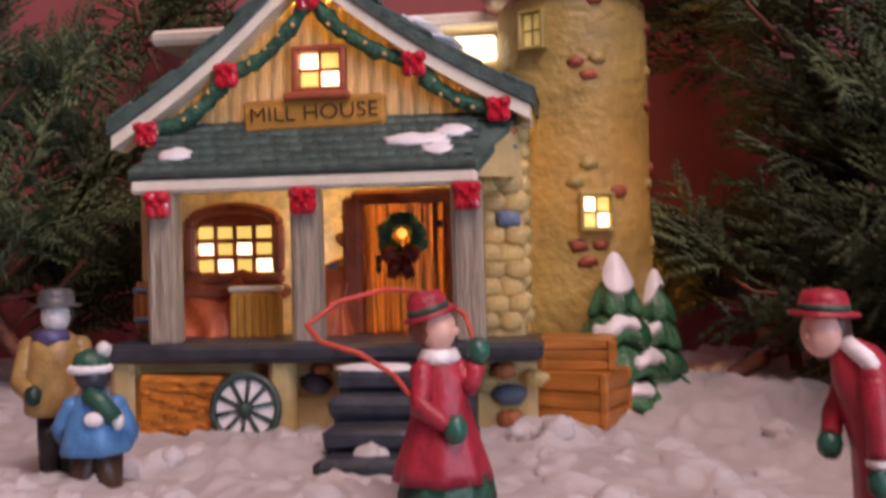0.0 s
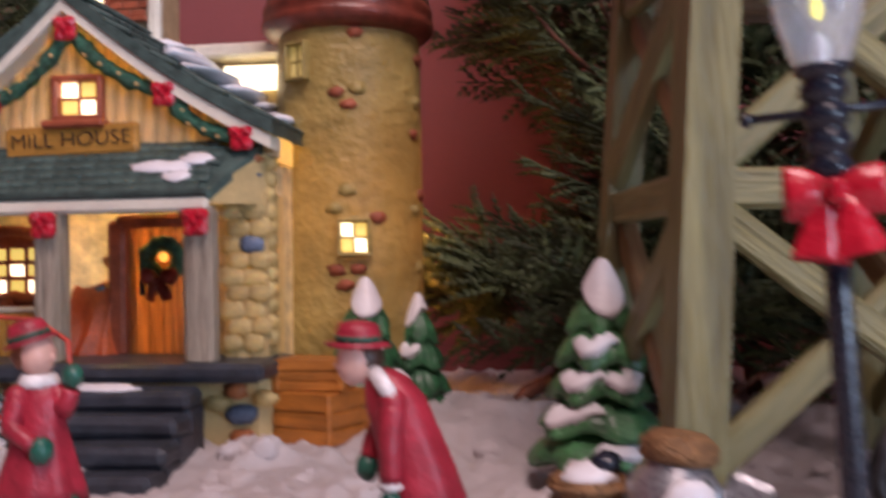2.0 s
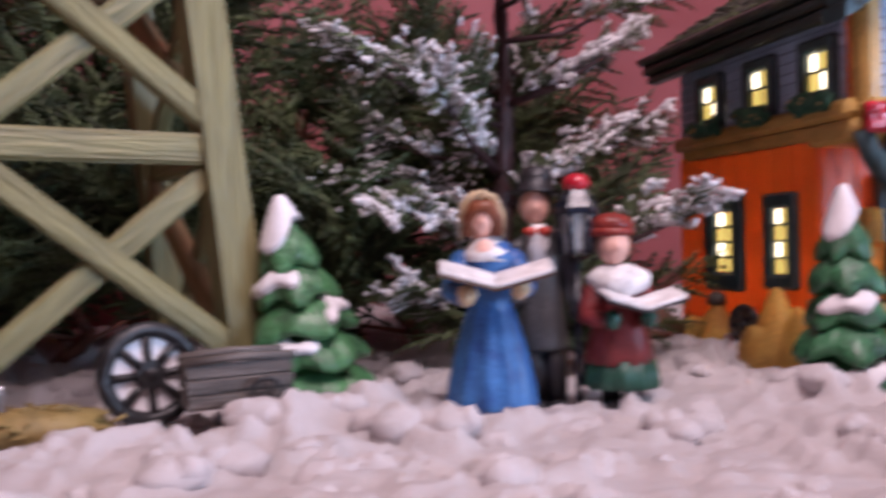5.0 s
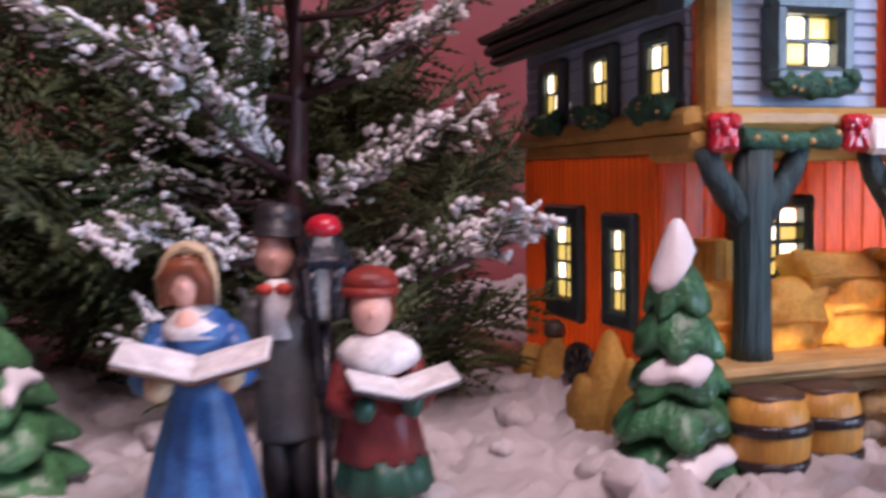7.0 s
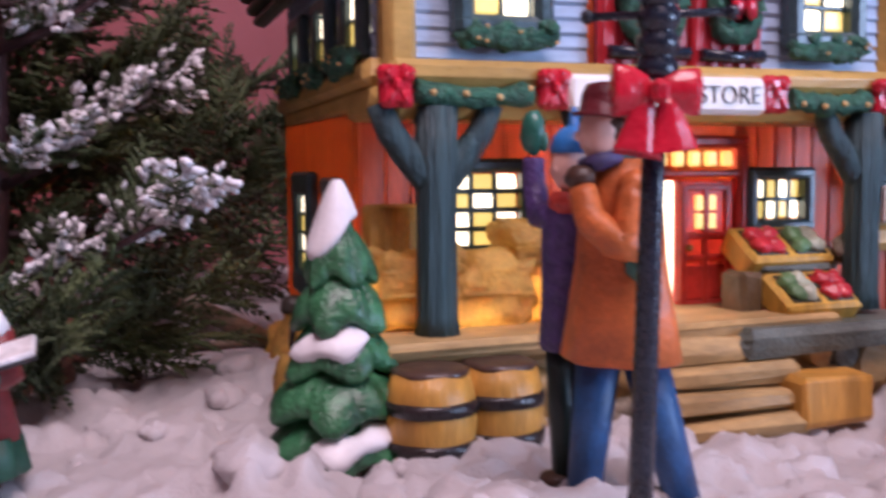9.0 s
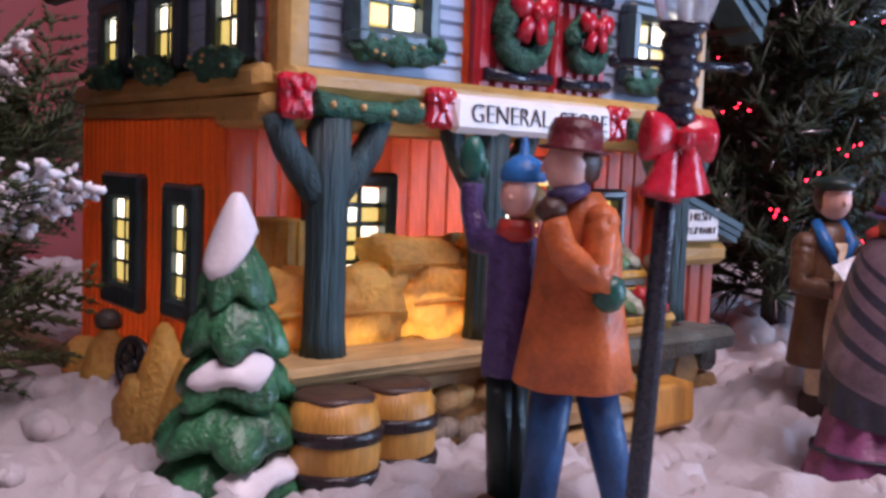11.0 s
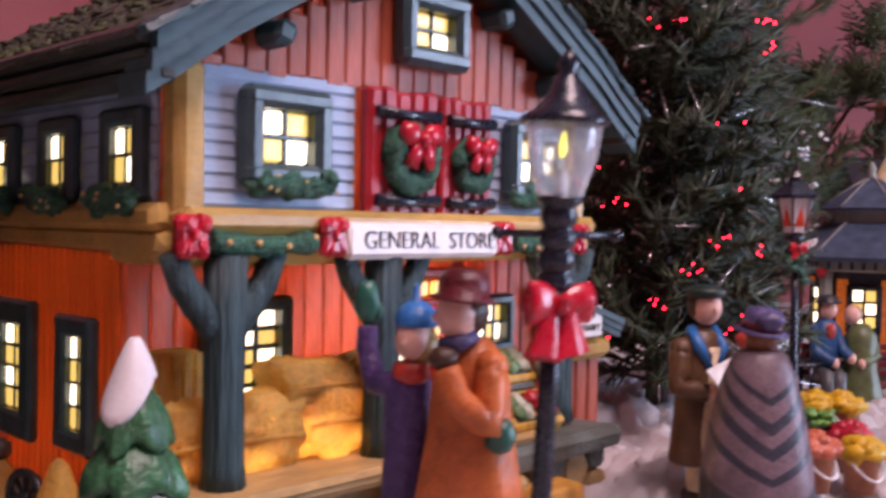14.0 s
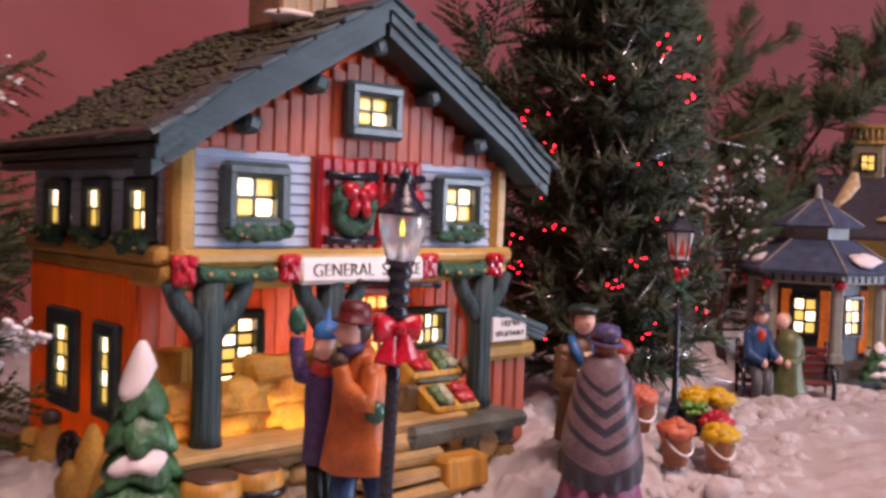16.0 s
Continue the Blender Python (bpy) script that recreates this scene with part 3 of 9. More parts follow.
def garland(parent, pts, r, dots=True):
    g = Geo()
    line = []
    for i in range(len(pts) - 1):
        a, b = Vector(pts[i]), Vector(pts[i + 1])
        for k in range(6):
            line.append(a.lerp(b, k / 6))
    line.append(Vector(pts[-1]))
    line = [line[0]] + [(line[i - 1] + line[i] * 2 + line[i + 1]) / 4 for i in range(1, len(line) - 1)] + [line[-1]]
    g.tube(line, [r * rnd.uniform(0.74, 1.15) for _ in line], 12, wob=0.22)
    for i in range(2, len(line) - 1, 3 if dots else 999):
        p = line[i]
        g.ball((p.x + rnd.uniform(-r, r) * 0.5, p.y - r * 0.85, p.z + rnd.uniform(-r, r) * 0.5), r * 0.3, 6, 4, slot=1)
    return part("garland", g, [GARLAND, GOLDDOT], parent, "green garland with small gold dots")


def wreath(parent, c, r, bow_at="top"):
    g = Geo(Matrix.Translation(c))
    pts = [(r * math.cos(a), rnd.uniform(-0.04, 0.04) * r, r * math.sin(a)) for a in [TAU * i / 16 for i in range(17)]]
    g.tube(pts, [r * rnd.uniform(0.42, 0.54) for _ in pts], 10, wob=0.2, caps=False)
    ob = part("wreath", g, GARLAND, parent, "green painted wreath")
    b = Geo(Matrix.Translation(c) @ Matrix.Diagonal((1.25, 1.2, 1.25, 1)) if bow_at == "top" else Matrix.Translation(c) @ Matrix.Scale(1.35, 4))
    z = r * (0.58 if bow_at == "top" else -0.9)
    for sx in (-1, 1):
        b.tube([(0, -r * 0.40, z), (sx * r * 0.35, -r * 0.50, z + r * 0.16), (sx * r * 0.66, -r * 0.42, z + r * 0.16), (sx * r * 0.80, -r * 0.36, z + r * 0.10)], [r * 0.12, r * 0.24, r * 0.27, r * 0.10], 10, flat=1.5)
        b.tube([(0, -r * 0.42, z), (sx * r * 0.25, -r * 0.52, z - r * 0.38), (sx * r * 0.42, -r * 0.46, z - r * 0.85)], [r * 0.12, r * 0.14, r * 0.12], 8, flat=2.0)
    b.ball((0, -r * 0.62, z), r * 0.22, 8, 6)
    part("wreath_bow", b, REDBOW if bow_at == "top" else paint("dark_red_bow", (0.16, 0.02, 0.015)), ob)
    return ob


def window(parent, m, w, h, cols, rows, frame_mat, bright=(), depth=0.004, fw=0.003, dull=False, arch=0.0, sill=None, name="window", label="", bar=0.18):
    """A window in the local x-z plane that looks to -y: frame, muntins and one mesh a pane."""
    g = Geo(m)
    if arch:
        n = 9
        for k in range(n):
            a0, a1 = math.pi * k / n, math.pi * (k + 1) / n
            x0, x1 = -math.cos(a0) * (w / 2 + fw / 2), -math.cos(a1) * (w / 2 + fw / 2)
            z0, z1 = h / 2 + math.sin(a0) * arch, h / 2 + math.sin(a1) * arch
            ln = math.hypot(x1 - x0, z1 - z0)
            g.box(((x0 + x1) / 2, -depth / 2, (z0 + z1) / 2), (ln + fw * 0.5, depth * 1.2, fw), fw * 0.3, Matrix.Rotation(-math.atan2(z1 - z0, x1 - x0), 4, "Y"))
    else:
        g.box((0, -depth / 2, h / 2 + fw / 2), (w + 2 * fw, depth * 1.2, fw), fw * 0.3)
    for s in (-1, 1):
        g.box((s * (w / 2 + fw / 2), -depth / 2, 0), (fw, depth * 1.15, h + (0 if arch else fw)), fw * 0.3)
    g.box((0, -depth / 2, -h / 2 - fw / 2), (w + 2 * fw, depth * 1.25, fw), fw * 0.3)
    mu = min(w / cols, h / rows) * bar
    for i in range(1, cols):
        g.box((-w / 2 + w * i / cols, -depth * 0.18, 0), (mu, depth * 0.5, h), mu * 0.25)
    for j in range(1, rows):
        g.box((0, -depth * 0.18, -h / 2 + h * j / rows), (w, depth * 0.48, mu), mu * 0.25)
    ob = new(name)
    ob.parent = parent
    ob.empty_display_size = 0.005
    if label:
        tagged(ob, label)
    part("window_frame", g, frame_mat, ob)
    pw, ph = w / cols - mu * 0.7, h / rows - mu * 0.7
    for j in range(rows):
        for i in range(cols):
            pg = Geo()
            pg.box((0, 0, 0), (pw, depth * 0.4, ph), pw * 0.16, jit=pw * 0.02)
            up = 0.0
            pm = PANE_HI if (i, j) in bright else (PANE_LOW if dull else PANE_MID)
            q = new("pane", pg.mesh("pane", pm))
            q.parent = ob
            q.matrix_basis = m @ Matrix.Translation((-w / 2 + w * (i + 0.5) / cols, -depth * 0.12, h / 2 - h * (j + 0.5) / rows + up))
    if sill:
        s = Geo(m)
        s.box((0, -depth * 0.9, -h / 2 - fw * 1.6), (w + 2 * fw + sill, depth * 2.2, fw * 1.3), fw * 0.4)
        part("window_sill", s, frame_mat, ob)
    return ob


def bulb(name, m, energy, color=(1.0, 0.60, 0.22), size=0.006):
    return lamp(name, "POINT", m, energy, color, size)
# ---- the mill house ----
MILL = Matrix.Translation((-0.0405 + 0.002, 0.3034, 0)) @ Matrix.Rotation(radians(-8.5), 4, "Z")
mill = thing("mill_house", MILL, "lit cream porcelain mill house with green garlands and porch", "model house")


def roof_line(pts, n=8, sag=0.0):
    """Points of a roof's edge from eave to ridge, sagging between."""
    out = []
    for i in range(len(pts) - 1):
        (x0, z0), (x1, z1) = pts[i], pts[i + 1]
        for k in range(n):
            t = k / n
            out.append((x0 + (x1 - x0) * t, z0 + (z1 - z0) * t - sag * math.sin(math.pi * t)))
    out.append(pts[-1])
    return out


def build_mill():
    AX, AZ = -0.003, 0.1640
    EL, ER = (-0.0745, 0.1085), (0.0735, 0.1130)
    GY = 0.019
    # the shell: attic with the gable, ground floor with a front left open where the door stands
    g = Geo()
    g.prism([(-0.066, 0.100), (0.0690, 0.100), (0.0690, 0.112), (AX, 0.157), (-0.066, 0.107)], GY + 0.003, GY + 0.085)
    part("attic_wall", g, CREAM, mill, "glowing cream porcelain gable wall")
    g = Geo()
    g.shell((-0.066, GY + 0.018, 0.0), (0.0685, GY + 0.085, 0.0995), ("-y",))
    W = GY + 0.018
    for x0, x1, z0, z1 in ((-0.066, 0.0125, 0.0, 0.0995), (0.0405, 0.0550, 0.0, 0.0995), (0.0550, 0.0685, 0.088, 0.0995), (0.0125, 0.0405, 0.078, 0.0995), (0.0125, 0.0405, 0.0, 0.0335)):
        g.add([(x0, W, z0), (x1, W, z0), (x1, W, z1), (x0, W, z1)], [[0, 1, 2, 3]])
    part("wall", g, CREAMWALL, mill, "glowing cream porcelain wall")
    n = 27
    for i in range(n):
        x = -0.064 + 0.137 * (i + 0.5) / n
        top = AZ - 0.0112 - abs(x - AX) * (AZ - (EL[1] if x < AX else ER[1])) / abs((EL[0] if x < AX else ER[0]) - AX)
        if top < 0.1035:
            continue
        pg = Geo()
        pg.plate((0, 0, 0), 0.00500, top - 0.1008, 0.0016, bev=0.0007)
        piece("plank", pg.mesh("plank", PLANK), mill, Matrix.Translation((x, GY + 0.0030, (top + 0.100) / 2)))
    # main roof, two slopes: dark green cover with an ivory verge under it
    for side, (ex, ez) in (("l", EL), ("r", ER)):
        ln = roof_line([(ex, ez), (AX, AZ)], 10, 0.0035)
        g = Geo()
        g.strip([(x, z - 0.0010) for x, z in ln], 0.0048, GY - 0.008, GY + 0.088)
        ob = part("roof", g, TEALROOF, mill, "slate green shingled roof")
        g = Geo()
        g.strip([(x * 0.985 + AX * 0.015, z - 0.0056) for x, z in ln], 0.0048, GY - 0.0068, GY + 0.005)
        part("verge_board", g, CREAMTRIM, mill, "ivory verge board")
        # rows of shingles on the slope
        cu = Geo()
        L = math.hypot(AX - ex, AZ - ez)
        cu.box((0, 0, 0), (L / 9 * 1.15, 0.0075, 0.0016), 0.0004)
        me = cu.mesh("shingle", TEALROOF)
        ang = math.atan2(AZ - ez, AX - ex)
        for r in range(9):
            for c in range(11):
                t = (r + 0.55) / 9
                x, z = ex + (AX - ex) * t, ez + (AZ - ez) * t - 0.0035 * math.sin(math.pi * t) - 0.0004
                y = GY - 0.0045 + 0.0083 * (c + (0.5 if r % 2 else 0.0))
                sl = ang - math.copysign(0.10, math.cos(ang)) * 0
                piece("shingle", me, ob, Matrix.Translation((x, y, z)) @ Matrix.Rotation(-ang if side == "l" else -ang, 4, "Y") @ pose(0, 0, 0, rnd.uniform(-2, 2), 5 if side == "l" else -5, rnd.uniform(-3, 3)))
    # snow along the right rake
    for k in range(9):
        g = Geo()
        t = 0.12 + 0.7 * k / 8
        g.ball((ER[0] + (AX - ER[0]) * t, GY + 0.045 + 0.02 * math.sin(k), ER[1] + (AZ - ER[1]) * t - 0.0012), (0.008, 0.022, 0.0024), 10, 6, rough=0.4)
        part("roof_snow", g, SNOWP, mill)
    # porch roof with shingles, fascia, and the cream cheek on its end
    P0, P1, PZ0, PZ1 = -0.003, GY + 0.002, 0.0872, 0.1062
    slope = math.atan2(PZ1 - PZ0, P1 - P0)
    g = Geo()
    vs = [(-0.0590, P0, PZ0), (0.0560, P0, PZ0), (0.0680, P1, PZ1), (-0.0535, P1, PZ1)]
    vs += [(x, y, z - 0.0035) for x, y, z in vs]
    g.add(vs, [[0, 1, 2, 3], [7, 6, 5, 4], [1, 0, 4, 5], [2, 1, 5, 6], [3, 2, 6, 7], [0, 3, 7, 4]])
    proof = part("porch_roof", g, TEALROOF, mill, "green shingled porch roof")
    sg = Geo()
    sg.box((0, 0, 0), (0.0052, 0.0062, 0.0013), 0.0004)
    me = sg.mesh("shingle", TEALROOF)
    for r in range(6):
        for c in range(22):
            t = (r + 0.5) / 6
            x = -0.0585 + 0.0051 * (c + (0.5 if r % 2 else 0.15)) + 0.004 * t
            if x > 0.0545 + 0.012 * t:
                continue
            piece("shingle", me, proof, Matrix.Translation((x, P0 + (P1 - P0) * t, PZ0 + (PZ1 - PZ0) * t + 0.0007)) @ Matrix.Rotation(slope - 0.10, 4, "X") @ pose(0, 0, 0, rnd.uniform(-3, 3), rnd.uniform(-3, 3), rnd.uniform(-4, 4)))
    g = Geo()
    g.box((-0.0015, P0 - 0.0012, PZ0 - 0.0002), (0.1155, 0.003, 0.0026), 0.0008)
    part("roof_edge", g, TEALROOF, mill)
    g = Geo()
    g.box((-0.0012, P0 + 0.0005, PZ0 - 0.0040), (0.1150, 0.0050, 0.0046), 0.0011)
    part("fascia", g, CREAMTRIM, mill, "ivory porch fascia")
    g = Geo()
    g.add([(0.0562, P0 + 0.001, PZ0 - 0.004), (0.0700, P1 + 0.001, 0.0845), (0.0690, P1 + 0.001, PZ1 - 0.003), (0.0562, P0 + 0.001, PZ0 + 0.001), (0.052, P1, 0.0845), (0.052, P1, PZ1 - 0.003)], [[0, 1, 2, 3], [4, 0, 3, 5], [1, 4, 5, 2]])
    part("roof_cheek", g, CREAM, mill)
    g = Geo()
    g.add([(-0.0588, P0 + 0.001, PZ0 - 0.004), (-0.064, P1 + 0.012, 0.0845), (-0.060, P1 + 0.012, PZ1), (-0.0588, P0 + 0.001, PZ0 + 0.001)], [[3, 2, 1, 0]])
    g.box((-0.062, 0.022, 0.060), (0.006, 0.014, 0.058), 0.002)
    part("side_wall", g, CREAM, mill)
    for c, s in (((-0.046, 0.004, 0.0945), (0.0058, 0.0042, 0.0012)), ((0.036, 0.007, 0.0968), (0.0115, 0.0042, 0.0013)), ((0.043, 0.0025, 0.0930), (0.0055, 0.0035, 0.0011)), ((0.047, 0.010, 0.0995), (0.006, 0.004, 0.0012))):
        g = Geo()
        g.ball(c, s, 14, 6, rough=0.5, m=Matrix.Rotation(slope, 4, "X"))
        part("snow_patch", g, SNOWP, proof, "white painted snow patch")
    # garland swags and bows on the gable
    B = [(-0.0608, 0.1034), (-0.0314, 0.1222), (-0.0021, 0.1474), (0.0342, 0.1228), (0.0620, 0.1066)]
    for (x0, z0), (x1, z1) in zip(B, B[1:]):
        mx, mz = (x0 + x1) / 2, (z0 + z1) / 2
        dx, dz = x1 - x0, z1 - z0
        ln = math.hypot(dx, dz)
        sag = 0.0034
        nx, nz = (dz / ln, -dx / ln) if dx * dz > 0 else (-dz / ln, -dx / ln) if dz > 0 else (dz / ln, -dx / ln)
        garland(mill, [(x0, GY - 0.003, z0), (x0 + dx * 0.3 + nx * sag * 0.8, GY - 0.003, z0 + dz * 0.3 + nz * sag), (x0 + dx * 0.62 + nx * sag, GY - 0.003, z0 + dz * 0.62 + nz * sag), (x1, GY - 0.003, z1)], 0.0027)
    for x, z in B:
        square_bow(mill, (x, GY - 0.0055, z), 0.0090)
    # gable window and sign
    window(mill, Matrix.Translation((0.0002, GY + 0.001, 0.1234)), 0.0146, 0.0121, 2, 2, WINRED, {(0, 0), (1, 1)}, 0.004, 0.0022, sill=0.004, label="lit gable window in a red brown frame")
    g = Geo()
    g.box((-0.0014, GY - 0.0026, 0.1083), (0.0496, 0.0030, 0.0108), 0.0012, Matrix.Rotation(radians(-1.3), 4, "Y"), jit=0.0003)
    sign = part("name_sign", g, SIGNWOOD, mill, "golden wooden sign reading MILL HOUSE")
    writing("lettering", "MILL HOUSE", 0.0074, sign, Matrix.Translation((-0.0014, GY - 0.0042, 0.1083)) @ pose(0, 0, 0, 90, 0, 0) @ Matrix.Rotation(radians(1.3), 4, "Z"), INK, 1.12)
    # porch: deck, posts
    g = Geo()
    g.box((0.0035, 0.012, 0.0286), (0.1440, 0.041, 0.0058), 0.0022, jit=0.0006)
    part("deck", g, DARKTRIM, mill, "dark slate blue porch deck")
    for x in (-0.0488, 0.0, 0.0527):
        g = Geo()
        g.box((x, 0.0, 0.0565), (0.0096, 0.0085, 0.0515), 0.0014, jit=0.0004)
        part("porch_post", g, GREYPOST, mill, "weathered grey porch post")
        square_bow(mill, (x + 0.0005, -0.0060, 0.0772), 0.0094)
    # the wall in the porch: arched window, door, stones, goods
    WY = GY + 0.018
    window(mill, Matrix.Translation((-0.0376, WY - 0.001, 0.0628)), 0.0292, 0.0178, 4, 3, WINRED, {(0, 1), (2, 1), (1, 2), (3, 2)}, 0.004, 0.0042, arch=0.0060, sill=0.004, label="arched lit window in a red brown frame", bar=0.30)
    g = Geo()
    g.ball((-0.0376, WY - 0.0005, 0.0715), (0.0152, 0.0016, 0.0050), 14, 8)
    part("window_arch", g, WINRED, mill)
    door = new("door")
    door.parent = mill
    tagged(door, "orange plank door in a brown frame")
    for i in range(7):
        g = Geo()
        g.plate((0.0124 + 0.0042 * i, WY, 0.0545), 0.0043, 0.0470, 0.0014, bev=0.0006)
        part("door_board", g, DOORWOOD, door)
    g = Geo()
    g.box((0.0070, WY - 0.003, 0.0555), (0.0068, 0.006, 0.0500), 0.0014)
    g.box((0.0425, WY - 0.003, 0.0570), (0.0050, 0.006, 0.0480), 0.0014)
    g.box((0.0260, WY - 0.003, 0.0800), (0.0385, 0.006, 0.0050), 0.0014)
    part("door_frame", g, WINRED, door)
    g = Geo()
    g.box((0.0163, WY - 0.0036, 0.0560), (0.0020, 0.0022, 0.0065), 0.0008)
    part("door_latch", g, BLACK, door, "black iron latch")
    for z in (0.0700, 0.0415):
        g = Geo()
        g.box((0.0392, WY - 0.0036, z), (0.0034, 0.0016, 0.0026), 0.0006)
        part("hinge", g, BLACK, door, "black iron hinge")
    wreath(mill, (0.0252, WY - 0.0055, 0.0658), 0.0062, "low")
    # emissive amber spot in the middle of the wreath
    g = Geo()
    g.ball((0.0252, WY - 0.0052, 0.0668), (0.0018, 0.001, 0.0018), 8, 6)
    part("wreath_spot", g, material("amber_spot", (0.7, 0.4, 0.1), 0.4, 0, 100, 0, 100, glow=(1.0, 0.5, 0.08), glow_power=1.8), mill)
    # draped red cloth, wooden box, sack
    def drape(x0, x1, z0, z1, out, seed, label):
        nx, nz, vs = 30, 14, []
        for j in range(nz + 1):
            v = j / nz
            for i in range(nx + 1):
                u = i / nx
                rim = min(1.0, 8 * min(u, 1 - u)) * min(1.0, 6 * v + 0.1)
                x = x0 + (x1 - x0) * u + 0.0012 * math.sin(v * 5 + seed + u * 6)
                y = WY + 0.0005 - rim * (0.0028 + out * v + 0.0019 * math.sin(u * 13 + 2.2 * math.sin(v * 3 + seed) + seed) * (0.35 + 0.65 * v))
                vs.append((x, y, z1 - (z1 - z0) * v + 0.0016 * math.sin(u * 7 + seed) * (1 - v)))
        g = Geo()
        g.add(vs, [[j * (nx + 1) + i, (j + 1) * (nx + 1) + i, (j + 1) * (nx + 1) + i + 1, j * (nx + 1) + i + 1] for j in range(nz) for i in range(nx)], True)
        part("draped_cloth", g, TARP, mill, label)

    drape(-0.0625, -0.0310, 0.0312, 0.0565, 0.012, 1.0, "rust red draped cloth")
    drape(-0.0130, 0.0080, 0.0312, 0.0575, 0.011, 2.6, "rust red draped cloth beside the door")
    # bright wood and cream lid carry the porch glow in their colours
    g = Geo()
    g.box((-0.0265, WY - 0.011, 0.0395), (0.0165, 0.0100, 0.0165), 0.0010)
    wbox = part("wooden_box", g, BARREL, mill, "slatted wooden box on the porch")
    for k in range(6):
        g = Geo()
        g.box((-0.0332 + 0.0027 * k, WY - 0.0165, 0.0388), (0.0023, 0.0012, 0.0145), 0.0003)
        part("slat", g, BARREL, wbox)
    g = Geo()
    g.box((-0.0265, WY - 0.011, 0.0484), (0.0180, 0.0112, 0.0020), 0.0006)
    part("box_lid", g, CREAMTRIM, wbox, "box lid with porch glow in its cream colour")
    # field stones at the right corner, in the porch wall and under the deck
    def stones(cx, cz, w, h, y, n, big, seed):
        rs = random.Random(seed)
        rows = max(1, int(h / big))
        for r in range(rows):
            cols = max(1, int(w / (big * 1.15)))
            for c in range(cols):
                s = Geo()
                a = w / cols
                s.ball((0, 0, 0), (a * rs.uniform(0.52, 0.66), 0.0017, h / rows * rs.uniform(0.5, 0.64)), 12, 8, rough=0.25, pw=0.75, open_back=True)
                k = rs.random()
                mt = STONE if k < 0.95 else STONEBLUE
                piece("stone", s.mesh("stone", mt), mill, Matrix.Translation((cx - w / 2 + a * (c + 0.5 + (0.25 if r % 2 else -0.1)), y + rs.uniform(-0.0005, 0.0005), cz - h / 2 + h / rows * (r + 0.5))))
    g = Geo()
    g.shell((0.0537, GY - 0.001, 0.0315), (0.0690, GY + 0.018, 0.0880), ("+y", "-x"))
    part("corner_wall", g, CREAM, mill)
    stones(0.0610, 0.0590, 0.0150, 0.0510, GY - 0.0012, 0, 0.0051, 4)
    for r in range(4):
        s = Geo()
        s.ball((0, 0, 0), (0.0052, 0.005, 0.0036), 10, 6, rough=0.3)
        piece("stone", s.mesh("stone", (STONEORANGE, STONEBLUE, STONEORANGE, STONE)[r]), mill, Matrix.Translation((0.0625, GY + 0.001, 0.1000 - 0.0056 * r)))
    for r in range(13):
        s = Geo()
        s.ball((0, 0, 0), (0.0028, 0.004, 0.0036), 8, 5, rough=0.4)
        piece("stone", s.mesh("stone", STONE), mill, Matrix.Translation((0.0688, GY + 0.004, 0.1040 - 0.0055 * r)))
    for x, z, mt in ((0.0035, 0.056, STONE), (0.0055, 0.0735, STONEORANGE), (0.0032, 0.0655, STONEORANGE), (0.0075, 0.0585, STONE), (-0.0005, 0.0540, STONEBLUE), (0.0045, 0.0500, STONEBLUE), (-0.0585, 0.07, STONE)):
        s = Geo()
        s.ball((0, 0, 0), (0.0034, 0.0022, 0.0028), 9, 6, rough=0.4)
        piece("stone", s.mesh("stone", mt), mill, Matrix.Translation((x, WY - 0.0006, z)))
    # foundation below the deck
    g = Geo()
    g.box((0.004, GY + 0.001, 0.0130), (0.138, 0.030, 0.0290), 0.003)
    part("foundation", g, CREAM, mill)
    for x in (-0.0625, -0.0085):
        g = Geo()
        g.box((x, -0.0020, 0.0130), (0.0080, 0.0070, 0.0290), 0.0018, jit=0.0004)
        part("pier", g, CREAM, mill, "cream foundation pier")
    for x, z, mt, k in ((0.0005, 0.0175, STONEBLUE, 1.2), (0.0030, 0.0225, STONEORANGE, 0.9), (0.0625, 0.0215, STONEORANGE, 1.0), (0.0640, 0.0140, STONEBLUE, 1.25), (0.0645, 0.0060, STONEORANGE, 1.1), (0.0560, 0.0175, STONE, 1.0), (0.0725, 0.0190, STONE, 1.0), (-0.0685, 0.012, STONEBLUE, 1.0)):
        s = Geo()
        s.ball((0, 0, 0), (0.0044 * k, 0.0026, 0.0028 * k), 10, 6, rough=0.4)
        piece("stone", s.mesh("stone", mt), mill, Matrix.Translation((x, GY - 0.0146, z)))
    g = Geo()
    g.box((-0.0420, 0.0000, 0.0115), (0.0290, 0.0140, 0.0200), 0.0016, jit=0.0005)
    bale = part("hay_bale", g, HAY, mill, "orange straw bale under the porch")
    for k in range(40):
        a, b = rnd.uniform(-0.055, -0.029), rnd.uniform(0.003, 0.020)
        g = Geo()
        g.tube([(a, -0.0073, b), (a + rnd.uniform(0.002, 0.006), -0.0076, b + rnd.uniform(-0.001, 0.001))], 0.0004, 4)
        part("straw", g, HAY, bale)
    # wagon wheel leaning on the porch
    wheel = new("wagon_wheel")
    wheel.parent = mill
    wheel.matrix_basis = Matrix.Translation((-0.0190, -0.0085, 0.0112)) @ pose(0, 0, 0, -8, 0, 4)
    tagged(wheel, "dark green spoked wagon wheel")
    wheel_parts(wheel, 0.0106, 10, paint("wheel_green", (0.035, 0.065, 0.055)), SNOWP)
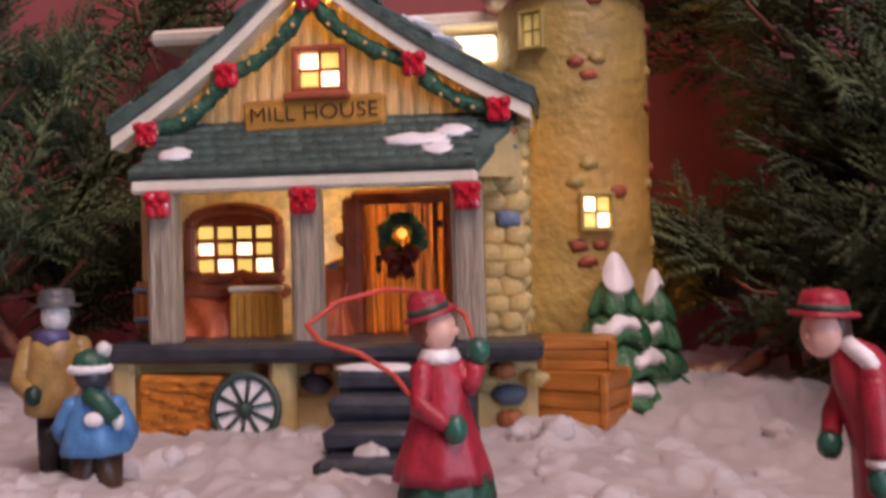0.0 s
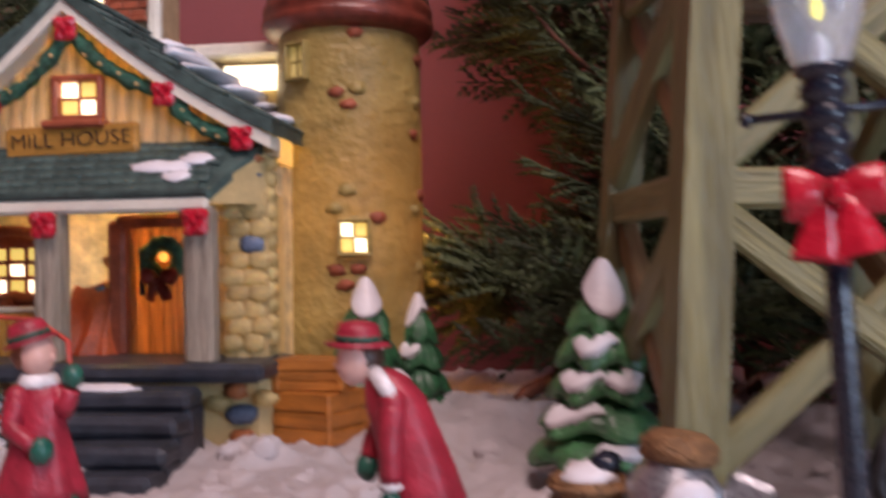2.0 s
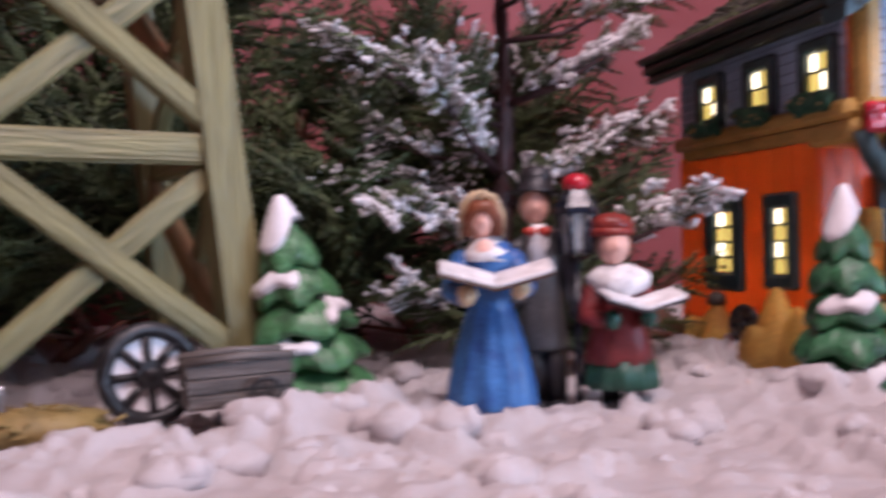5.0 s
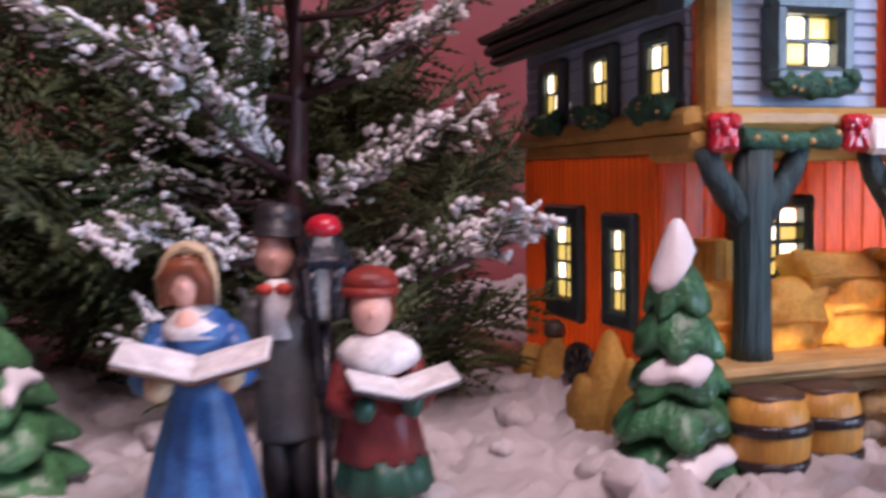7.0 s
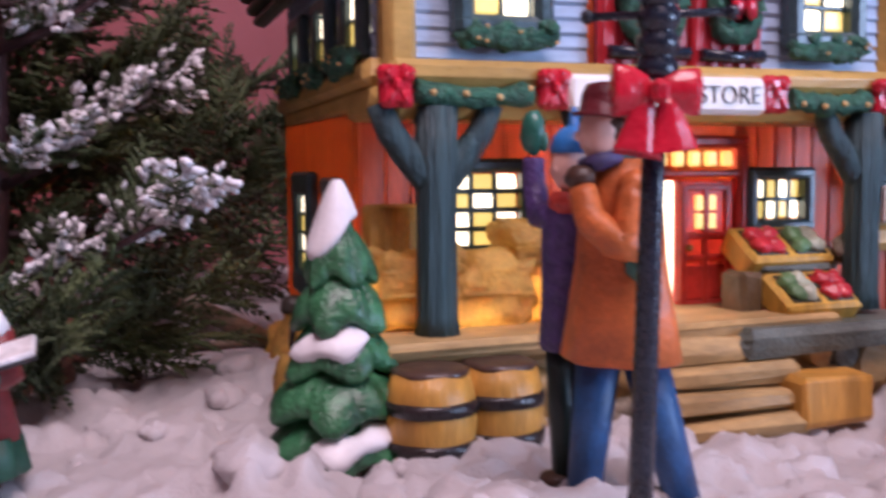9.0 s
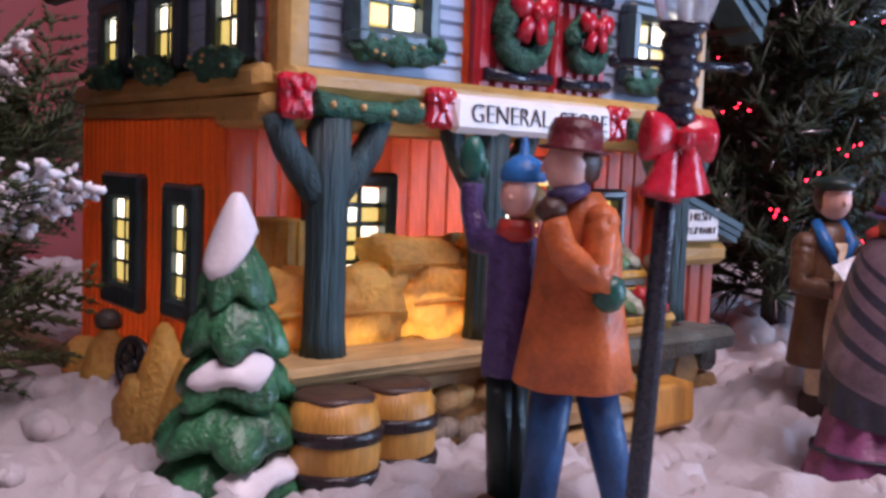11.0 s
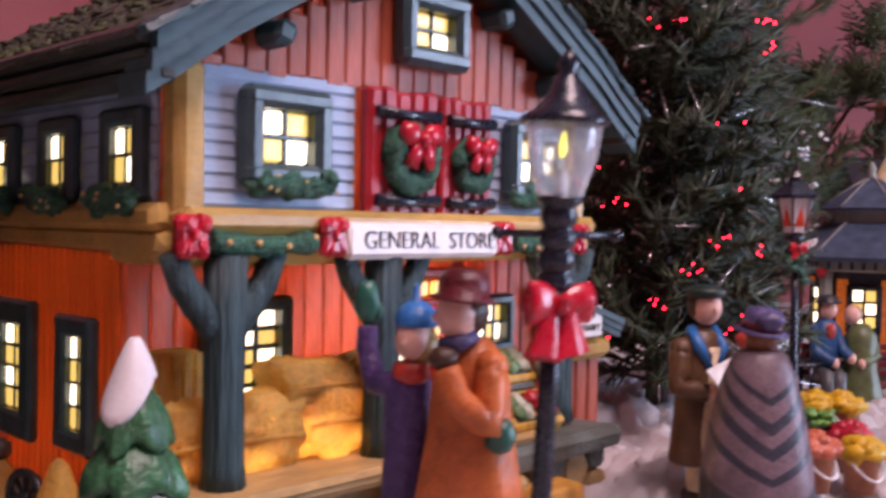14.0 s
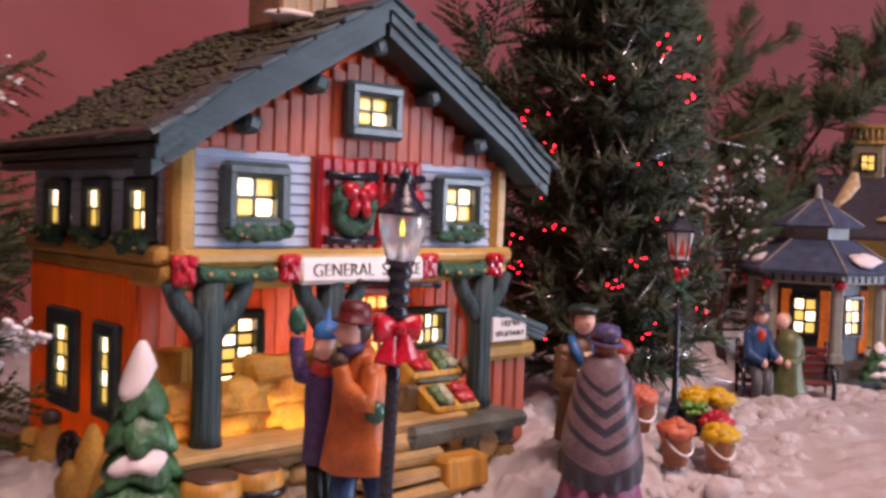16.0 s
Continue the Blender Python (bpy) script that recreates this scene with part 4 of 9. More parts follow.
    # steps
    for k in range(4):
        g = Geo()
        g.box((0.0345 + 0.0010 * k, -0.0135 - 0.0112 * k, 0.0212 - 0.0066 * k), (0.0430, 0.0140, 0.0064), 0.0018, jit=0.0005)
        part("step", g, DARKTRIM, mill, "dark slate step")
    g = Geo()
    for k in range(4):
        g.box((0.0345 + 0.0010 * k, -0.0105 - 0.0112 * k, 0.0080 - 0.0066 * k), (0.0415, 0.0120, 0.0220), 0.0012)
    part("stair_base", g, DARKTRIM, mill)
    g = Geo()
    g.ball((0.0250, -0.0150, 0.0246), (0.0130, 0.0050, 0.0016), 16, 8, rough=0.3)
    part("step_snow", g, SNOWP, mill, "white snow on the top step")
    # barrels seen at the left porch end
    g = Geo(Matrix.Translation((-0.0600, 0.012, 0.034)))
    g.lathe([(0.0042, 0), (0.0054, 0.005), (0.0056, 0.009), (0.0054, 0.013), (0.0042, 0.018)], 12)
    for z in (0.004, 0.014):
        g.lathe([(0.0054, z), (0.0058, z + 0.0003), (0.0058, z + 0.0018), (0.0054, z + 0.002)], 12, slot=1)
    part("barrel", g, [DOORWOOD, STONEBLUE], mill, "banded barrel on the porch")
    # rear cross wing with snowy roof and a brick tower
    g = Geo()
    g.box((-0.002, GY + 0.080, 0.075), (0.150, 0.040, 0.140), 0.003)
    part("rear_wing", g, CREAM, mill)
    g = Geo()
    g.box((-0.003, GY + 0.080, 0.1515), (0.168, 0.052, 0.006), 0.0028, jit=0.0006)
    part("rear_roof", g, CREAMTRIM, mill, "snow edged rear roof")
    g = Geo()
    g.box((0.0440, GY + 0.0585, 0.1405), (0.0240, 0.0030, 0.0100), 0.0010)
    part("wing_window", g, PANE_HI, mill, "bright window of the rear wing")
    tower = new("brick_tower")
    tower.parent = mill
    tagged(tower, "red brick roof tower with lit window")
    g = Geo()
    g.box((-0.0145, GY + 0.062, 0.168), (0.0420, 0.026, 0.074), 0.002)
    part("tower_wall", g, CHIMNEY, tower)
    sg = Geo()
    sg.box((0, 0, 0), (0.0062, 0.002, 0.0030), 0.0004)
    me = sg.mesh("brick", BRICKRED)
    for r in range(12):
        for c in range(6):
            piece("brick", me, tower, Matrix.Translation((-0.0326 + 0.0064 * (c + (0.5 if r % 2 else 0)), GY + 0.0488, 0.1670 + 0.0034 * r)))
    for x in (-0.0355, 0.0062):
        g = Geo()
        g.box((x, GY + 0.0495, 0.168), (0.0050, 0.0060, 0.0745), 0.0012, jit=0.0003)
        part("corner_strip", g, CREAMTRIM, tower, "grey white corner strip")
    g = Geo()
    g.box((-0.0150, GY + 0.0480, 0.1640), (0.0380, 0.0050, 0.0022), 0.0008)
    part("sill_band", g, BRICKRED, tower)
    window(tower, Matrix.Translation((-0.0195, GY + 0.0475, 0.1720)), 0.0112, 0.0090, 1, 1, BRICKRED, {(0, 0)}, 0.003, 0.0016)


def wheel_parts(parent, r, spokes, rim_mat, back=None, fat=1.0):
    n = 28
    g = Geo()
    pts = [(r * math.cos(TAU * i / n), 0, r * math.sin(TAU * i / n)) for i in range(n + 1)]
    g.tube(pts, r * 0.115 * fat, 8, caps=False)
    part("rim", g, rim_mat, parent)
    g = Geo()
    g.tube([(0, -r * 0.16, 0), (0, r * 0.16, 0)], [r * 0.2 * fat, r * 0.2 * fat], 12)
    g.ball((0, -r * 0.16, 0), (r * 0.15, r * 0.1, r * 0.15), 10, 6)
    part("hub", g, rim_mat, parent)
    for i in range(spokes):
        a = TAU * i / spokes + 0.2
        s = Geo()
        s.tube([(r * 0.12 * math.cos(a), 0, r * 0.12 * math.sin(a)), (r * 0.95 * math.cos(a), 0, r * 0.95 * math.sin(a))], [r * 0.055 * fat, r * 0.075 * fat], 6)
        part("spoke", s, rim_mat, parent)
    if back:
        s = Geo()
        s.tube([(0, r * 0.05, 0), (0, r * 0.12, 0)], [r * 0.93, r * 0.93], 28)
        part("snow_behind", s, back, parent, "white painted snow behind the spokes")


build_mill()

# ---- the silo beside the mill ----
SX, SY = 0.0569, 0.3630
silo = thing("stone_silo", Matrix.Translation((SX, SY, 0)), "round ochre plastered silo tower with red brown roof", "model tower")


def build_silo():
    R = 0.0283
    g = Geo()
    prof = []
    for k in range(31):
        z = 0.155 * k / 30
        prof.append((R * (1.02 - 0.02 * k / 30), z))
    n = 44
    vs = []
    for r, z in prof:
        for i in range(n):
            a = TAU * i / n
            d = 1 + 0.018 * noise.noise(Vector((math.cos(a) * 2.2, math.sin(a) * 2.2, z * 60))) + 0.010 * noise.noise(Vector((math.cos(a) * 6, math.sin(a) * 6, z * 170)))
            vs.append((r * d * math.cos(a), r * d * math.sin(a), z))
    g.add(vs, [[j * n + i, j * n + (i + 1) % n, (j + 1) * n + (i + 1) % n, (j + 1) * n + i] for j in range(30) for i in range(n) if not (0.62 < math.sin(TAU * (i + 0.5) / n) and 2 < j < 27)], True)
    part("wall", g, SILO, silo, "lumpy ochre plaster wall")
    g = Geo()
    g.lathe([(0.0280, 0.1515), (0.0318, 0.1530), (0.0340, 0.1556), (0.0342, 0.1580), (0.0330, 0.1596), (0.0338, 0.1608), (0.0336, 0.1636), (0.0322, 0.1660)], 40)
    part("cornice", g, paint("red_brown_cornice", (0.20, 0.04, 0.022), coat=0.3), silo, "glossy red brown cornice ring")
    g = Geo()
    g.lathe([(0.0328, 0.1650), (0.0306, 0.1740), (0.0240, 0.1900), (0.0150, 0.2080), (0.0040, 0.2250), (0.0008, 0.2300)], 36, folds=18, amp=0.02)
    part("roof", g, paint("thatch_brown", (0.25, 0.15, 0.075), 0.6, scale=220), silo, "brown conical roof")
    g = Geo()
    g.ball((0.000, -0.020, 0.1835), (0.0150, 0.0065, 0.0050), 14, 8, rough=0.5, m=Matrix.Rotation(radians(62), 4, "X"))
    g.lathe([(0.0270, 0.1850), (0.0275, 0.1865), (0.0205, 0.2005), (0.012, 0.2160), (0.001, 0.2330)], 24, folds=5, amp=0.04)
    part("roof_snow", g, SNOWP, silo)

    def on_wall(deg, z, out=0.0):
        a = radians(deg)
        return Matrix.Translation((math.sin(a) * (R + out), -math.cos(a) * (R + out), z)) @ Matrix.Rotation(a, 4, "Z")

    window(silo, on_wall(7, 0.0730), 0.0098, 0.0112, 2, 2, SILO, {(0, 0), (1, 1)}, 0.003, 0.0015, label="small lit silo window")
    window(silo, on_wall(-36, 0.1395), 0.0080, 0.0120, 2, 2, SILO, set(), 0.003, 0.0014, dull=True, label="small dull silo window")
    for deg, z, s in ((-4.3, 0.127, 1), (4.5, 0.1225, 1), (26.3, 0.0805, 1.1), (-6.1, 0.061, 1.1), (9.9, 0.0615, 1), (0.9, 0.0555, 1.1), (9.9, 0.1495, 1), (78, 0.0900, 1.2), (75, 0.1430, 1.2), (64, 0.1130, 1.0)):
        b = Geo()
        b.ball((0, 0, 0), (0.0033 * s, 0.0016, 0.0021 * s), 10, 6, rough=0.4)
        piece("brick", b.mesh("brick", BRICKRED), silo, on_wall(deg, z))
    for deg, z in ((11.7, 0.1285), (-7.8, 0.084), (70, 0.126), (66, 0.084), (72, 0.062), (2.7, 0.0905)):
        b = Geo()
        b.ball((0, 0, 0), (0.0034, 0.0014, 0.0024), 10, 6, rough=0.4)
        piece("stone", b.mesh("stone", SILO), silo, on_wall(deg, z))
    # bright lamp opening where the wing meets the silo, vine
    g = Geo()
    pts = [(-0.0292 + 0.002 * math.sin(k), -0.010, 0.012 + 0.006 * k) for k in range(9)]
    g.tube(pts, 0.0009, 6)
    for x, y, z in pts:
        for s in (-1, 1):
            g.ball((x + s * 0.002, y - 0.0012, z + 0.001), (0.0024, 0.0008, 0.0016), 7, 4)
    part("vine", g, PINE, silo, "dark green vine")


build_silo()
bulb("mill_bulb", MILL @ Matrix.Translation((0.0, 0.066, 0.070)), 0.22, (1.0, 0.68, 0.32))
bulb("mill_attic_bulb", MILL @ Matrix.Translation((-0.003, 0.052, 0.128)), 0.90, (1.0, 0.68, 0.31))
bulb("silo_bulb", Matrix.Translation((SX, SY, 0.085)), 0.36, (1.0, 0.42, 0.13))
# ---- the general store ----
_c, _s = math.cos(radians(-14.5)), math.sin(radians(-14.5))
STORE = Matrix.Translation((0.36 * _c - 0.2165 * _s, 0.36 * _s + 0.2165 * _c, 0)) @ Matrix.Rotation(radians(-14.5), 4, "Z")
store = thing("general_store", STORE, "lit two storey porcelain general store with red boards and blue siding", "model house")
XL, XR, DEEP = -0.0015, 0.1500, 0.1200
UPZ, EAVE, CX, APEX = 0.0890, 0.1240, 0.0757, 0.1650


def build_store():
    FZ = 0.0290
    # upper storey shell and gable
    g = Geo()
    g.prism([(XL + 0.002, UPZ), (XR - 0.002, UPZ), (XR - 0.002, EAVE), (CX, APEX), (XL + 0.002, EAVE)], 0.002, DEEP)
    part("upper_wall", g, PINKBOARD, store, "upper storey wall")
    # clapboards: front left, front right, side
    n = 9
    for i in range(n):
        z = UPZ + 0.0035 + (0.0330) * (i + 0.5) / n
        for x0, x1 in ((0.0060, 0.0520), (0.1010, 0.1425)):
            b = Geo()
            b.box((0, 0, 0), (x1 - x0, 0.0026, 0.0042), 0.0007, Matrix.Rotation(radians(-12), 4, "X"), jit=0.0001)
            piece("clapboard", b.mesh("clapboard", BLUESIDE), store, Matrix.Translation(((x0 + x1) / 2, 0.0012, z)))
        b = Geo()
        b.box((0, 0, 0), (0.0026, DEEP - 0.010, 0.0042), 0.0007, Matrix.Rotation(radians(-12), 4, "Y"), jit=0.0001)
        piece("clapboard", b.mesh("clapboard", BLUESIDE), store, Matrix.Translation((XL + 0.0014, DEEP / 2 + 0.003, z)))
    # gable boards
    n = 23
    for i in range(n):
        x = 0.0055 + (0.1395) * (i + 0.5) / n
        top = EAVE + (APEX - EAVE) * (1 - abs(x - CX) / (CX - XL)) - 0.0015
        lo = 0.1245 + 0.0006 * math.sin(i * 1.7)
        if top - lo < 0.002:
            continue
        b = Geo()
        b.box((0, 0, 0), (0.00603, 0.0026, top - lo), 0.0006, jit=0.0001)
        piece("gable_board", b.mesh("gable_board", PINKBOARD), store, Matrix.Translation((x, 0.0012, (top + lo) / 2)))
    # corner posts
    for x, y in ((0.0026, 0.0015), (0.1462, 0.0015)):
        g = Geo()
        g.box((x, y, (UPZ + EAVE) / 2), (0.0082, 0.0085, EAVE - UPZ + 0.004), 0.0022, jit=0.0004)
        part("corner_post", g, YELLOWBEAM, store, "ochre corner post")
    # the ochre beam round the floor between the storeys
    g = Geo()
    g.box((0.0740, -0.0012, 0.0895), (0.1520, 0.0122, 0.0060), 0.0026, jit=0.0005)
    g.box((0.0740, -0.0006, 0.0833), (0.1490, 0.0096, 0.0080), 0.0030, jit=0.0006)
    part("beam", g, YELLOWBEAM, store, "ochre floor beam")
    g = Geo()
    g.box((XL + 0.0005, 0.0590, 0.0895), (0.0090, 0.1180, 0.0060), 0.0026, jit=0.0005)
    g.box((XL + 0.0020, 0.0570, 0.0840), (0.0090, 0.1150, 0.0070), 0.0030, jit=0.0006)
    part("side_beam", g, YELLOWBEAM, store, "ochre floor beam")
    g = Geo()
    g.box((0.0757, 0.0130, 0.0815), (0.1600, 0.0220, 0.0050), 0.0015)
    part("porch_ceiling", g, YELLOWBEAM, store)
    # lower storey
    g = Geo()
    g.shell((-0.0020, 0.0205, 0.0), (0.1540, 0.1172, 0.0835), ("-y", "-x"))
    part("lower_wall", g, ORANGEWALL, store, "orange board wall of the ground floor")
    for i in range(25):
        b = Geo()
        b.plate((0, 0, 0), 0.00385, 0.0835, 0.0012, "x", 0.0005)
        piece("side_board", b.mesh("side_board", ORANGEWALL), store, Matrix.Translation((-0.0020, 0.0224 + 0.00380 * i, 0.0417)))
    for i in range(24):
        x = 0.0012 + 0.0066 * i
        if 0.0760 < x < 0.1090:
            continue
        lo = 0.0470 if x < 0.074 else 0.0
        b = Geo()
        b.plate((0, 0, 0), 0.0067, 0.0835 - lo, 0.0014, "y", 0.0007)
        piece("front_board", b.mesh("front_board", PINKBOARD), store, Matrix.Translation((x, 0.0205, (0.0835 + lo) / 2)))
    g = Geo()
    g.plate((0.0924, 0.0205, 0.0790), 0.0400, 0.0090, 0.001)
    part("lintel", g, PINKBOARD, store)
    # roof with swept rake
    L = [(-0.0125, 0.1284), (-0.0040, 0.1338), (0.0097, 0.1438), (0.0412, 0.1624), (CX, 0.1830)]
    def sweep(pts):
        out = []
        for i in range(len(pts) - 1):
            for k in range(5):
                t = k / 5
                out.append((pts[i][0] + (pts[i + 1][0] - pts[i][0]) * t, pts[i][1] + (pts[i + 1][1] - pts[i][1]) * t))
        return out + [pts[-1]]
    for side in (1, -1):
        ln = sweep([(CX + side * (x - CX), z) for x, z in L])
        g = Geo()
        g.strip([(x, z - 0.001) for x, z in ln], 0.0060, -0.0090, DEEP + 0.008)
        ob = part("roof", g, MOSSROOF, store, "dark mossy roof")
        for k, (d, y, t) in enumerate(((0.0015, -0.0135, 0.0042), (0.0055, -0.0125, 0.0045), (0.0098, -0.0112, 0.0050))):
            e = Geo()
            e.strip([(x - side * 0.0006 * k, z + 0.0012 - d) for x, z in ln], t, y, y + 0.012)
            part("rake_board", e, TEALTRIM, store, "blue grey stepped rake board")
        # eave boards along the side
        ex, ez = CX + side * (L[0][0] - CX), L[0][1]
        for k in range(3):
            e = Geo()
            e.box((ex - side * (0.0008 - 0.0022 * k), (DEEP - 0.001) / 2, ez - 0.0010 - 0.0038 * k), (0.0050, DEEP + 0.022, 0.0040), 0.0014, jit=0.0003)
            part("eave_board", e, paint("black_green_eave", (0.018, 0.024, 0.022), coat=0.3), store, "black green eave board")
        # slates along the rake and rough slabs over the slope
        m = 12
        for k in range(m):
            t = (k + 0.5) / m * (len(ln) - 1)
            i = min(int(t), len(ln) - 2)
            f = t - i
            x, z = ln[i][0] + (ln[i + 1][0] - ln[i][0]) * f, ln[i][1] + (ln[i + 1][1] - ln[i][1]) * f
            ang = math.atan2(ln[i + 1][1] - ln[i][1], ln[i + 1][0] - ln[i][0])
            for r in range(0, 10):
                y = -0.0082 + r * 0.0126
                b = Geo()
                b.box((0, 0, 0), (0.0112 * rnd.uniform(0.9, 1.1), 0.0136, 0.0018), 0.0006, jit=0.0004)
                mt = MOSSROOF if r else TEALTRIM
                piece("slate", b.mesh("slate", mt), ob, Matrix.Translation((x, y, z + 0.0003)) @ Matrix.Rotation(-ang, 4, "Y") @ pose(0, 0, 0, rnd.uniform(-1.5, 1.5), side * (1.2 if r else 3.0), rnd.uniform(-3, 3)))
        g = Geo()
        for k in range(520):
            t = rnd.uniform(0.05, 0.97) * (len(ln) - 1)
            i = min(int(t), len(ln) - 2)
            f = t - i
            x, z = ln[i][0] + (ln[i + 1][0] - ln[i][0]) * f, ln[i][1] + (ln[i + 1][1] - ln[i][1]) * f
            g.ball((x, rnd.uniform(0.006, DEEP), z + 0.0010), (rnd.uniform(0.0008, 0.0030), rnd.uniform(0.0008, 0.0030), rnd.uniform(0.0006, 0.0012)), 7, 5, rough=0.6, slot=1 if noise.noise(Vector((x * 60, k * 0.05, side))) > 0.25 else 0)
        part("roof_moss", g, [MOSSROOF, paint("moss_green", (0.075, 0.095, 0.03), 0.7)], ob)
    # purlin ends under the rake
    for x, z in ((0.0235, 0.1335), (0.0495, 0.1495), (CX, 0.1655), (0.1020, 0.1500), (0.1280, 0.1335)):
        g = Geo()
        g.box((x, -0.0035, z), (0.0062, 0.0110, 0.0060), 0.0014, Matrix.Rotation(radians(20 if x < CX else -20), 4, "Y"), jit=0.0003)
        part("purlin_end", g, TEALTRIM, store, "blue grey purlin end")
    # chimney of tan bricks, on the ridge
    ch = new("chimney")
    ch.parent = store
    tagged(ch, "tan brick chimney with snow at its foot")
    g = Geo()
    g.box((CX - 0.004, 0.046, 0.1970), (0.0260, 0.0240, 0.0420), 0.002)
    part("chimney_core", g, CHIMNEY, ch)
    for i in range(4):
        b = Geo()
        b.box((0, 0, 0), (0.0064, 0.0030, 0.0400), 0.0010, jit=0.0004)
        piece("flue_stone", b.mesh("flue_stone", CHIMNEY), ch, Matrix.Translation((CX - 0.0138 + 0.0066 * i, 0.0335, 0.1975)))
    g = Geo()
    g.ball((CX - 0.010, 0.032, 0.1795), (0.0130, 0.0070, 0.0030), 12, 6, rough=0.5)
    part("chimney_snow", g, SNOWP, ch)
    # front windows of the upper storey, each with a box of greenery
    def flower_box(x, y, z, w, rot=None):
        g = Geo(Matrix.Translation((x, y, z)) @ (rot or Matrix()))
        for k in range(26):
            g.ball((rnd.uniform(-w / 2, w / 2), rnd.uniform(-0.0018, 0.0012), rnd.uniform(-0.0024, 0.0026)), (0.0021, 0.0017, 0.0017), 7, 5, rough=0.6)
        g.ball((0, 0, -0.0004), (w * 0.55, 0.0025, 0.0030), 12, 6, rough=0.3)
        for k in range(5):
            g.ball((rnd.uniform(-w / 2, w / 2), -0.0032, rnd.uniform(-0.002, 0.002)), 0.0005, 6, 4, slot=1)
        part("flower_box", g, [GARLAND, GOLDDOT], store, "box of green winter plants")

    for x, hi in ((0.0274, {(0, 0), (1, 1)}), (0.1210, {(1, 0), (0, 1)})):
        window(store, Matrix.Translation((x, -0.0008, 0.1095)), 0.0150, 0.0130, 2, 2, TEALFRAME, hi, 0.0052, 0.0052, label="lit window in a dark teal frame")
        flower_box(x, -0.0052, 0.0982, 0.0250)
    window(store, Matrix.Translation((0.0762, -0.0008, 0.1425)), 0.0148, 0.0100, 2, 2, TEALFRAME, {(1, 1)}, 0.0055, 0.0054, label="lit gable window in a dark teal frame")
    SIDE = Matrix.Rotation(radians(-90), 4, "Z")
    for y, hi in ((0.0890, {(0, 0), (1, 1)}), (0.0530, {(0, 0)}), (0.0180, {(0, 0), (1, 1)})):
        window(store, Matrix.Translation((XL - 0.0004, y, 0.1042)) @ SIDE, 0.0112, 0.0130, 2, 2, TEALFRAME, hi, 0.0030, 0.0044, label="lit side window in a dark frame")
        flower_box(XL - 0.0050, y, 0.0935, 0.0210, SIDE)
    for y, hi, w, fw in ((0.0770, {(0, 0), (0, 2)}, 0.0130, 0.0072), (0.0385, {(0, 0), (0, 2)}, 0.0090, 0.0054)):
        window(store, Matrix.Translation((-0.0034, y, 0.0480)) @ SIDE, w, 0.0235, 2, 4, TEALFRAME, hi, 0.0028, fw, label="tall lit window in a dark frame")
    # shutters with straps and wreaths
    for x, w in ((0.0655, 0.0256), (0.0900, 0.0210)):
        sh = new("shutter")
        sh.parent = store
        tagged(sh, "crimson loft shutter with black strap hinges and a wreath")
        k = 5
        for i in range(k):
            g = Geo()
            g.box((x - w / 2 + w * (i + 0.5) / k, -0.0022, 0.1075), (w / k * 0.99, 0.0044, 0.0350 + 0.0008 * math.sin(i * 2.1)), 0.0010, jit=0.0002)
            part("shutter_board", g, SHUTTER, sh)
        for z in (0.0955, 0.1185):
            g = Geo()
            g.tube([(x - w * 0.42, -0.0054, z), (x, -0.0058, z - 0.0003), (x + w * 0.46, -0.0054, z + 0.0002)], [0.0017, 0.0014, 0.0018], 8)
            part("strap_hinge", g, BLACK, sh)
        wreath(sh, (x + 0.0010, -0.0058, 0.1065), w * 0.27)
    # sign, bows, garlands along the beam
    g = Geo()
    g.box((0.0700, -0.0080, 0.0849), (0.0560, 0.0040, 0.0092), 0.0014, jit=0.0003)
    sign = part("store_sign", g, SIGNWHITE, store, "white sign reading GENERAL STORE")
    writing("lettering", "GENERAL  STORE", 0.0067, sign, Matrix.Translation((0.0712, -0.0102, 0.0849)) @ pose(0, 0, 0, 90, 0, 0), INK, 0.94)
    for x in (-0.0004, 0.0388, 0.1018, 0.1382):
        square_bow(store, (x, -0.0068, 0.0858), 0.0106, 0.88)
    for x0, x1 in ((0.0042, 0.0330), (0.1070, 0.1330)):
        garland(store, [(x0, -0.0068, 0.0848), ((x0 + x1) / 2, -0.0068, 0.0832), (x1, -0.0068, 0.0845)], 0.0029)
    # porch posts with Y braces
    for x, zb in ((0.0102, FZ), (0.0585, FZ), (0.1342, FZ)):
        g = Geo()
        g.lathe([(0.0052, zb - 0.001, 1), (0.0047, zb + 0.004, 1), (0.0045, 0.050, 1), (0.0047, 0.0640, 1), (0.0050, 0.0815, 0.5)], 40, (x, -0.0042, 0), 11, 0.055)
        part("porch_post", g, POSTWOOD, store, "grained blue grey forked porch post")
        for s in (-1, 1):
            g = Geo()
            g.tube([(x, -0.0040, 0.0600), (x + s * 0.0030, -0.0040, 0.0650), (x + s * 0.0072, -0.0042, 0.0705), (x + s * 0.0108, -0.0042, 0.0752), (x + s * 0.0138, -0.0042, 0.0820)], [0.0026, 0.0034, 0.0034, 0.0032, 0.0030], 12, wob=0.06)
            part("post_brace", g, POSTWOOD, store)
    # porch floor on logs and stones
    g = Geo()
    g.box((0.0560, 0.004, 0.0262), (0.1250, 0.0400, 0.0052), 0.0022, jit=0.0007)
    part("porch_floor", g, LOG, store, "tan log porch floor")
    g = Geo()
    g.box((0.0560, 0.0080, 0.0110), (0.1200, 0.0300, 0.0260), 0.003, jit=0.0008)
    part("foundation", g, LOG, store, "tan stone foundation")
    rs = random.Random(3)
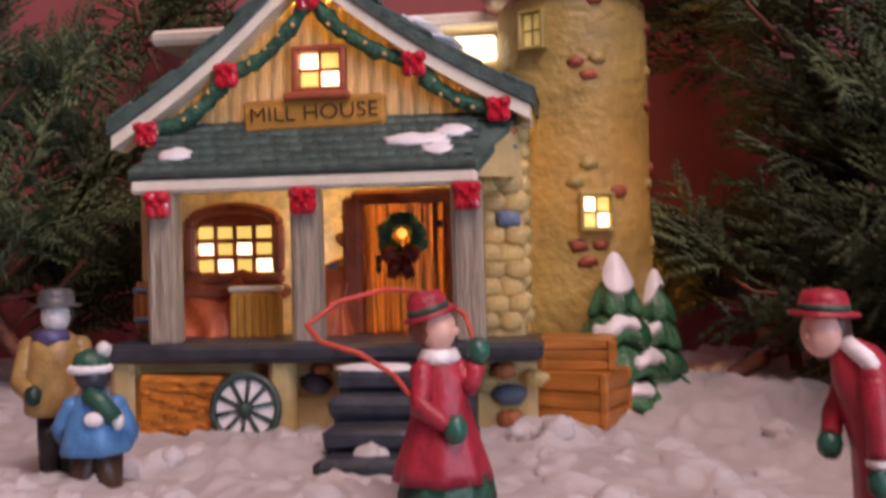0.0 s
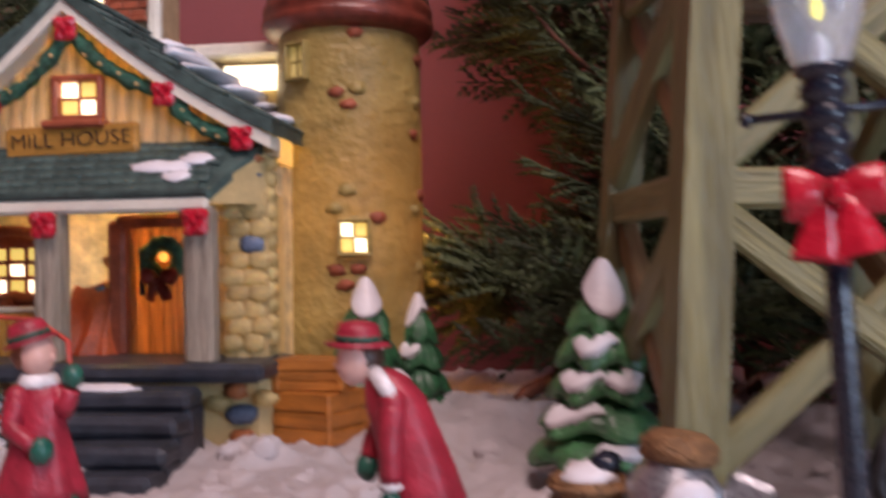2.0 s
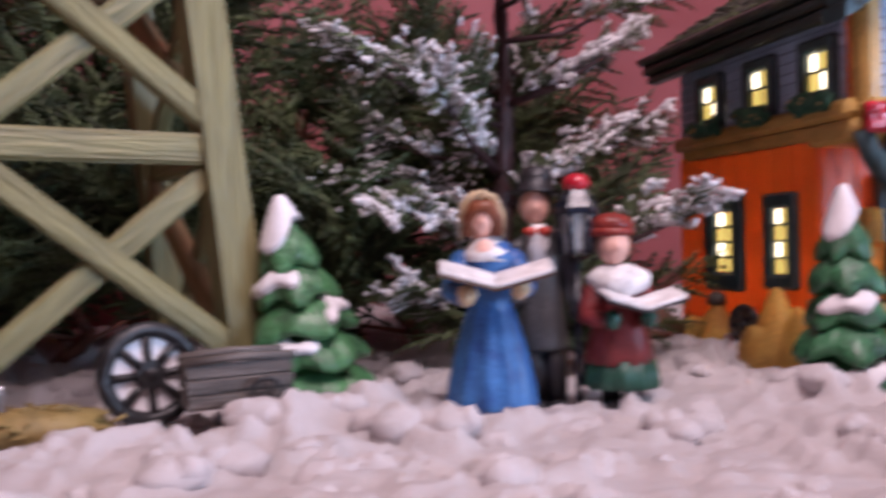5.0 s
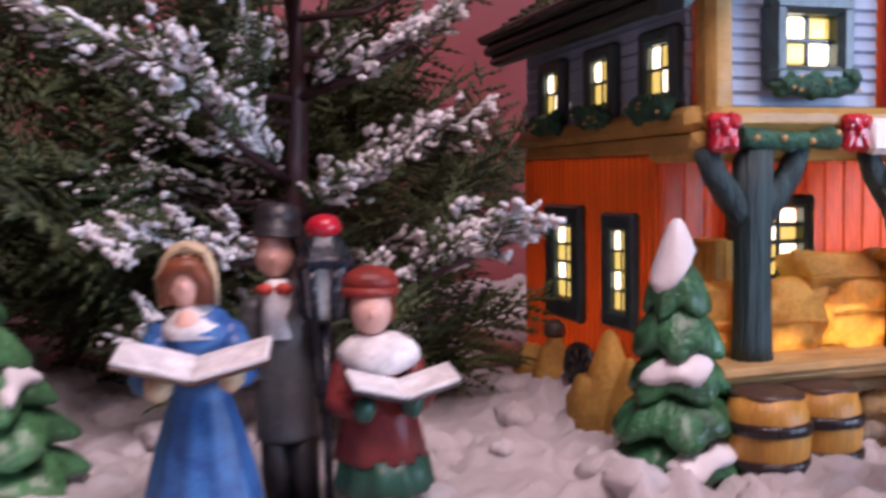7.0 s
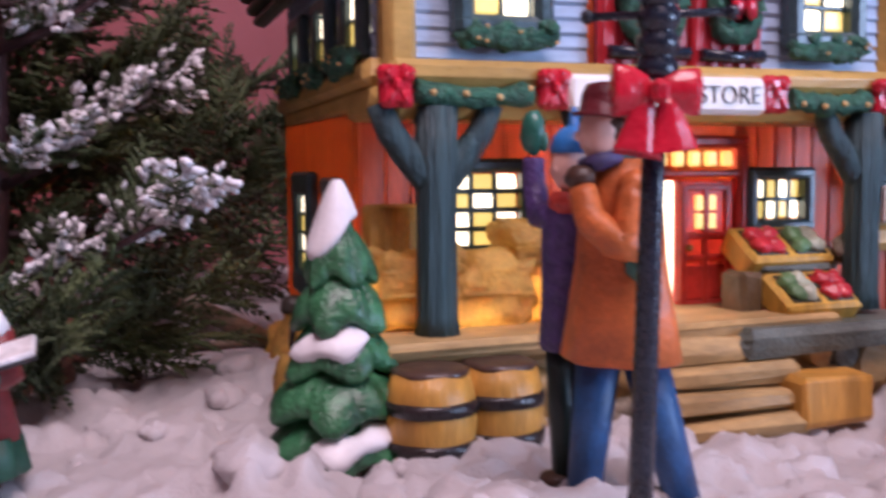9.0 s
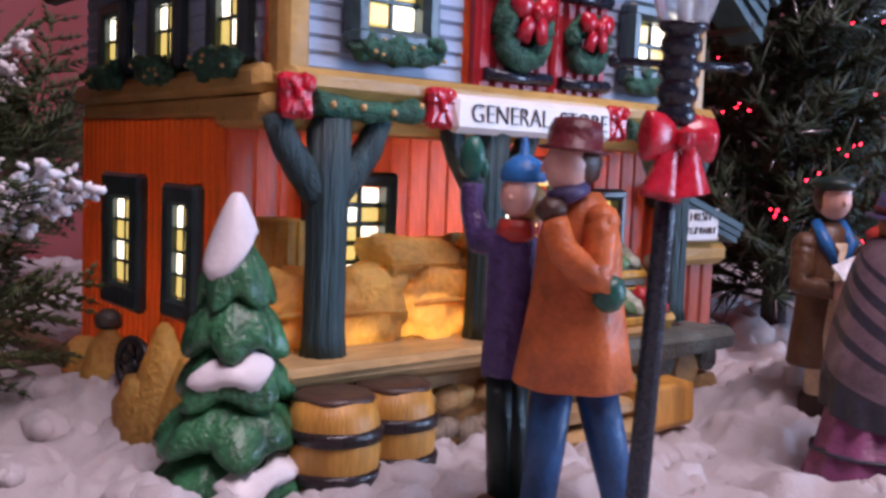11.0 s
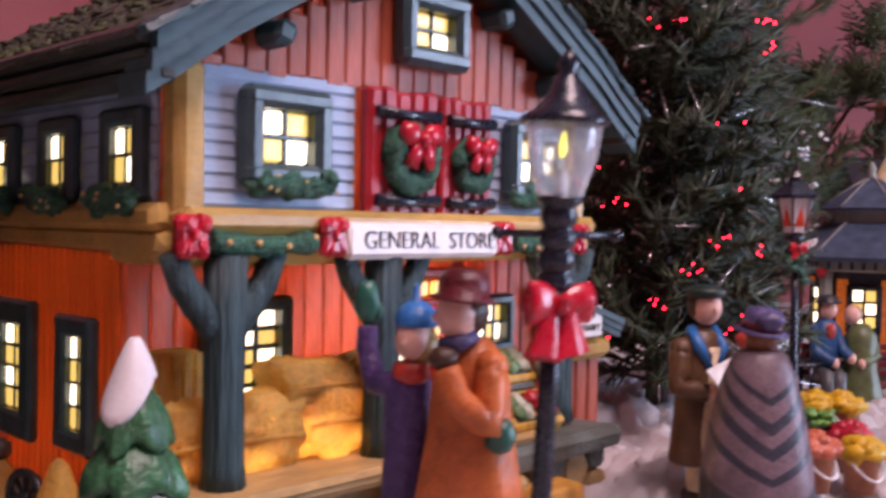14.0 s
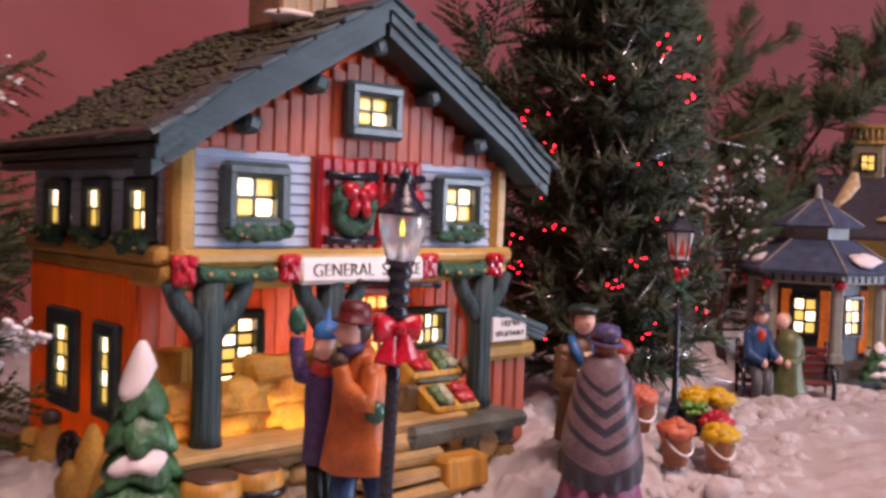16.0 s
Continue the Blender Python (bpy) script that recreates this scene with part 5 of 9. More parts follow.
    for k in range(34):
        s = Geo()
        s.ball((0, 0, 0), (rs.uniform(0.0035, 0.006), 0.0028, rs.uniform(0.0025, 0.004)), 9, 6, rough=0.4)
        x = 0.000 + 0.0085 * (k % 18)
        if 0.072 < x < 0.095:
            continue
        piece("stone", s.mesh("stone", rs.choice([LOG, LOG, STONE, GREYPOST])), store, Matrix.Translation((x + rs.uniform(-0.002, 0.002), -0.0078, 0.0065 + 0.0085 * (k // 18) + rs.uniform(-0.001, 0.001))))
    for k in range(4):
        g = Geo()
        g.box((0.0815, -0.0128 - 0.0028 * k, 0.0218 - 0.0060 * k), (0.0400, 0.0120, 0.0056), 0.0019, pose(0, 0, 0, 0, rnd.uniform(-0.6, 0.6), rnd.uniform(-1, 1)), jit=0.0007)
        part("log_step", g, LOG, store, "tan hewn log step")
    # ground floor front: window, open door, second window
    window(store, Matrix.Translation((0.0303, 0.0186, 0.0540)), 0.0200, 0.0245, 3, 5, TEALFRAME, {(0, 0), (2, 0), (1, 1), (0, 2), (2, 2), (0, 3), (1, 4)}, 0.0045, 0.0036, label="tall lit shop window in a dark frame", bar=0.28)
    window(store, Matrix.Translation((0.1228, 0.0186, 0.0578)), 0.0165, 0.0118, 4, 2, TEALFRAME, {(0, 0), (2, 0), (1, 1), (3, 1)}, 0.0045, 0.0034, label="lit shop window in a dark frame", bar=0.28)
    door = new("shop_door")
    door.parent = store
    tagged(door, "red panelled shop door standing ajar")
    g = Geo()
    for x in (0.0795, 0.1105):
        g.box((x, 0.0178, 0.0500), (0.0040, 0.0050, 0.0480), 0.0012)
    g.box((0.0950, 0.0178, 0.0745), (0.0350, 0.0050, 0.0036), 0.0012)
    g.box((0.0950, 0.0178, 0.0655), (0.0330, 0.0040, 0.0020), 0.0006)
    part("door_frame", g, REDDOOR, door)
    for k in range(5):
        p = Geo()
        p.box((0.0842 + 0.0054 * k, 0.0180, 0.0697), (0.0036, 0.0020, 0.0044), 0.0006)
        part("transom_pane", p, PANE_MID, door)
    g = Geo()
    g.plate((0.0990, 0.0200, 0.0450), 0.0186, 0.0375, 0.0024)
    for z, h in ((0.0345, 0.0100),):
        for x in (0.0948, 0.1022):
            g.plate((x, 0.0177, z), 0.0060, h, 0.0010, bev=0.0006)
    for x in (0.0912, 0.0985, 0.1058):
        g.plate((x, 0.0177, 0.0450), 0.0022, 0.0350, 0.0012, bev=0.0005)
    for z in (0.0285, 0.0415, 0.0478, 0.0615):
        g.plate((0.0985, 0.0177, z), 0.0160, 0.0020, 0.0011, bev=0.0005)
    part("door_leaf", g, REDDOOR, door)
    k = Geo()
    k.ball((0.0925, 0.0160, 0.0445), (0.0011, 0.0011, 0.0011), 10, 8)
    part("door_knob", k, paint("dark_brass", (0.20, 0.11, 0.03), 0.3, metal=0.7), door, "dark brass knob")
    for i in range(2):
        for j in range(2):
            p = Geo()
            p.box((0.0966 + 0.0038 * i, 0.0174, 0.0520 + 0.0052 * j), (0.0032, 0.0010, 0.0044), 0.0004)
            part("door_pane", p, PANE_MID, door)
    p = Geo()
    p.box((0.0862, 0.0205, 0.0450), (0.0068, 0.0020, 0.0370), 0.0004)
    part("door_gap", p, PANE_HI, door, "bright light through the open door")
    # sacks and a crate of goods left of the door
    for x, z, a, b, h, ry in ((0.008, 0.0375, 0.0120, 0.0085, 0.0100, 4), (0.0285, 0.0370, 0.0115, 0.0090, 0.0100, -5), (0.0500, 0.0385, 0.0125, 0.0092, 0.0115, 3), (0.0680, 0.0345, 0.0085, 0.0080, 0.0075, -6), (0.0440, 0.0480, 0.0145, 0.0080, 0.0060, 6), (0.0610, 0.0455, 0.0095, 0.0080, 0.0075, -10)):
        g = Geo()
        g.ball((x, 0.0090, z), (a, b, h), 30, 20, rough=0.26, freq=2.6, pw=0.62, m=pose(0, 0, 0, 0, ry, 0), open_back=True)
        for e in (-1, 1):
            g.tube([(x + e * a * 0.55, 0.0075, z + h * 0.55), (x + e * a * 0.80, 0.0065, z + h * 0.90), (x + e * a * 0.98, 0.0060, z + h * 1.06)], [h * 0.34, h * 0.22, h * 0.10], 10, wob=0.10)
        g.tube([(x - a * 0.80, 0.0012, z - h * 0.10), (x, -0.0004, z - h * 0.02), (x + a * 0.80, 0.0012, z - h * 0.14)], h * 0.07, 6, wob=0.2)
        part("sack", g, SACK, store, "plump golden sack")
    g = Geo()
    g.box((0.0045, 0.0115, 0.0520), (0.0150, 0.0080, 0.0130), 0.0010)
    crate_box = part("slatted_crate", g, SACK, store, "slatted wooden crate on the porch")
    for k in range(5):
        g = Geo()
        g.box((-0.0017 + 0.0031 * k, 0.0070, 0.0520), (0.0025, 0.0010, 0.0120), 0.0004)
        part("slat", g, SACK, crate_box)
    # vegetable stand on the right of the steps
    slab = paint("grey_green_stone", (0.115, 0.135, 0.115), bump=0.8, scale=120, bump_size=0.001)
    g = Geo()
    g.box((0.1165, -0.0055, 0.0232), (0.0630, 0.0300, 0.0066), 0.0024, jit=0.0010)
    part("stand_slab", g, slab, store, "grey green stone slab")
    def veg_box(x, y, z, w, left, right):
        m = Matrix.Translation((x, y, z)) @ pose(0, 0, 0, 34, 0, 0)
        g = Geo(m)
        g.box((0, 0, 0), (w, 0.0150, 0.0080), 0.0010, jit=0.0003)
        part("produce_box", g, PRODUCEBOX, store, "tilted produce box")
        for cx, mt in ((-w * 0.23, left), (w * 0.24, right)):
            g = Geo(m)
            g.box((cx, 0, 0.0038), (w * 0.38, 0.0112, 0.0010), 0.0004)
            part("box_bed", g, P_BED, store)
            for k in range(4):
                q = Geo(m)
                q.ball((cx + (-1, 1, -1, 1)[k] * w * 0.075 + rnd.uniform(-0.0004, 0.0004), (-1, -1, 1, 1)[k] * 0.0023, 0.0046), (w * 0.115, 0.0031, 0.0020), 12, 8, rough=0.5)
                part("produce", q, mt[k % len(mt)], store)
    P_BED = paint("dark_box_bed", (0.03, 0.035, 0.02))
    cab = [paint("cabbage_green", (0.10, 0.20, 0.08)), paint("cabbage_pale", (0.42, 0.46, 0.34))]
    app = [paint("apple_red", (0.50, 0.02, 0.03), coat=0.2)]
    veg_box(0.1155, 0.0075, 0.0430, 0.0275, app, cab)
    veg_box(0.1155, -0.0055, 0.0315, 0.0235, cab, app)
    g = Geo()
    g.box((0.1000, 0.0020, 0.0330), (0.0075, 0.0100, 0.0120), 0.0012, jit=0.0006)
    part("stone_block", g, paint("dark_stone_block", (0.11, 0.075, 0.04)), store)
    g = Geo()
    g.box((0.1165, 0.0040, 0.0395), (0.0230, 0.0090, 0.0028), 0.0010, jit=0.0004)
    part("stone_shelf", g, slab, store)
    for k in range(7):
        g = Geo()
        g.ball((0.1310 + rnd.uniform(0, 0.008), 0.002 + rnd.uniform(-0.004, 0.006), 0.0410 + rnd.uniform(0, 0.006)), (0.0036, 0.0028, 0.0030), 8, 6, rough=0.5)
        part("root_vegetable", g, (LOG, GREYPOST)[k % 2], store)
    g = Geo()
    g.box((0.1180, -0.0020, 0.0120), (0.0440, 0.0220, 0.0220), 0.0030, jit=0.0012)
    part("stand_base", g, LOG, store, "tan stone base of the stand")
    for x, z, q, mt in ((0.1290, 0.0150, 0.0052, LOG), (0.1195, 0.0178, 0.0036, slab), (0.1395, 0.0178, 0.0040, slab), (0.1110, 0.0185, 0.0034, LOG), (0.1405, 0.0095, 0.0038, LOG)):
        g = Geo()
        g.tube([(x, -0.0165, z), (x + 0.0004, 0.006, z)], q, 11, wob=0.05)
        part("log_end", g, mt, store, "log end under the slab")
    g = Geo()
    g.box((0.1075, -0.0225, 0.0090), (0.0225, 0.0110, 0.0125), 0.0014, jit=0.0006)
    part("low_crate", g, BARREL, store, "ochre crate by the steps")
    # lean-to on the right with a small sign
    lt = new("lean_to")
    lt.parent = store
    tagged(lt, "small red lean to shed with a grey roof")
    g = Geo()
    g.box((0.1690, 0.0400, 0.0280), (0.0290, 0.0480, 0.0480), 0.002)
    part("lean_wall", g, PINKBOARD, lt)
    for k in range(4):
        b = Geo()
        b.box((0, 0, 0), (0.0066, 0.0024, 0.0400), 0.0009)
        piece("lean_board", b.mesh("lean_board", PINKBOARD), lt, Matrix.Translation((0.1575 + 0.0072 * k, 0.0150, 0.0240)))
    g = Geo()
    g.box((0.1690, 0.0140, 0.0460), (0.0350, 0.0070, 0.0075), 0.0026, jit=0.0005)
    g.box((0.1690, 0.0155, 0.0520), (0.0320, 0.0050, 0.0070), 0.0020)
    part("lean_beam", g, YELLOWBEAM, lt)
    for k in range(3):
        g = Geo()
        g.add([(0.1500, 0.008 + 0.001 * k, 0.0690 - 0.0022 * k), (0.1900, 0.008 + 0.001 * k, 0.0560 - 0.0022 * k), (0.1900, 0.066, 0.0560 - 0.0022 * k), (0.1500, 0.066, 0.0690 - 0.0022 * k), (0.1500, 0.008 + 0.001 * k, 0.0666 - 0.0022 * k), (0.1900, 0.008 + 0.001 * k, 0.0536 - 0.0022 * k), (0.1900, 0.066, 0.0536 - 0.0022 * k), (0.1500, 0.066, 0.0666 - 0.0022 * k)], [[0, 1, 2, 3], [7, 6, 5, 4], [1, 0, 4, 5], [2, 1, 5, 6], [3, 2, 6, 7], [0, 3, 7, 4]])
        part("lean_roof", g, TEALTRIM, lt, "blue grey lean to roof")
    g = Geo()
    g.box((0.1660, 0.0098, 0.0560), (0.0220, 0.0020, 0.0110), 0.0006)
    sg = part("produce_sign", g, SIGNWHITE, lt, "white sign for vegetables")
    writing("lettering", "FRESH", 0.0042, sg, Matrix.Translation((0.1660, 0.0086, 0.0586)) @ pose(0, 0, 0, 90, 0, 0), INK)
    writing("lettering", "VEGETABLE", 0.0036, sg, Matrix.Translation((0.1660, 0.0086, 0.0540)) @ pose(0, 0, 0, 90, 0, 0), INK)
    # sacks, goose and small wheel at the side wall
    for c, q in (((-0.0140, 0.0330, 0.0080), (0.0080, 0.0100, 0.0120)), ((-0.0085, 0.0965, 0.0095), (0.0065, 0.0085, 0.0085))):
        g = Geo()
        g.ball(c, q, 20, 14, rough=0.25, pw=0.8)
        part("side_sack", g, SACK, store, "golden sack leaning on the side wall")
    for y, q in ((0.0290, 0.92), (0.0170, 0.74)):
        g = Geo()
        g.lathe([(0.0125 * q, 0.0), (0.0128 * q, 0.004 * q), (0.0105 * q, 0.012 * q), (0.0072 * q, 0.0205 * q), (0.0040 * q, 0.028 * q), (0.0026 * q, 0.0315 * q), (0.0010 * q, 0.033 * q)], 30, (-0.0130, y, 0.002), 6, 0.07, 0.8, 1.25)
        part("side_sack", g, SACK, store, "golden sack slumped against the side wall")
    g = Geo()
    g.lathe([(0.0060, 0.0030), (0.0084, 0.0070), (0.0086, 0.0115), (0.0062, 0.0185), (0.0032, 0.0222), (0.0028, 0.0242)], 20, (-0.0092, 0.0760, 0), 5, 0.05, 0.85, 1.05)
    jug = part("side_jug", g, SACK, store, "cream jug with a grey wrap beside golden sacks")
    g = Geo()
    g.lathe([(0.0032, 0.0238), (0.0038, 0.0248), (0.0034, 0.0275), (0.0017, 0.0290)], 14, (-0.0092, 0.0760, 0))
    part("jug_cap", g, paint("umber_grey", (0.07, 0.06, 0.05)), jug)
    g = Geo()
    g.ball((-0.0142, 0.0775, 0.0140), (0.0040, 0.0060, 0.0080), 16, 12, rough=0.2, m=Matrix.Translation((0, 0.0775, 0.0140)) @ pose(0, 0, 0, 24, 0, 0) @ Matrix.Translation((0, -0.0775, -0.0140)))
    part("jug_wrap", g, paint("umber_grey", (0.07, 0.06, 0.05)), jug)
    wh = new("small_wheel")
    wh.parent = store
    wh.matrix_basis = Matrix.Translation((-0.0110, 0.0530, 0.0175)) @ pose(0, 0, 0, 0, 12, -78)
    wheel_parts(wh, 0.0068, 8, TYRE, GREYPOST, 1.5)


build_store()
bulb("store_bulb", STORE @ Matrix.Translation((0.076, 0.065, 0.050)), 0.42)
bulb("store_attic_bulb", STORE @ Matrix.Translation((0.076, 0.055, 0.118)), 0.22)

# barrels before the store's porch
def barrel(x, y, s, label):
    w = STORE @ Vector((x, y, 0))
    b = thing("barrel", Matrix.Translation((w.x, w.y, 0.001)), label, "barrel", "barrels at the store")
    g = Geo()
    h = 1.16 * s
    g.lathe([(0.0086 * s, 0.0), (0.0098 * s, 0.005 * h), (0.0104 * s, 0.0105 * h), (0.0099 * s, 0.0155 * h), (0.0086 * s, 0.0198 * h)], 24, folds=11, amp=0.018)
    part("barrel_body", g, BARREL, b)
    for z in (0.0042, 0.0118):
        g = Geo()
        g.lathe([(0.0098 * s, z * h, 1), (0.0107 * s, (z + 0.0004) * h, 1), (0.0109 * s, (z + 0.0024) * h, 1), (0.0099 * s, (z + 0.0029) * h, 1)], 26, folds=5, amp=0.02)
        part("hoop", g, paint("black_brown_hoop", (0.022, 0.016, 0.016), rough=0.3), b)
    g = Geo()
    g.lathe([(0.0086 * s, 0.0192 * h, 1), (0.0089 * s, 0.0199 * h, 1), (0.0074 * s, 0.0205 * h, 1), (0.0030 * s, 0.0207 * h, 0)], 24, folds=5, amp=0.025)
    part("lid", g, paint("brown_lid", (0.075, 0.042, 0.030), rough=0.35), b, "dark barrel lid")


barrel(0.0026, -0.0212, 0.98, "ochre barrel with dark hoops before the store")
barrel(0.0200, -0.0182, 0.97, "ochre barrel with dark hoops beside another barrel")
# ---- the windmill tower ----
WM = Matrix.Rotation(radians(4), 4, "Z")
wm = thing("windmill_tower", WM, "grey green timber windmill tower of crossed beams", "model tower")


def build_windmill():
    fy, by = 0.1790, 0.2550
    top = 0.175

    def leg(x0, y0, x1, y1, w=0.0108):
        g = Geo()
        n = 9
        pts = [Vector((x0 + (x1 - x0) * k / n, y0 + (y1 - y0) * k / n, top * k / n)) for k in range(n + 1)]
        vs = []
        for p in pts:
            for sx, sy in ((-1, -1), (1, -1), (1, 1), (-1, 1)):
                vs.append((p.x + sx * w / 2 + rnd.uniform(-0.0002, 0.0002), p.y + sy * w / 2 + rnd.uniform(-0.0002, 0.0002), p.z))
        g.add(vs, [[j * 4 + i, j * 4 + (i + 1) % 4, j * 4 + 4 + (i + 1) % 4, j * 4 + 4 + i] for j in range(n) for i in range(4)] + [[3, 2, 1, 0], [n * 4, n * 4 + 1, n * 4 + 2, n * 4 + 3]])
        part("leg", g, WMLEG, wm)

    xl0, xl1, xr0, xr1 = 0.1578, 0.1700, 0.2406, 0.2220
    yin = 0.0065

    def at(left, front, z):
        k = z / top
        x = xl0 + (xl1 - xl0) * k if left else xr0 + (xr1 - xr0) * k
        return Vector((x, fy + yin * k if front else by - yin * k, z))

    for left in (True, False):
        for front in (True, False):
            a, b = at(left, front, 0), at(left, front, top)
            leg(a.x, a.y, b.x, b.y, 0.0116 if front else 0.0100)

    def beam(a, b, w=0.0082, d=0.0052, mat=None):
        a, b = Vector(a), Vector(b)
        v = b - a
        g = Geo()
        g.box((0, 0, 0), (v.length, d, w), 0.0010, jit=0.0003)
        piece("beam", g.mesh("beam", mat or WMILL), wm, Matrix.Translation((a + b) / 2) @ v.to_track_quat("X", "Z").to_matrix().to_4x4())

    def braced(p, q, out, mat2):
        """Cross braced bays between two legs; p and q give a leg's place at a height, out lays one brace over the other."""
        for z in (0.0775, 0.1370):
            beam(p(z) - out * 0.0012, q(z) - out * 0.0012, 0.0090)
        for z0, z1 in ((0.0115, 0.0740), (0.0805, 0.1345)):
            beam(p(z1) - out * 0.0022, q(z0 + 0.004) - out * 0.0022, 0.0080)
            beam(q(z1) + out * 0.0012, p(z0) + out * 0.0012, 0.0080, mat=mat2)

    braced(lambda z: at(True, True, z), lambda z: at(False, True, z), Vector((0, 1, 0)), WMILL)
    braced(lambda z: at(True, True, z), lambda z: at(True, False, z), Vector((1, 0, 0)), WMBROWN)
    braced(lambda z: at(False, True, z), lambda z: at(False, False, z), Vector((-1, 0, 0)), WMBROWN)
    for z in (0.1370,):
        beam(at(True, False, z), at(False, False, z), 0.0088, mat=WMBROWN)
    g = Geo()
    g.box((0.195, (fy + by) / 2, top + 0.002), (0.082, 0.098, 0.006), 0.0015)
    part("platform", g, WMBROWN, wm)


build_windmill()

# things at the tower's foot
g0 = thing("spoked_wheel", Matrix.Translation((0.1950, 0.1820, 0.0150)) @ pose(0, 0, 0, -6, 8, 6), "black spoked wheel leaning at the windmill", "wheel")
wheel_parts(g0, 0.0122, 8, TYRE, SNOWP, 1.6)
cart = thing("garden_cart", Matrix.Translation((0.2140, 0.1660, 0.0125)) @ pose(0, 0, 0, 0, -2, -6) @ Matrix.Diagonal((0.74, 0.84, 0.90, 1)), "grey weathered wooden cart beside the wheel", "cart")
for z in (-0.003, 0.0013, 0.0056):
    for c, q in (((0, -0.0085, z), (0.0370, 0.0016, 0.0040)), ((0, 0.0085, z), (0.0370, 0.0016, 0.0040)), ((-0.0178, 0, z), (0.0016, 0.0185, 0.0040)), ((0.0178, 0, z), (0.0016, 0.0185, 0.0040))):
        g = Geo()
        g.box(c, q, 0.0005, jit=0.0003)
        part("cart_board", g, GREYWOOD, cart)
g = Geo()
g.box((0, 0, -0.0045), (0.0370, 0.0180, 0.0016), 0.0005)
part("cart_floor", g, GREYWOOD, cart)
for y in (-1, 1):
    g = Geo()
    g.tube([(-0.019, y * 0.0088, 0.0085), (0, y * 0.0095, 0.0092), (0.0195, y * 0.0088, 0.0085)], 0.0013, 7)
    part("cart_rail", g, GREYWOOD, cart)
g = Geo()
g.ball((0, 0, 0.0045), (0.0165, 0.0072, 0.0032), 14, 6, rough=0.4)
part("cart_snow", g, SNOWP, cart)
for x in (0.0080,):
    w = new("cart_wheel")
    w.parent = cart
    w.matrix_basis = Matrix.Translation((x, -0.0125, -0.0035))
    wheel_parts(w, 0.0062, 8, TYRE)

churn = thing("milk_churn", Matrix.Translation((0.1370, 0.1760, 0.003)) @ pose(0, 0, 0, 0, 8, 0), "dented silver milk churn with a brown rim", "churn")
g = Geo()
g.lathe([(0.0088, 0.0), (0.0100, 0.002), (0.0102, 0.009), (0.0096, 0.0135), (0.0070, 0.0165), (0.0066, 0.0185)], 22)
part("churn_body", g, SILVER, churn)
g = Geo()
g.lathe([(0.0072, 0.0175), (0.0082, 0.0185), (0.0080, 0.0215), (0.0055, 0.0235), (0.002, 0.0238)], 20)
part("churn_lid", g, WICKER, churn, "brown churn lid")
g = Geo()
g.ball((0.0010, -0.0090, 0.0085), (0.0060, 0.0020, 0.0075), 12, 8, rough=0.15)
part("snow_patch", g, SNOWP, churn)
g = Geo()
g.box((0.0140, -0.0010, 0.0085), (0.0100, 0.0050, 0.0160), 0.0020, pose(0, 0, 0, 0, 14, -20))
part("tin_can", g, SILVER, churn, "leaning silver tin")
basket = thing("wicker_basket", Matrix.Translation((0.1225, 0.1845, 0.003)), "brown wicker basket with a dark bundle", "basket")
g = Geo()
g.lathe([(0.0062, 0.0), (0.0072, 0.004), (0.0080, 0.009), (0.0084, 0.0125), (0.0078, 0.0128), (0.0066, 0.009)], 24, folds=12, amp=0.03)
for z in (0.002, 0.005, 0.008, 0.011):
    pts = [((0.0070 + z * 0.13) * math.cos(a), (0.0070 + z * 0.13) * math.sin(a), z) for a in [TAU * i / 18 for i in range(19)]]
    g.tube(pts, 0.0008, 5, caps=False)
part("weave", g, WICKER, basket)
g = Geo()
g.ball((0, 0, 0.0125), (0.0064, 0.0062, 0.0036), 12, 7, rough=0.4)
part("snow_fill", g, SNOWP, basket)
g = Geo()
g.ball((0.0035, -0.001, 0.0155), (0.0038, 0.0035, 0.0030), 10, 6, rough=0.5)
part("bundle", g, BLACK, basket)
g = Geo()
for k in range(150):
    a, r = rnd.uniform(0, TAU), rnd.uniform(0, 1) ** 0.6
    x, y = 0.0190 * r * math.cos(a), 0.0085 * r * math.sin(a)
    z = 0.006 * (1 - r * r) + 0.001
    d = rnd.uniform(0, TAU)
    g.tube([(x, y, z), (x + 0.0035 * math.cos(d), y + 0.002 * math.sin(d), z + rnd.uniform(-0.0005, 0.0015))], 0.00055, 4)
g.ball((0, 0, 0.0015), (0.0185, 0.0085, 0.0055), 16, 7, rough=0.4)
single("loose_straw", g, paint("dull_straw", (0.23, 0.16, 0.05), 0.6), Matrix.Translation((0.1660, 0.1700, 0.003)), "flattened pile of dull straw on the snow", "hay", kind="stuff")

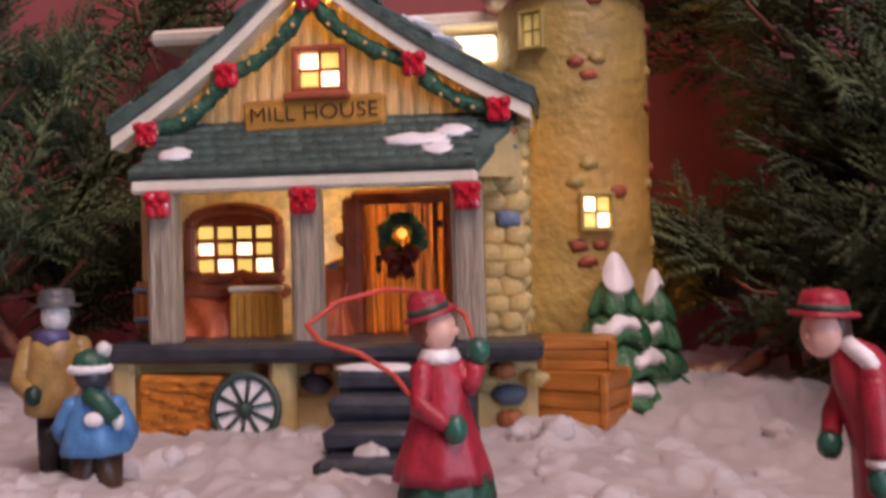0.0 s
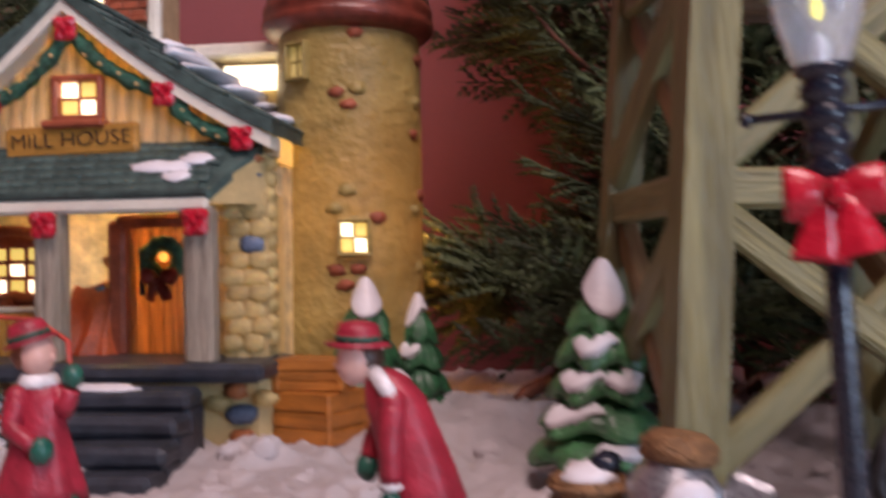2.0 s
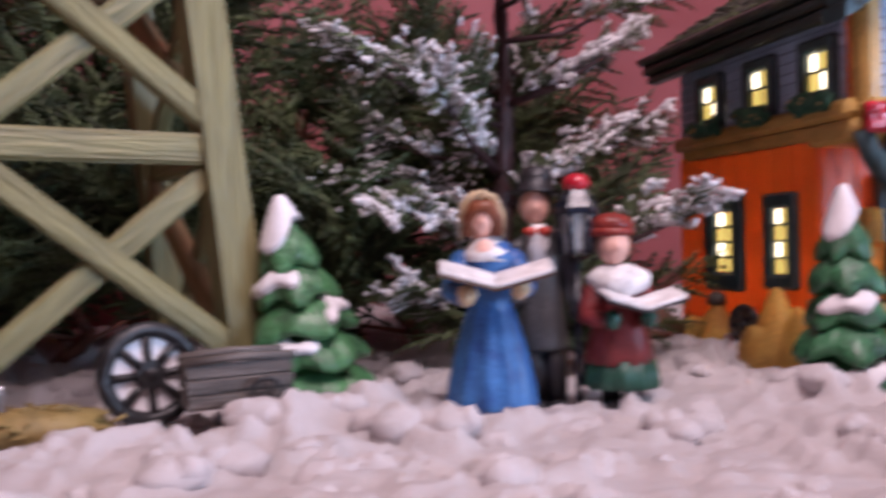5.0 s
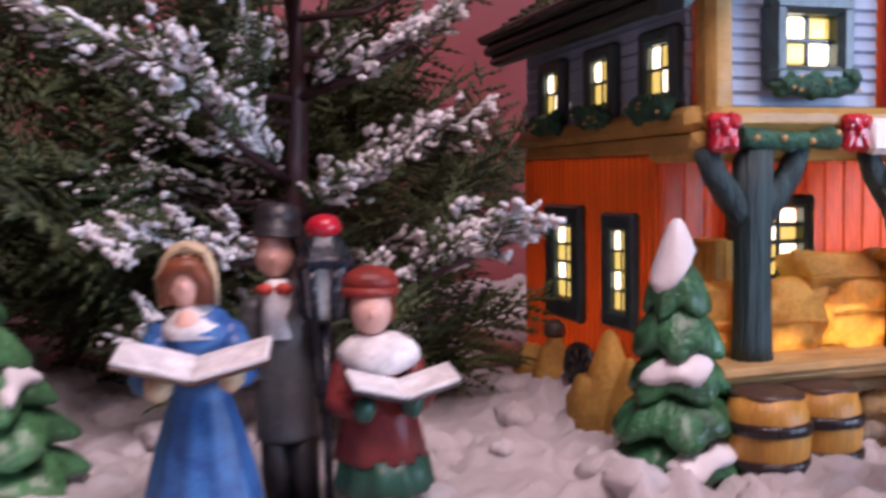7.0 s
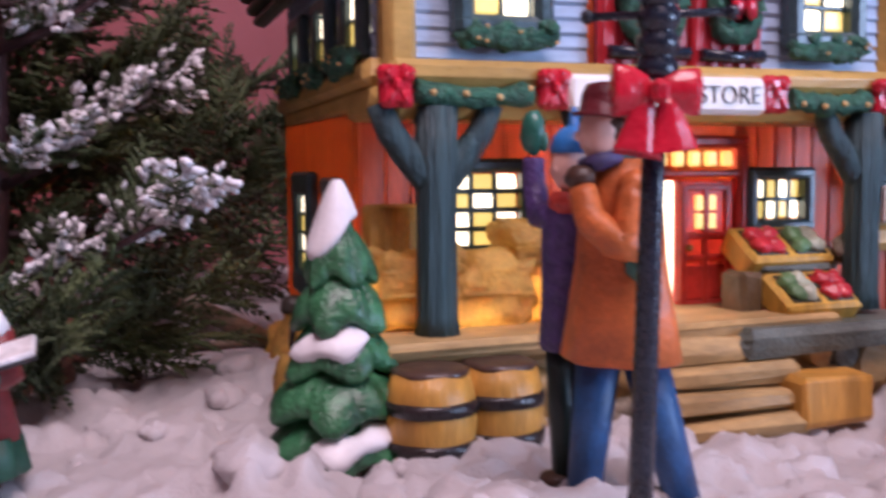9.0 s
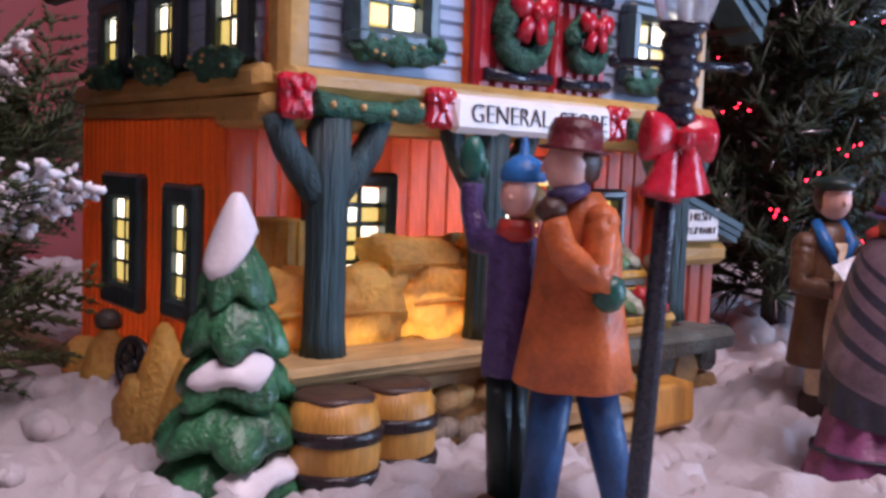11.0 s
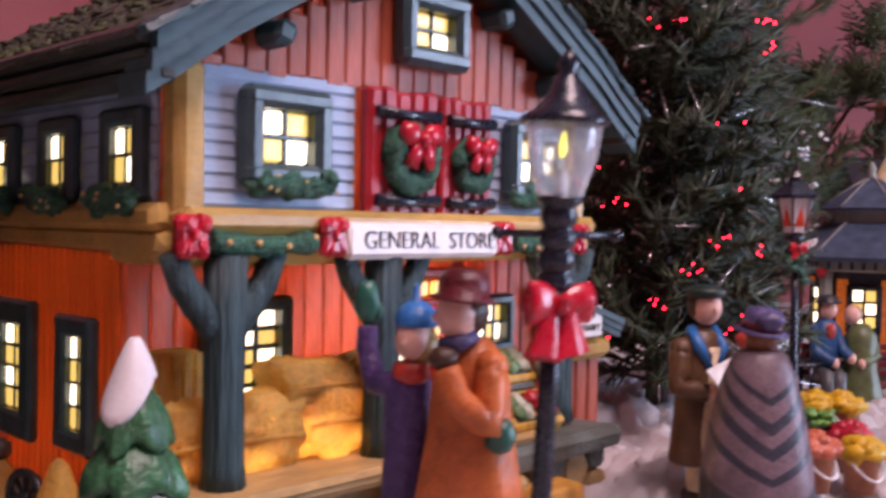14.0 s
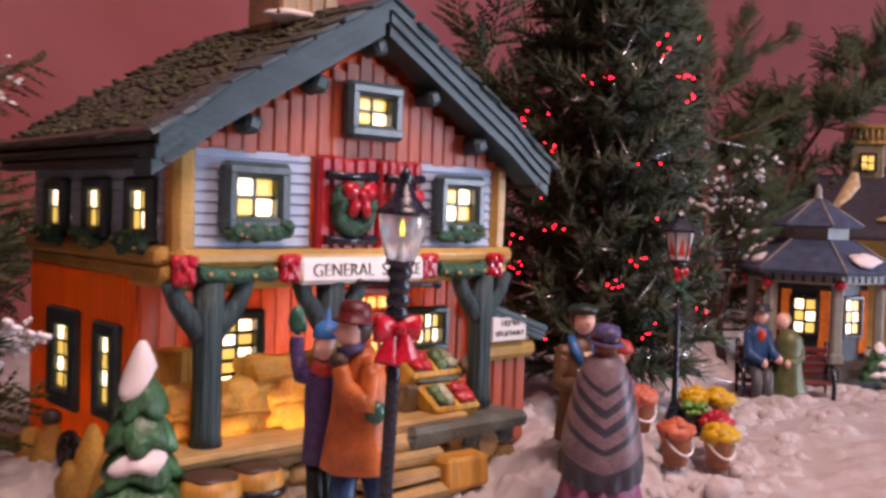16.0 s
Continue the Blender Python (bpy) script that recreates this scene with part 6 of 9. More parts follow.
# ---- painted little pines ----
def little_pine(m, h, r, tiers, label, seed, patches=(), cap=3.0, slim=1.0, green=None):
    """A moulded pine: drooping scalloped tiers, patches of snow on them (tier, angle, span) and a lopsided snow cap."""
    rs = random.Random(seed)
    t = thing("ceramic_pine", m, label, "model tree", "painted pines")
    prof = [(0.30, 0.10), (0.72, -0.03), (0.98, -0.04), (1.07, 0.01), (1.08, 0.09), (1.02, 0.24), (0.91, 0.40), (0.74, 0.54), (0.52, 0.68), (0.34, 0.84), (0.24, 1.0)]
    n = 72
    for k in range(tiers):
        z0, z1 = h * (0.02 + 0.80 * k / tiers), min(h * (0.02 + 0.80 * (k + 1.5) / tiers), h * 0.95)
        ro = r * (1 - 0.52 * (k / (tiers - 1)) ** 1.1) * rs.uniform(0.94, 1.07)
        ph, ph2 = rs.uniform(0, 6), rs.uniform(0, 6)

        def surf(an, a, b, out=0.0):
            low = max(0.0, 1 - b * 1.5)
            sc = 1 + low * (0.10 * math.cos(5 * an + ph) + 0.07 * math.cos(8 * an + ph2)) + (0.030 * math.cos(24 * an + 3 * math.sin(an * 3)) if out == 0 else 0)
            zz = z0 + (z1 - z0) * b - 0.11 * h / tiers * low * a * math.cos(5 * an + ph)
            q = ro * a * sc + out
            return (q * math.cos(an), q * math.sin(an) * slim, zz + out * 0.5)

        def at(b):
            for (a0, b0), (a1, b1) in zip(prof[3:], prof[4:]):
                if b <= b1:
                    return a0 + (a1 - a0) * max(0.0, (b - b0) / (b1 - b0))
            return prof[-1][0]

        g = Geo()
        g.add([surf(TAU * i / n, a, b) for a, b in prof for i in range(n)], [[j * n + i, j * n + (i + 1) % n, (j + 1) * n + (i + 1) % n, (j + 1) * n + i] for j in range(len(prof) - 1) for i in range(n)], True)
        tier = part("foliage_tier", g, green or PINE, t)
        for kk, mid, span in patches:
            if kk != k:
                continue
            g, nu, nv, vs = Geo(), 22, 9, []
            for i in range(nu + 1):
                u = 2 * i / nu - 1
                edge = math.sqrt(max(0.0, 1 - u * u))
                c = 0.40 + 0.10 * u + 0.04 * math.sin(u * 5 + seed)
                hb = (0.20 + 0.05 * math.sin(u * 7 + seed)) * edge
                for j in range(nv + 1):
                    v = 2 * j / nv - 1
                    fat = max(0.0, (1 - v ** 4) * (1 - u ** 6)) ** 0.5
                    b = c + hb * v
                    vs.append(surf(mid + u * span / 2, at(b), b, -0.0006 + 0.0024 * fat))
            w = nv + 1
            g.add(vs, [[i * w + j, (i + 1) * w + j, (i + 1) * w + j + 1, i * w + j + 1] for i in range(nu) for j in range(nv)], True)
            part("snow_patch", g, SNOWP, tier, "white painted snow patch")
    # the cap hangs down further on one side
    g, nu, nv, vs = Geo(), 30, 12, []
    for j in range(nv + 1):
        v = j / nv
        for i in range(nu):
            an = TAU * i / nu
            side = max(0.0, math.cos(an - cap)) ** 1.3
            drop = 0.13 + 0.15 * side + 0.012 * math.sin(an * 3 + seed)
            z = h * (1.0 - drop * v)
            f = 0.06 + 0.40 * (v * drop / 0.24) ** 0.75
            q = r * (f + 0.05 * side * v) * (1 if v < 0.97 else 0.80)
            vs.append((q * math.cos(an), q * math.sin(an) * slim, z))
    g.add(vs, [[(j + 1) * nu + i, (j + 1) * nu + (i + 1) % nu, j * nu + (i + 1) % nu, j * nu + i] for j in range(nv) for i in range(nu)], True)
    g.f.append((np.array([list(range(nu))]), True, 0))
    g.f.append((np.array([list(range(nu))[::-1]]) + nv * nu, True, 0))
    part("snow_cap", g, SNOWP, t, "white snow cap")
    return t


little_pine(Matrix.Translation((0.3858, 0.1135, 0.002)), 0.0630, 0.0148, 5, "snow capped dark green painted pine before the store", 5, ((2, 4.05, 2.0), (0, 4.55, 1.7)), 3.45)
little_pine(Matrix.Translation((0.2435, 0.1870, 0.003)) @ pose(0, 0, 0, 0, -9, 0), 0.0620, 0.0172, 5, "snow capped leaning green painted pine by the cart", 8, ((3, 3.7, 1.9), (2, 5.4, 1.0), (1, 3.8, 1.9)), 3.4, green=PINELIGHT)
little_pine(Matrix.Translation((0.1340, 0.2420, 0.006)) @ pose(0, 0, 0, 0, 2, 0), 0.0570, 0.0170, 5, "snow flecked green painted pine behind the basket", 12, ((3, 4.4, 1.4), (2, 5.2, 1.2), (1, 4.0, 1.4), (0, 5.0, 1.2), (2, 4.1, 1.2)), 4.7, green=PINELIGHT)
little_pine(Matrix.Translation((0.0650, 0.3265, 0.004)), 0.0545, 0.0165, 4, "snow capped painted pine at the silo", 14, ((2, 4.6, 1.7), (1, 5.6, 1.3), (0, 4.7, 1.8)), 4.9)
little_pine(Matrix.Translation((0.0835, 0.3480, 0.004)), 0.0480, 0.0120, 4, "dark painted pine at the silo with snow", 15, ((2, 3.8, 2.2),), 3.6)
little_pine(Matrix.Translation((0.8950, -0.0150, 0.003)), 0.0260, 0.0110, 3, "tiny snowy painted pine beside the gazebo", 17, ((1, 4.0, 1.6), (0, 3.5, 1.4)), 3.6)

# ---- crates at the silo ----
def crate(c, s, rz, label):
    t = thing("wooden_crate", Matrix.Translation(c) @ pose(0, 0, 0, 0, 0, rz), label, "crate", "crates at the silo")
    w, d, h = s
    g = Geo()
    g.box((0, 0, h / 2), (w * 0.95, d * 0.95, h * 0.96), 0.0008)
    part("crate_core", g, CRATE, t)
    k = 3
    for i in range(k):
        for y in (-d / 2, d / 2):
            b = Geo()
            b.box((0, y, h * (i + 0.5) / k), (w * 0.98, 0.0014, h / k * 0.9), 0.0004, jit=0.0002)
            part("slat", b, CRATE, t)
        for x in (-w / 2, w / 2):
            b = Geo()
            b.box((x, 0, h * (i + 0.5) / k), (0.0014, d * 0.98, h / k * 0.9), 0.0004, jit=0.0002)
            part("slat", b, CRATE, t)
    for x in (-w / 2, w / 2):
        for y in (-d / 2, d / 2):
            b = Geo()
            b.box((x, y, h / 2), (0.0026, 0.0026, h), 0.0005)
            part("corner_strip", b, CRATE, t)
    b = Geo()
    b.box((0, 0, h), (w * 1.05, d * 1.05, 0.0016), 0.0005, jit=0.0002)
    part("lid", b, CRATE, t)


crate((0.0490, 0.3085, 0.003), (0.0265, 0.0220, 0.0170), -30, "orange stained slatted crate standing cornerwise in the snow")
crate((0.0490, 0.3080, 0.0208), (0.0225, 0.0160, 0.0098), -12, "orange stained crate stacked on a larger one")

# ---- street lamps ----
P_SOCKET = paint("white_socket", (0.75, 0.75, 0.72))


def street_lamp(m, h, label, globe=True, arms=True, turn=0.0):
    """A black lamp with ribbed foot, fluted post, bow, collar, glass globe and cap. h: height of the globe's middle."""
    t = thing("street_lamp", m, label, "street lamp", "village lamps")
    g = Geo()
    g.lathe([(0.0042, 0), (0.0042, 0.0035), (0.0034, 0.0050), (0.0031, 0.0090), (0.0035, 0.0098), (0.0035, 0.0128), (0.0027, 0.0142), (0.0023, 0.018)], 18)
    part("foot", g, BLACK, t)
    g = Geo()
    n = 10
    zs = [0.012 + (h - 0.034 - 0.012) * k / 6 for k in range(7)]
    g.lathe([(0.00222 - 0.0003 * k / 6, z, 1.0) for k, z in enumerate(zs)], 24, folds=8, amp=0.05)
    part("post", g, BLACK, t)
    g = Geo()
    ring = []
    for k in range(4):
        b = h - 0.0262 + 0.0042 * k
        ring += [(0.0030, b), (0.0037, b + 0.0010), (0.0037, b + 0.0026), (0.0030, b + 0.0036)]
    g.lathe(ring + [(0.0044, h - 0.0090), (0.0045, h - 0.0080)], 14)
    part("collar", g, BLACK, t)
    if arms:
        g = Geo()
        g.tube([(-0.0120, 0.0, h - 0.0155), (0.0120, 0.0, h - 0.0150)], 0.0008, 6)
        g.ball((-0.0120, 0, h - 0.0155), 0.0013, 7, 5)
        g.ball((0.0120, 0, h - 0.0150), 0.0013, 7, 5)
        part("ladder_bar", g, BLACK, t)
    g = Geo()
    g.lathe([(0.0040, h - 0.009), (0.0050, h - 0.006), (0.0068, h), (0.0074, h + 0.005), (0.0070, h + 0.0062)], 24, caps=False)
    g.lathe([(0.0063, h + 0.0060), (0.0067, h + 0.005), (0.0061, h), (0.0044, h - 0.006), (0.0034, h - 0.0085)], 24, caps=False)
    ob = part("globe", g, LAMPGLASS, t, "clear glass globe")
    ob.visible_shadow = False
    g = Geo()
    g.lathe([(0.0004, h - 0.0005), (0.0008, h + 0.0008), (0.0008, h + 0.0020), (0.0005, h + 0.0034), (0.0002, h + 0.0046)], 12)
    part("bulb", g, material("lamp_filament", (0.8, 0.75, 0.2), 0.3, 0, 100, 0, 100, glow=(0.95, 0.85, 0.08), glow_power=2.2), t)
    g = Geo()
    g.lathe([(0.0013, h - 0.0085), (0.0013, h - 0.0045), (0.0008, h - 0.0032), (0.0006, h - 0.0028)], 10)
    part("lamp_socket", g, P_SOCKET, t)
    g = Geo()
    g.lathe([(0.0086, h + 0.0058), (0.0088, h + 0.0068), (0.0060, h + 0.0085), (0.0040, h + 0.0110), (0.0022, h + 0.0150), (0.0016, h + 0.0160), (0.0022, h + 0.0172), (0.0012, h + 0.0190), (0.0003, h + 0.0205)], 20)
    part("cap", g, BLACK, t)
    bow(t, (0, -0.0030, h - 0.0282), 0.0158, m=pose(0, 0, 0, 0, 0, turn))
    return t


street_lamp(Matrix.Translation((0.1465, 0.1030, -0.002)) @ pose(0, 0, 0, 0, -3.2, 0) @ pose(0, 0, 0, 0, 0, -14) @ Matrix.Scale(0.83, 4), 0.1146, "black street lamp with a red bow standing in the snow")
street_lamp(Matrix.Translation((0.3893, 0.0255, 0.003)) @ pose(0, 0, 0, 2.7, -0.4, 0) @ pose(0, 0, 0, 0, 0, -48) @ Matrix.Scale(0.83, 4), 0.1178, "black street lamp with a red bow before the couple", arms=True, turn=20.0)

# lantern lamp by the flowers
l3 = thing("lantern_post", Matrix.Translation((0.5970, 0.0210, 0.006)) @ pose(0, 0, 0, -2, 0, -58), "black lantern post with white panes and a holly bow", "street lamp", "village lamps")
g = Geo()
g.lathe([(0.0058, 0), (0.0055, 0.006), (0.0044, 0.014), (0.0030, 0.0185), (0.0016, 0.022), (0.0012, 0.045), (0.0011, 0.081)], 14)
g.lathe([(0.0026, 0.0800), (0.0032, 0.0815), (0.0018, 0.0835)], 12)
part("post", g, BLACK, l3)
g = Geo()
g.lathe([(0.0040, 0.0832), (0.0042, 0.0842), (0.0062, 0.0945), (0.0060, 0.0955)], 6, smooth=False)
part("panes", g, SNOWP, l3, "white lantern panes")
for k in range(6):
    a = TAU * (k + 0.5) / 6
    g = Geo(Matrix.Rotation(a, 4, "Z"))
    g.add([(0.0041, -0.0017, 0.0852), (0.0041, 0.0017, 0.0852), (0.0051, 0.0002, 0.0925)], [[0, 1, 2]])
    part("flame_mark", g, paint("flame_red", (0.62, 0.06, 0.02)), l3)
for k in range(6):
    a = TAU * k / 6
    g = Geo()
    g.tube([(0.0042 * math.cos(a), 0.0042 * math.sin(a), 0.0835), (0.0063 * math.cos(a), 0.0063 * math.sin(a), 0.0950)], 0.0004, 5)
    part("glazing_bar", g, BLACK, l3)
g = Geo()
g.lathe([(0.0088, 0.0948), (0.0086, 0.0960), (0.0050, 0.0992), (0.0024, 0.1010), (0.0022, 0.1025), (0.0012, 0.1045), (0.0004, 0.1080)], 6, smooth=False)
part("cap", g, BLACK, l3)
bow(l3, (0.0005, -0.0020, 0.0780), 0.0064)
for k in range(18):
    g = Geo()
    g.ball((rnd.uniform(-0.003, 0.003), rnd.uniform(-0.003, 0.001), rnd.uniform(0.066, 0.078)), (0.0014, 0.0010, 0.0014), 7, 5, rough=0.6)
    part("holly_leaf", g, GARLAND, l3)
# ---- cut cedar boughs and trees ----
def spikes(bases, tips, width, seed=0):
    """Thin three sided spikes from bases to tips: vertices and faces."""
    a, b = np.asarray(bases, float), np.asarray(tips, float)
    d = b - a
    ln = np.linalg.norm(d, axis=1, keepdims=True) + 1e-9
    d = d / ln
    ref = np.where(np.abs(d[:, 2:3]) < 0.9, np.array([[0, 0, 1.0]]), np.array([[1.0, 0, 0]]))
    u = np.cross(d, ref)
    u /= np.linalg.norm(u, axis=1, keepdims=True) + 1e-9
    w = np.cross(d, u)
    wd = np.asarray(width, float).reshape(-1, 1) if hasattr(width, "__len__") else width
    n = len(a)
    v = np.empty((n, 4, 3))
    for k in range(3):
        an = TAU * k / 3
        v[:, k] = a + (u * math.cos(an) + w * math.sin(an)) * wd * 1.15
    v[:, 3] = b
    base = np.arange(n)[:, None] * 4
    return v.reshape(-1, 3), np.concatenate([base + np.array([k, (k + 1) % 3, 3]) for k in range(3)])


def add_spikes(g, bases, tips, width, slot=0):
    v, t = spikes(bases, tips, width)
    g.add(v, t, True, slot)


def make_spray(seed, length=0.085, dens=18):
    """One flat feathery spray along +x: bases, tips and widths of its leaflets."""
    r = random.Random(seed)
    ba, ti, wi = [], [], []
    bend = r.uniform(-0.25, 0.35)
    stem = lambda t: np.array([length * t, 0.012 * math.sin(t * 2.2 + seed) * t, bend * length * t * t * 0.6])
    for k in range(8):
        ba.append(stem(k / 8)), ti.append(stem((k + 1.3) / 8)), wi.append(0.0011 * (1 - 0.5 * k / 8))
    for k in range(dens):
        t = 0.10 + 0.88 * k / dens
        side = 1 if k % 2 else -1
        l1 = length * (0.42 * (1 - t) ** 0.7 + 0.10) * r.uniform(0.75, 1.15)
        an = radians(r.uniform(32, 52)) * side
        p0 = stem(t)
        d = np.array([math.cos(an), math.sin(an), r.uniform(-0.25, 0.25)])
        droop = np.array([0, 0, -0.25 * l1 * r.uniform(0.0, 1.0)])
        m = max(3, int(l1 / 0.0042))
        prev = p0
        for j in range(m):
            s = (j + 1) / m
            p = p0 + d * l1 * s + droop * s * s
            ba.append(prev), ti.append(p + (p - prev) * 0.35), wi.append(0.00120 * (1 - 0.45 * s))
            if j >= 1:
                for sd in (-1, 1):
                    an2 = an + radians(38) * sd * r.uniform(0.8, 1.2)
                    l2 = l1 * 0.30 * (1.1 - s) * r.uniform(0.7, 1.2) + 0.0022
                    ba.append(prev), ti.append(prev + np.array([math.cos(an2) * l2, math.sin(an2) * l2, r.uniform(-0.3, 0.3) * l2])), wi.append(0.00115)
            prev = p
    return np.array(ba), np.array(ti), np.array(wi)


SPRAYS = [make_spray(s, 0.075 + 0.006 * (s % 4), 16 + s % 4) for s in range(7)]


def place_sprays(g, mats, slot=0, r=rnd, fat=1.0):
    for m in mats:
        ba, ti, wi = SPRAYS[r.randrange(len(SPRAYS))]
        w = np.array(m)
        add_spikes(g, ba @ w[:3, :3].T + w[:3, 3], ti @ w[:3, :3].T + w[:3, 3], wi * fat * m.to_scale().x, slot)


def aim(p, d, twist, s):
    """A frame at p whose x axis runs along d, turned by twist, scaled by s."""
    q = Vector(d).to_track_quat("X", "Z").to_matrix().to_4x4()
    return Matrix.Translation(p) @ q @ Matrix.Rotation(twist, 4, "X") @ Matrix.Scale(s, 4)


def flock(g, mats, per, r, size=0.0016, slot=0):
    """Clumps of white flocking along sprays, bunched about a few twigs of each."""
    for m in mats:
        ba, ti, wi = SPRAYS[0]
        spots = [r.randrange(8, len(ti)) for _ in range(max(2, per // 4))]
        for k in range(per):
            i = min(len(ti) - 1, max(8, spots[k % len(spots)] + int(r.gauss(0, 3))))
            p = m @ Vector(ba[i]).lerp(Vector(ti[i]), r.random())
            d = (m.to_3x3() @ Vector(ti[i] - ba[i])).normalized()
            s = size * r.choice([0.5, 0.7, 1.0, 1.0, 1.4])
            q = d.to_track_quat("X", "Z").to_matrix().to_4x4()
            g.ball((p.x, p.y, p.z + s * 0.35), (s * r.uniform(1.0, 1.9), s * r.uniform(0.7, 1.1), s * 0.8), 5, 4, rough=0.8, slot=slot, freq=2.5, m=q)


def cedar(name, base, h, limbs, label, seed, spread=0.11, lean=(0, 0), low=0.1, stem_mat=TWIG, per=5, snow=0, scale=1.0, stem_r=0.0035, leaf=NEEDLE, up=0.55, face=None, fl=0.0016, wobble=0.006, extra=()):
    """A cut bough set upright: stem, side limbs with sprays, and flocking where there is any."""
    r = random.Random(seed)
    t = thing(name, Matrix.Translation(base), label, "tree", "evergreen boughs")
    top = Vector((lean[0], lean[1], h))
    line = [Vector((top.x * k / 8 + wobble * math.sin(k * 1.3 + seed), top.y * k / 8 + wobble * math.cos(k * 1.7 + seed), h * k / 8)) for k in range(9)]
    g = Geo()
    g.tube(line, [stem_r * (1.1 - 0.8 * k / 8) for k in range(9)], 8, wob=0.08)
    leafy, ms = Geo(), []
    for k in range(limbs):
        f = low + (0.97 - low) * (k + r.random()) / limbs
        i = min(int(f * 8), 7)
        p = line[i].lerp(line[i + 1], f * 8 - i)
        an = r.uniform(0, TAU) if face is None else face + r.gauss(0, 1.0)
        ln = spread * (1.15 - 0.75 * f) * r.uniform(0.6, 1.2)
        d = Vector((math.cos(an), math.sin(an), up * r.uniform(0.3, 1.5))).normalized()
        e = p + d * ln
        lg = Geo()
        lg.tube([p, p + d * ln * 0.5 + Vector((0, 0, -0.004)), e], [0.0013, 0.0010, 0.0006], 5)
        part("limb", lg, stem_mat, t)
        for j in range(per):
            s = 0.15 + 0.85 * (j + r.random() * 0.6) / per
            q = p + d * ln * s
            dd = (d + Vector((r.uniform(-0.8, 0.8), r.uniform(-0.8, 0.8), r.uniform(-0.35, 0.6)))).normalized()
            ms.append(aim(q, dd, r.uniform(-1.2, 1.2), scale * r.uniform(0.55, 1.0)))
        ms.append(aim(e - d * 0.01, d, r.uniform(-1, 1), scale * r.uniform(0.6, 1.0)))
    for p, e in extra:
        p, e = Vector(p) - Vector(base), Vector(e) - Vector(base)
        d = (e - p).normalized()
        lg = Geo()
        lg.tube([p, (p + e) / 2 + Vector((0, 0, -0.003)), e], [0.0018, 0.0013, 0.0007], 6)
        part("limb", lg, stem_mat, t)
        for j in range(13):
            q = p.lerp(e, 0.12 + 0.88 * j / 12)
            dd = (d + Vector((r.uniform(-0.7, 0.7), r.uniform(-0.7, 0.7), r.uniform(-0.3, 0.6)))).normalized()
            ms.append(aim(q, dd, r.uniform(-1.2, 1.2), scale * r.uniform(0.35, 0.6)))
    part("stem", g, stem_mat, t)
    place_sprays(leafy, ms, 0, r)
    part("crown", leafy, leaf, t, "feathery dark green sprays")
    if snow:
        s = Geo()
        flock(s, ms, snow, r, fl)
        part("flocking", s, SNOWP, t, "white flocking clumps")
    return t


# behind the mill
cedar("cedar_bough", (-0.235, 0.470, 0.0), 0.17, 18, "feathery green cedar bough at the wall near the mill", 31, 0.115, (-0.01, 0.0), per=4)
cedar("cedar_bough", (-0.175, 0.420, 0.0), 0.10, 9, "low feathery cedar bough beside the mill", 32, 0.08, (-0.04, 0.0), per=4)
cedar("cedar_bough", (-0.135, 0.520, 0.07), 0.13, 6, "cedar bough rising behind the mill roof", 33, 0.09, (-0.02, 0.0), per=3)
cedar("cedar_bough", (0.168, 0.450, 0.0), 0.34, 25, "tall dark cedar bough with a reddish stem beside the silo", 34, 0.098, (0.016, 0.0), stem_r=0.003, low=0.42, per=4)
cedar("cedar_bough", (0.212, 0.455, 0.0), 0.24, 15, "dark feathery cedar bough at the wall behind the windmill", 61, 0.072, (0.008, 0.0), per=5, low=0.10)
cedar("cedar_bough", (0.240, 0.430, 0.0), 0.16, 15, "dark cedar bough behind the windmill", 35, 0.10, (0.02, 0.0), per=5)
cedar("cedar_bough", (0.130, 0.400, 0.0), 0.05, 9, "low dark cedar sprays beside the silo", 36, 0.065, (0.02, -0.01), up=0.4, per=4)
cedar("cedar_bough", (0.195, 0.350, 0.0), 0.06, 13, "low dark cedar sprays behind the windmill", 37, 0.07, (0.01, 0.0), up=0.35, per=4)
cedar("cedar_bough", (0.285, 0.350, 0.0), 0.11, 12, "bushy cedar bough beside the windmill", 38, 0.095, (0.02, 0.0), per=4)
cedar("cedar_bough", (0.340, 0.320, 0.0), 0.07, 11, "bushy cedar bough behind the carol singers", 39, 0.08, (0.0, 0.0), per=4, up=0.35)
cedar("cedar_bough", (0.372, 0.310, 0.0), 0.13, 15, "dark cedar bough beside the store", 40, 0.055, (-0.01, 0.0), per=4, scale=0.8)
cedar("cedar_bough", (0.345, 0.218, 0.0), 0.026, 6, "low green cedar sprays on the snow", 41, 0.045, (0.0, -0.01), up=0.12, low=0.3, scale=0.6)
cedar("cedar_bough", (0.478, 0.420, 0.0), 0.110, 14, "dark cedar bough at the wall behind the store", 43, 0.055, (-0.01, 0.0), per=4)
# flocked tree behind the carol singers
cedar("flocked_tree", (0.334, 0.226, 0.0), 0.27, 22, "snow flocked evergreen with a dark plum stem", 42, 0.068, (0.004, 0.0), stem_mat=DARKTWIG, per=3, snow=74, scale=0.52, stem_r=0.0042, low=0.16, fl=0.00090, up=0.22, wobble=0.0012, extra=(((0.337, 0.222, 0.036), (0.369, 0.160, 0.058)), ((0.334, 0.226, 0.050), (0.285, 0.205, 0.060)), ((0.334, 0.226, 0.062), (0.372, 0.200, 0.088)), ((0.334, 0.226, 0.075), (0.295, 0.200, 0.100)), ((0.334, 0.226, 0.100), (0.365, 0.190, 0.120)), ((0.334, 0.226, 0.028), (0.290, 0.215, 0.030))))
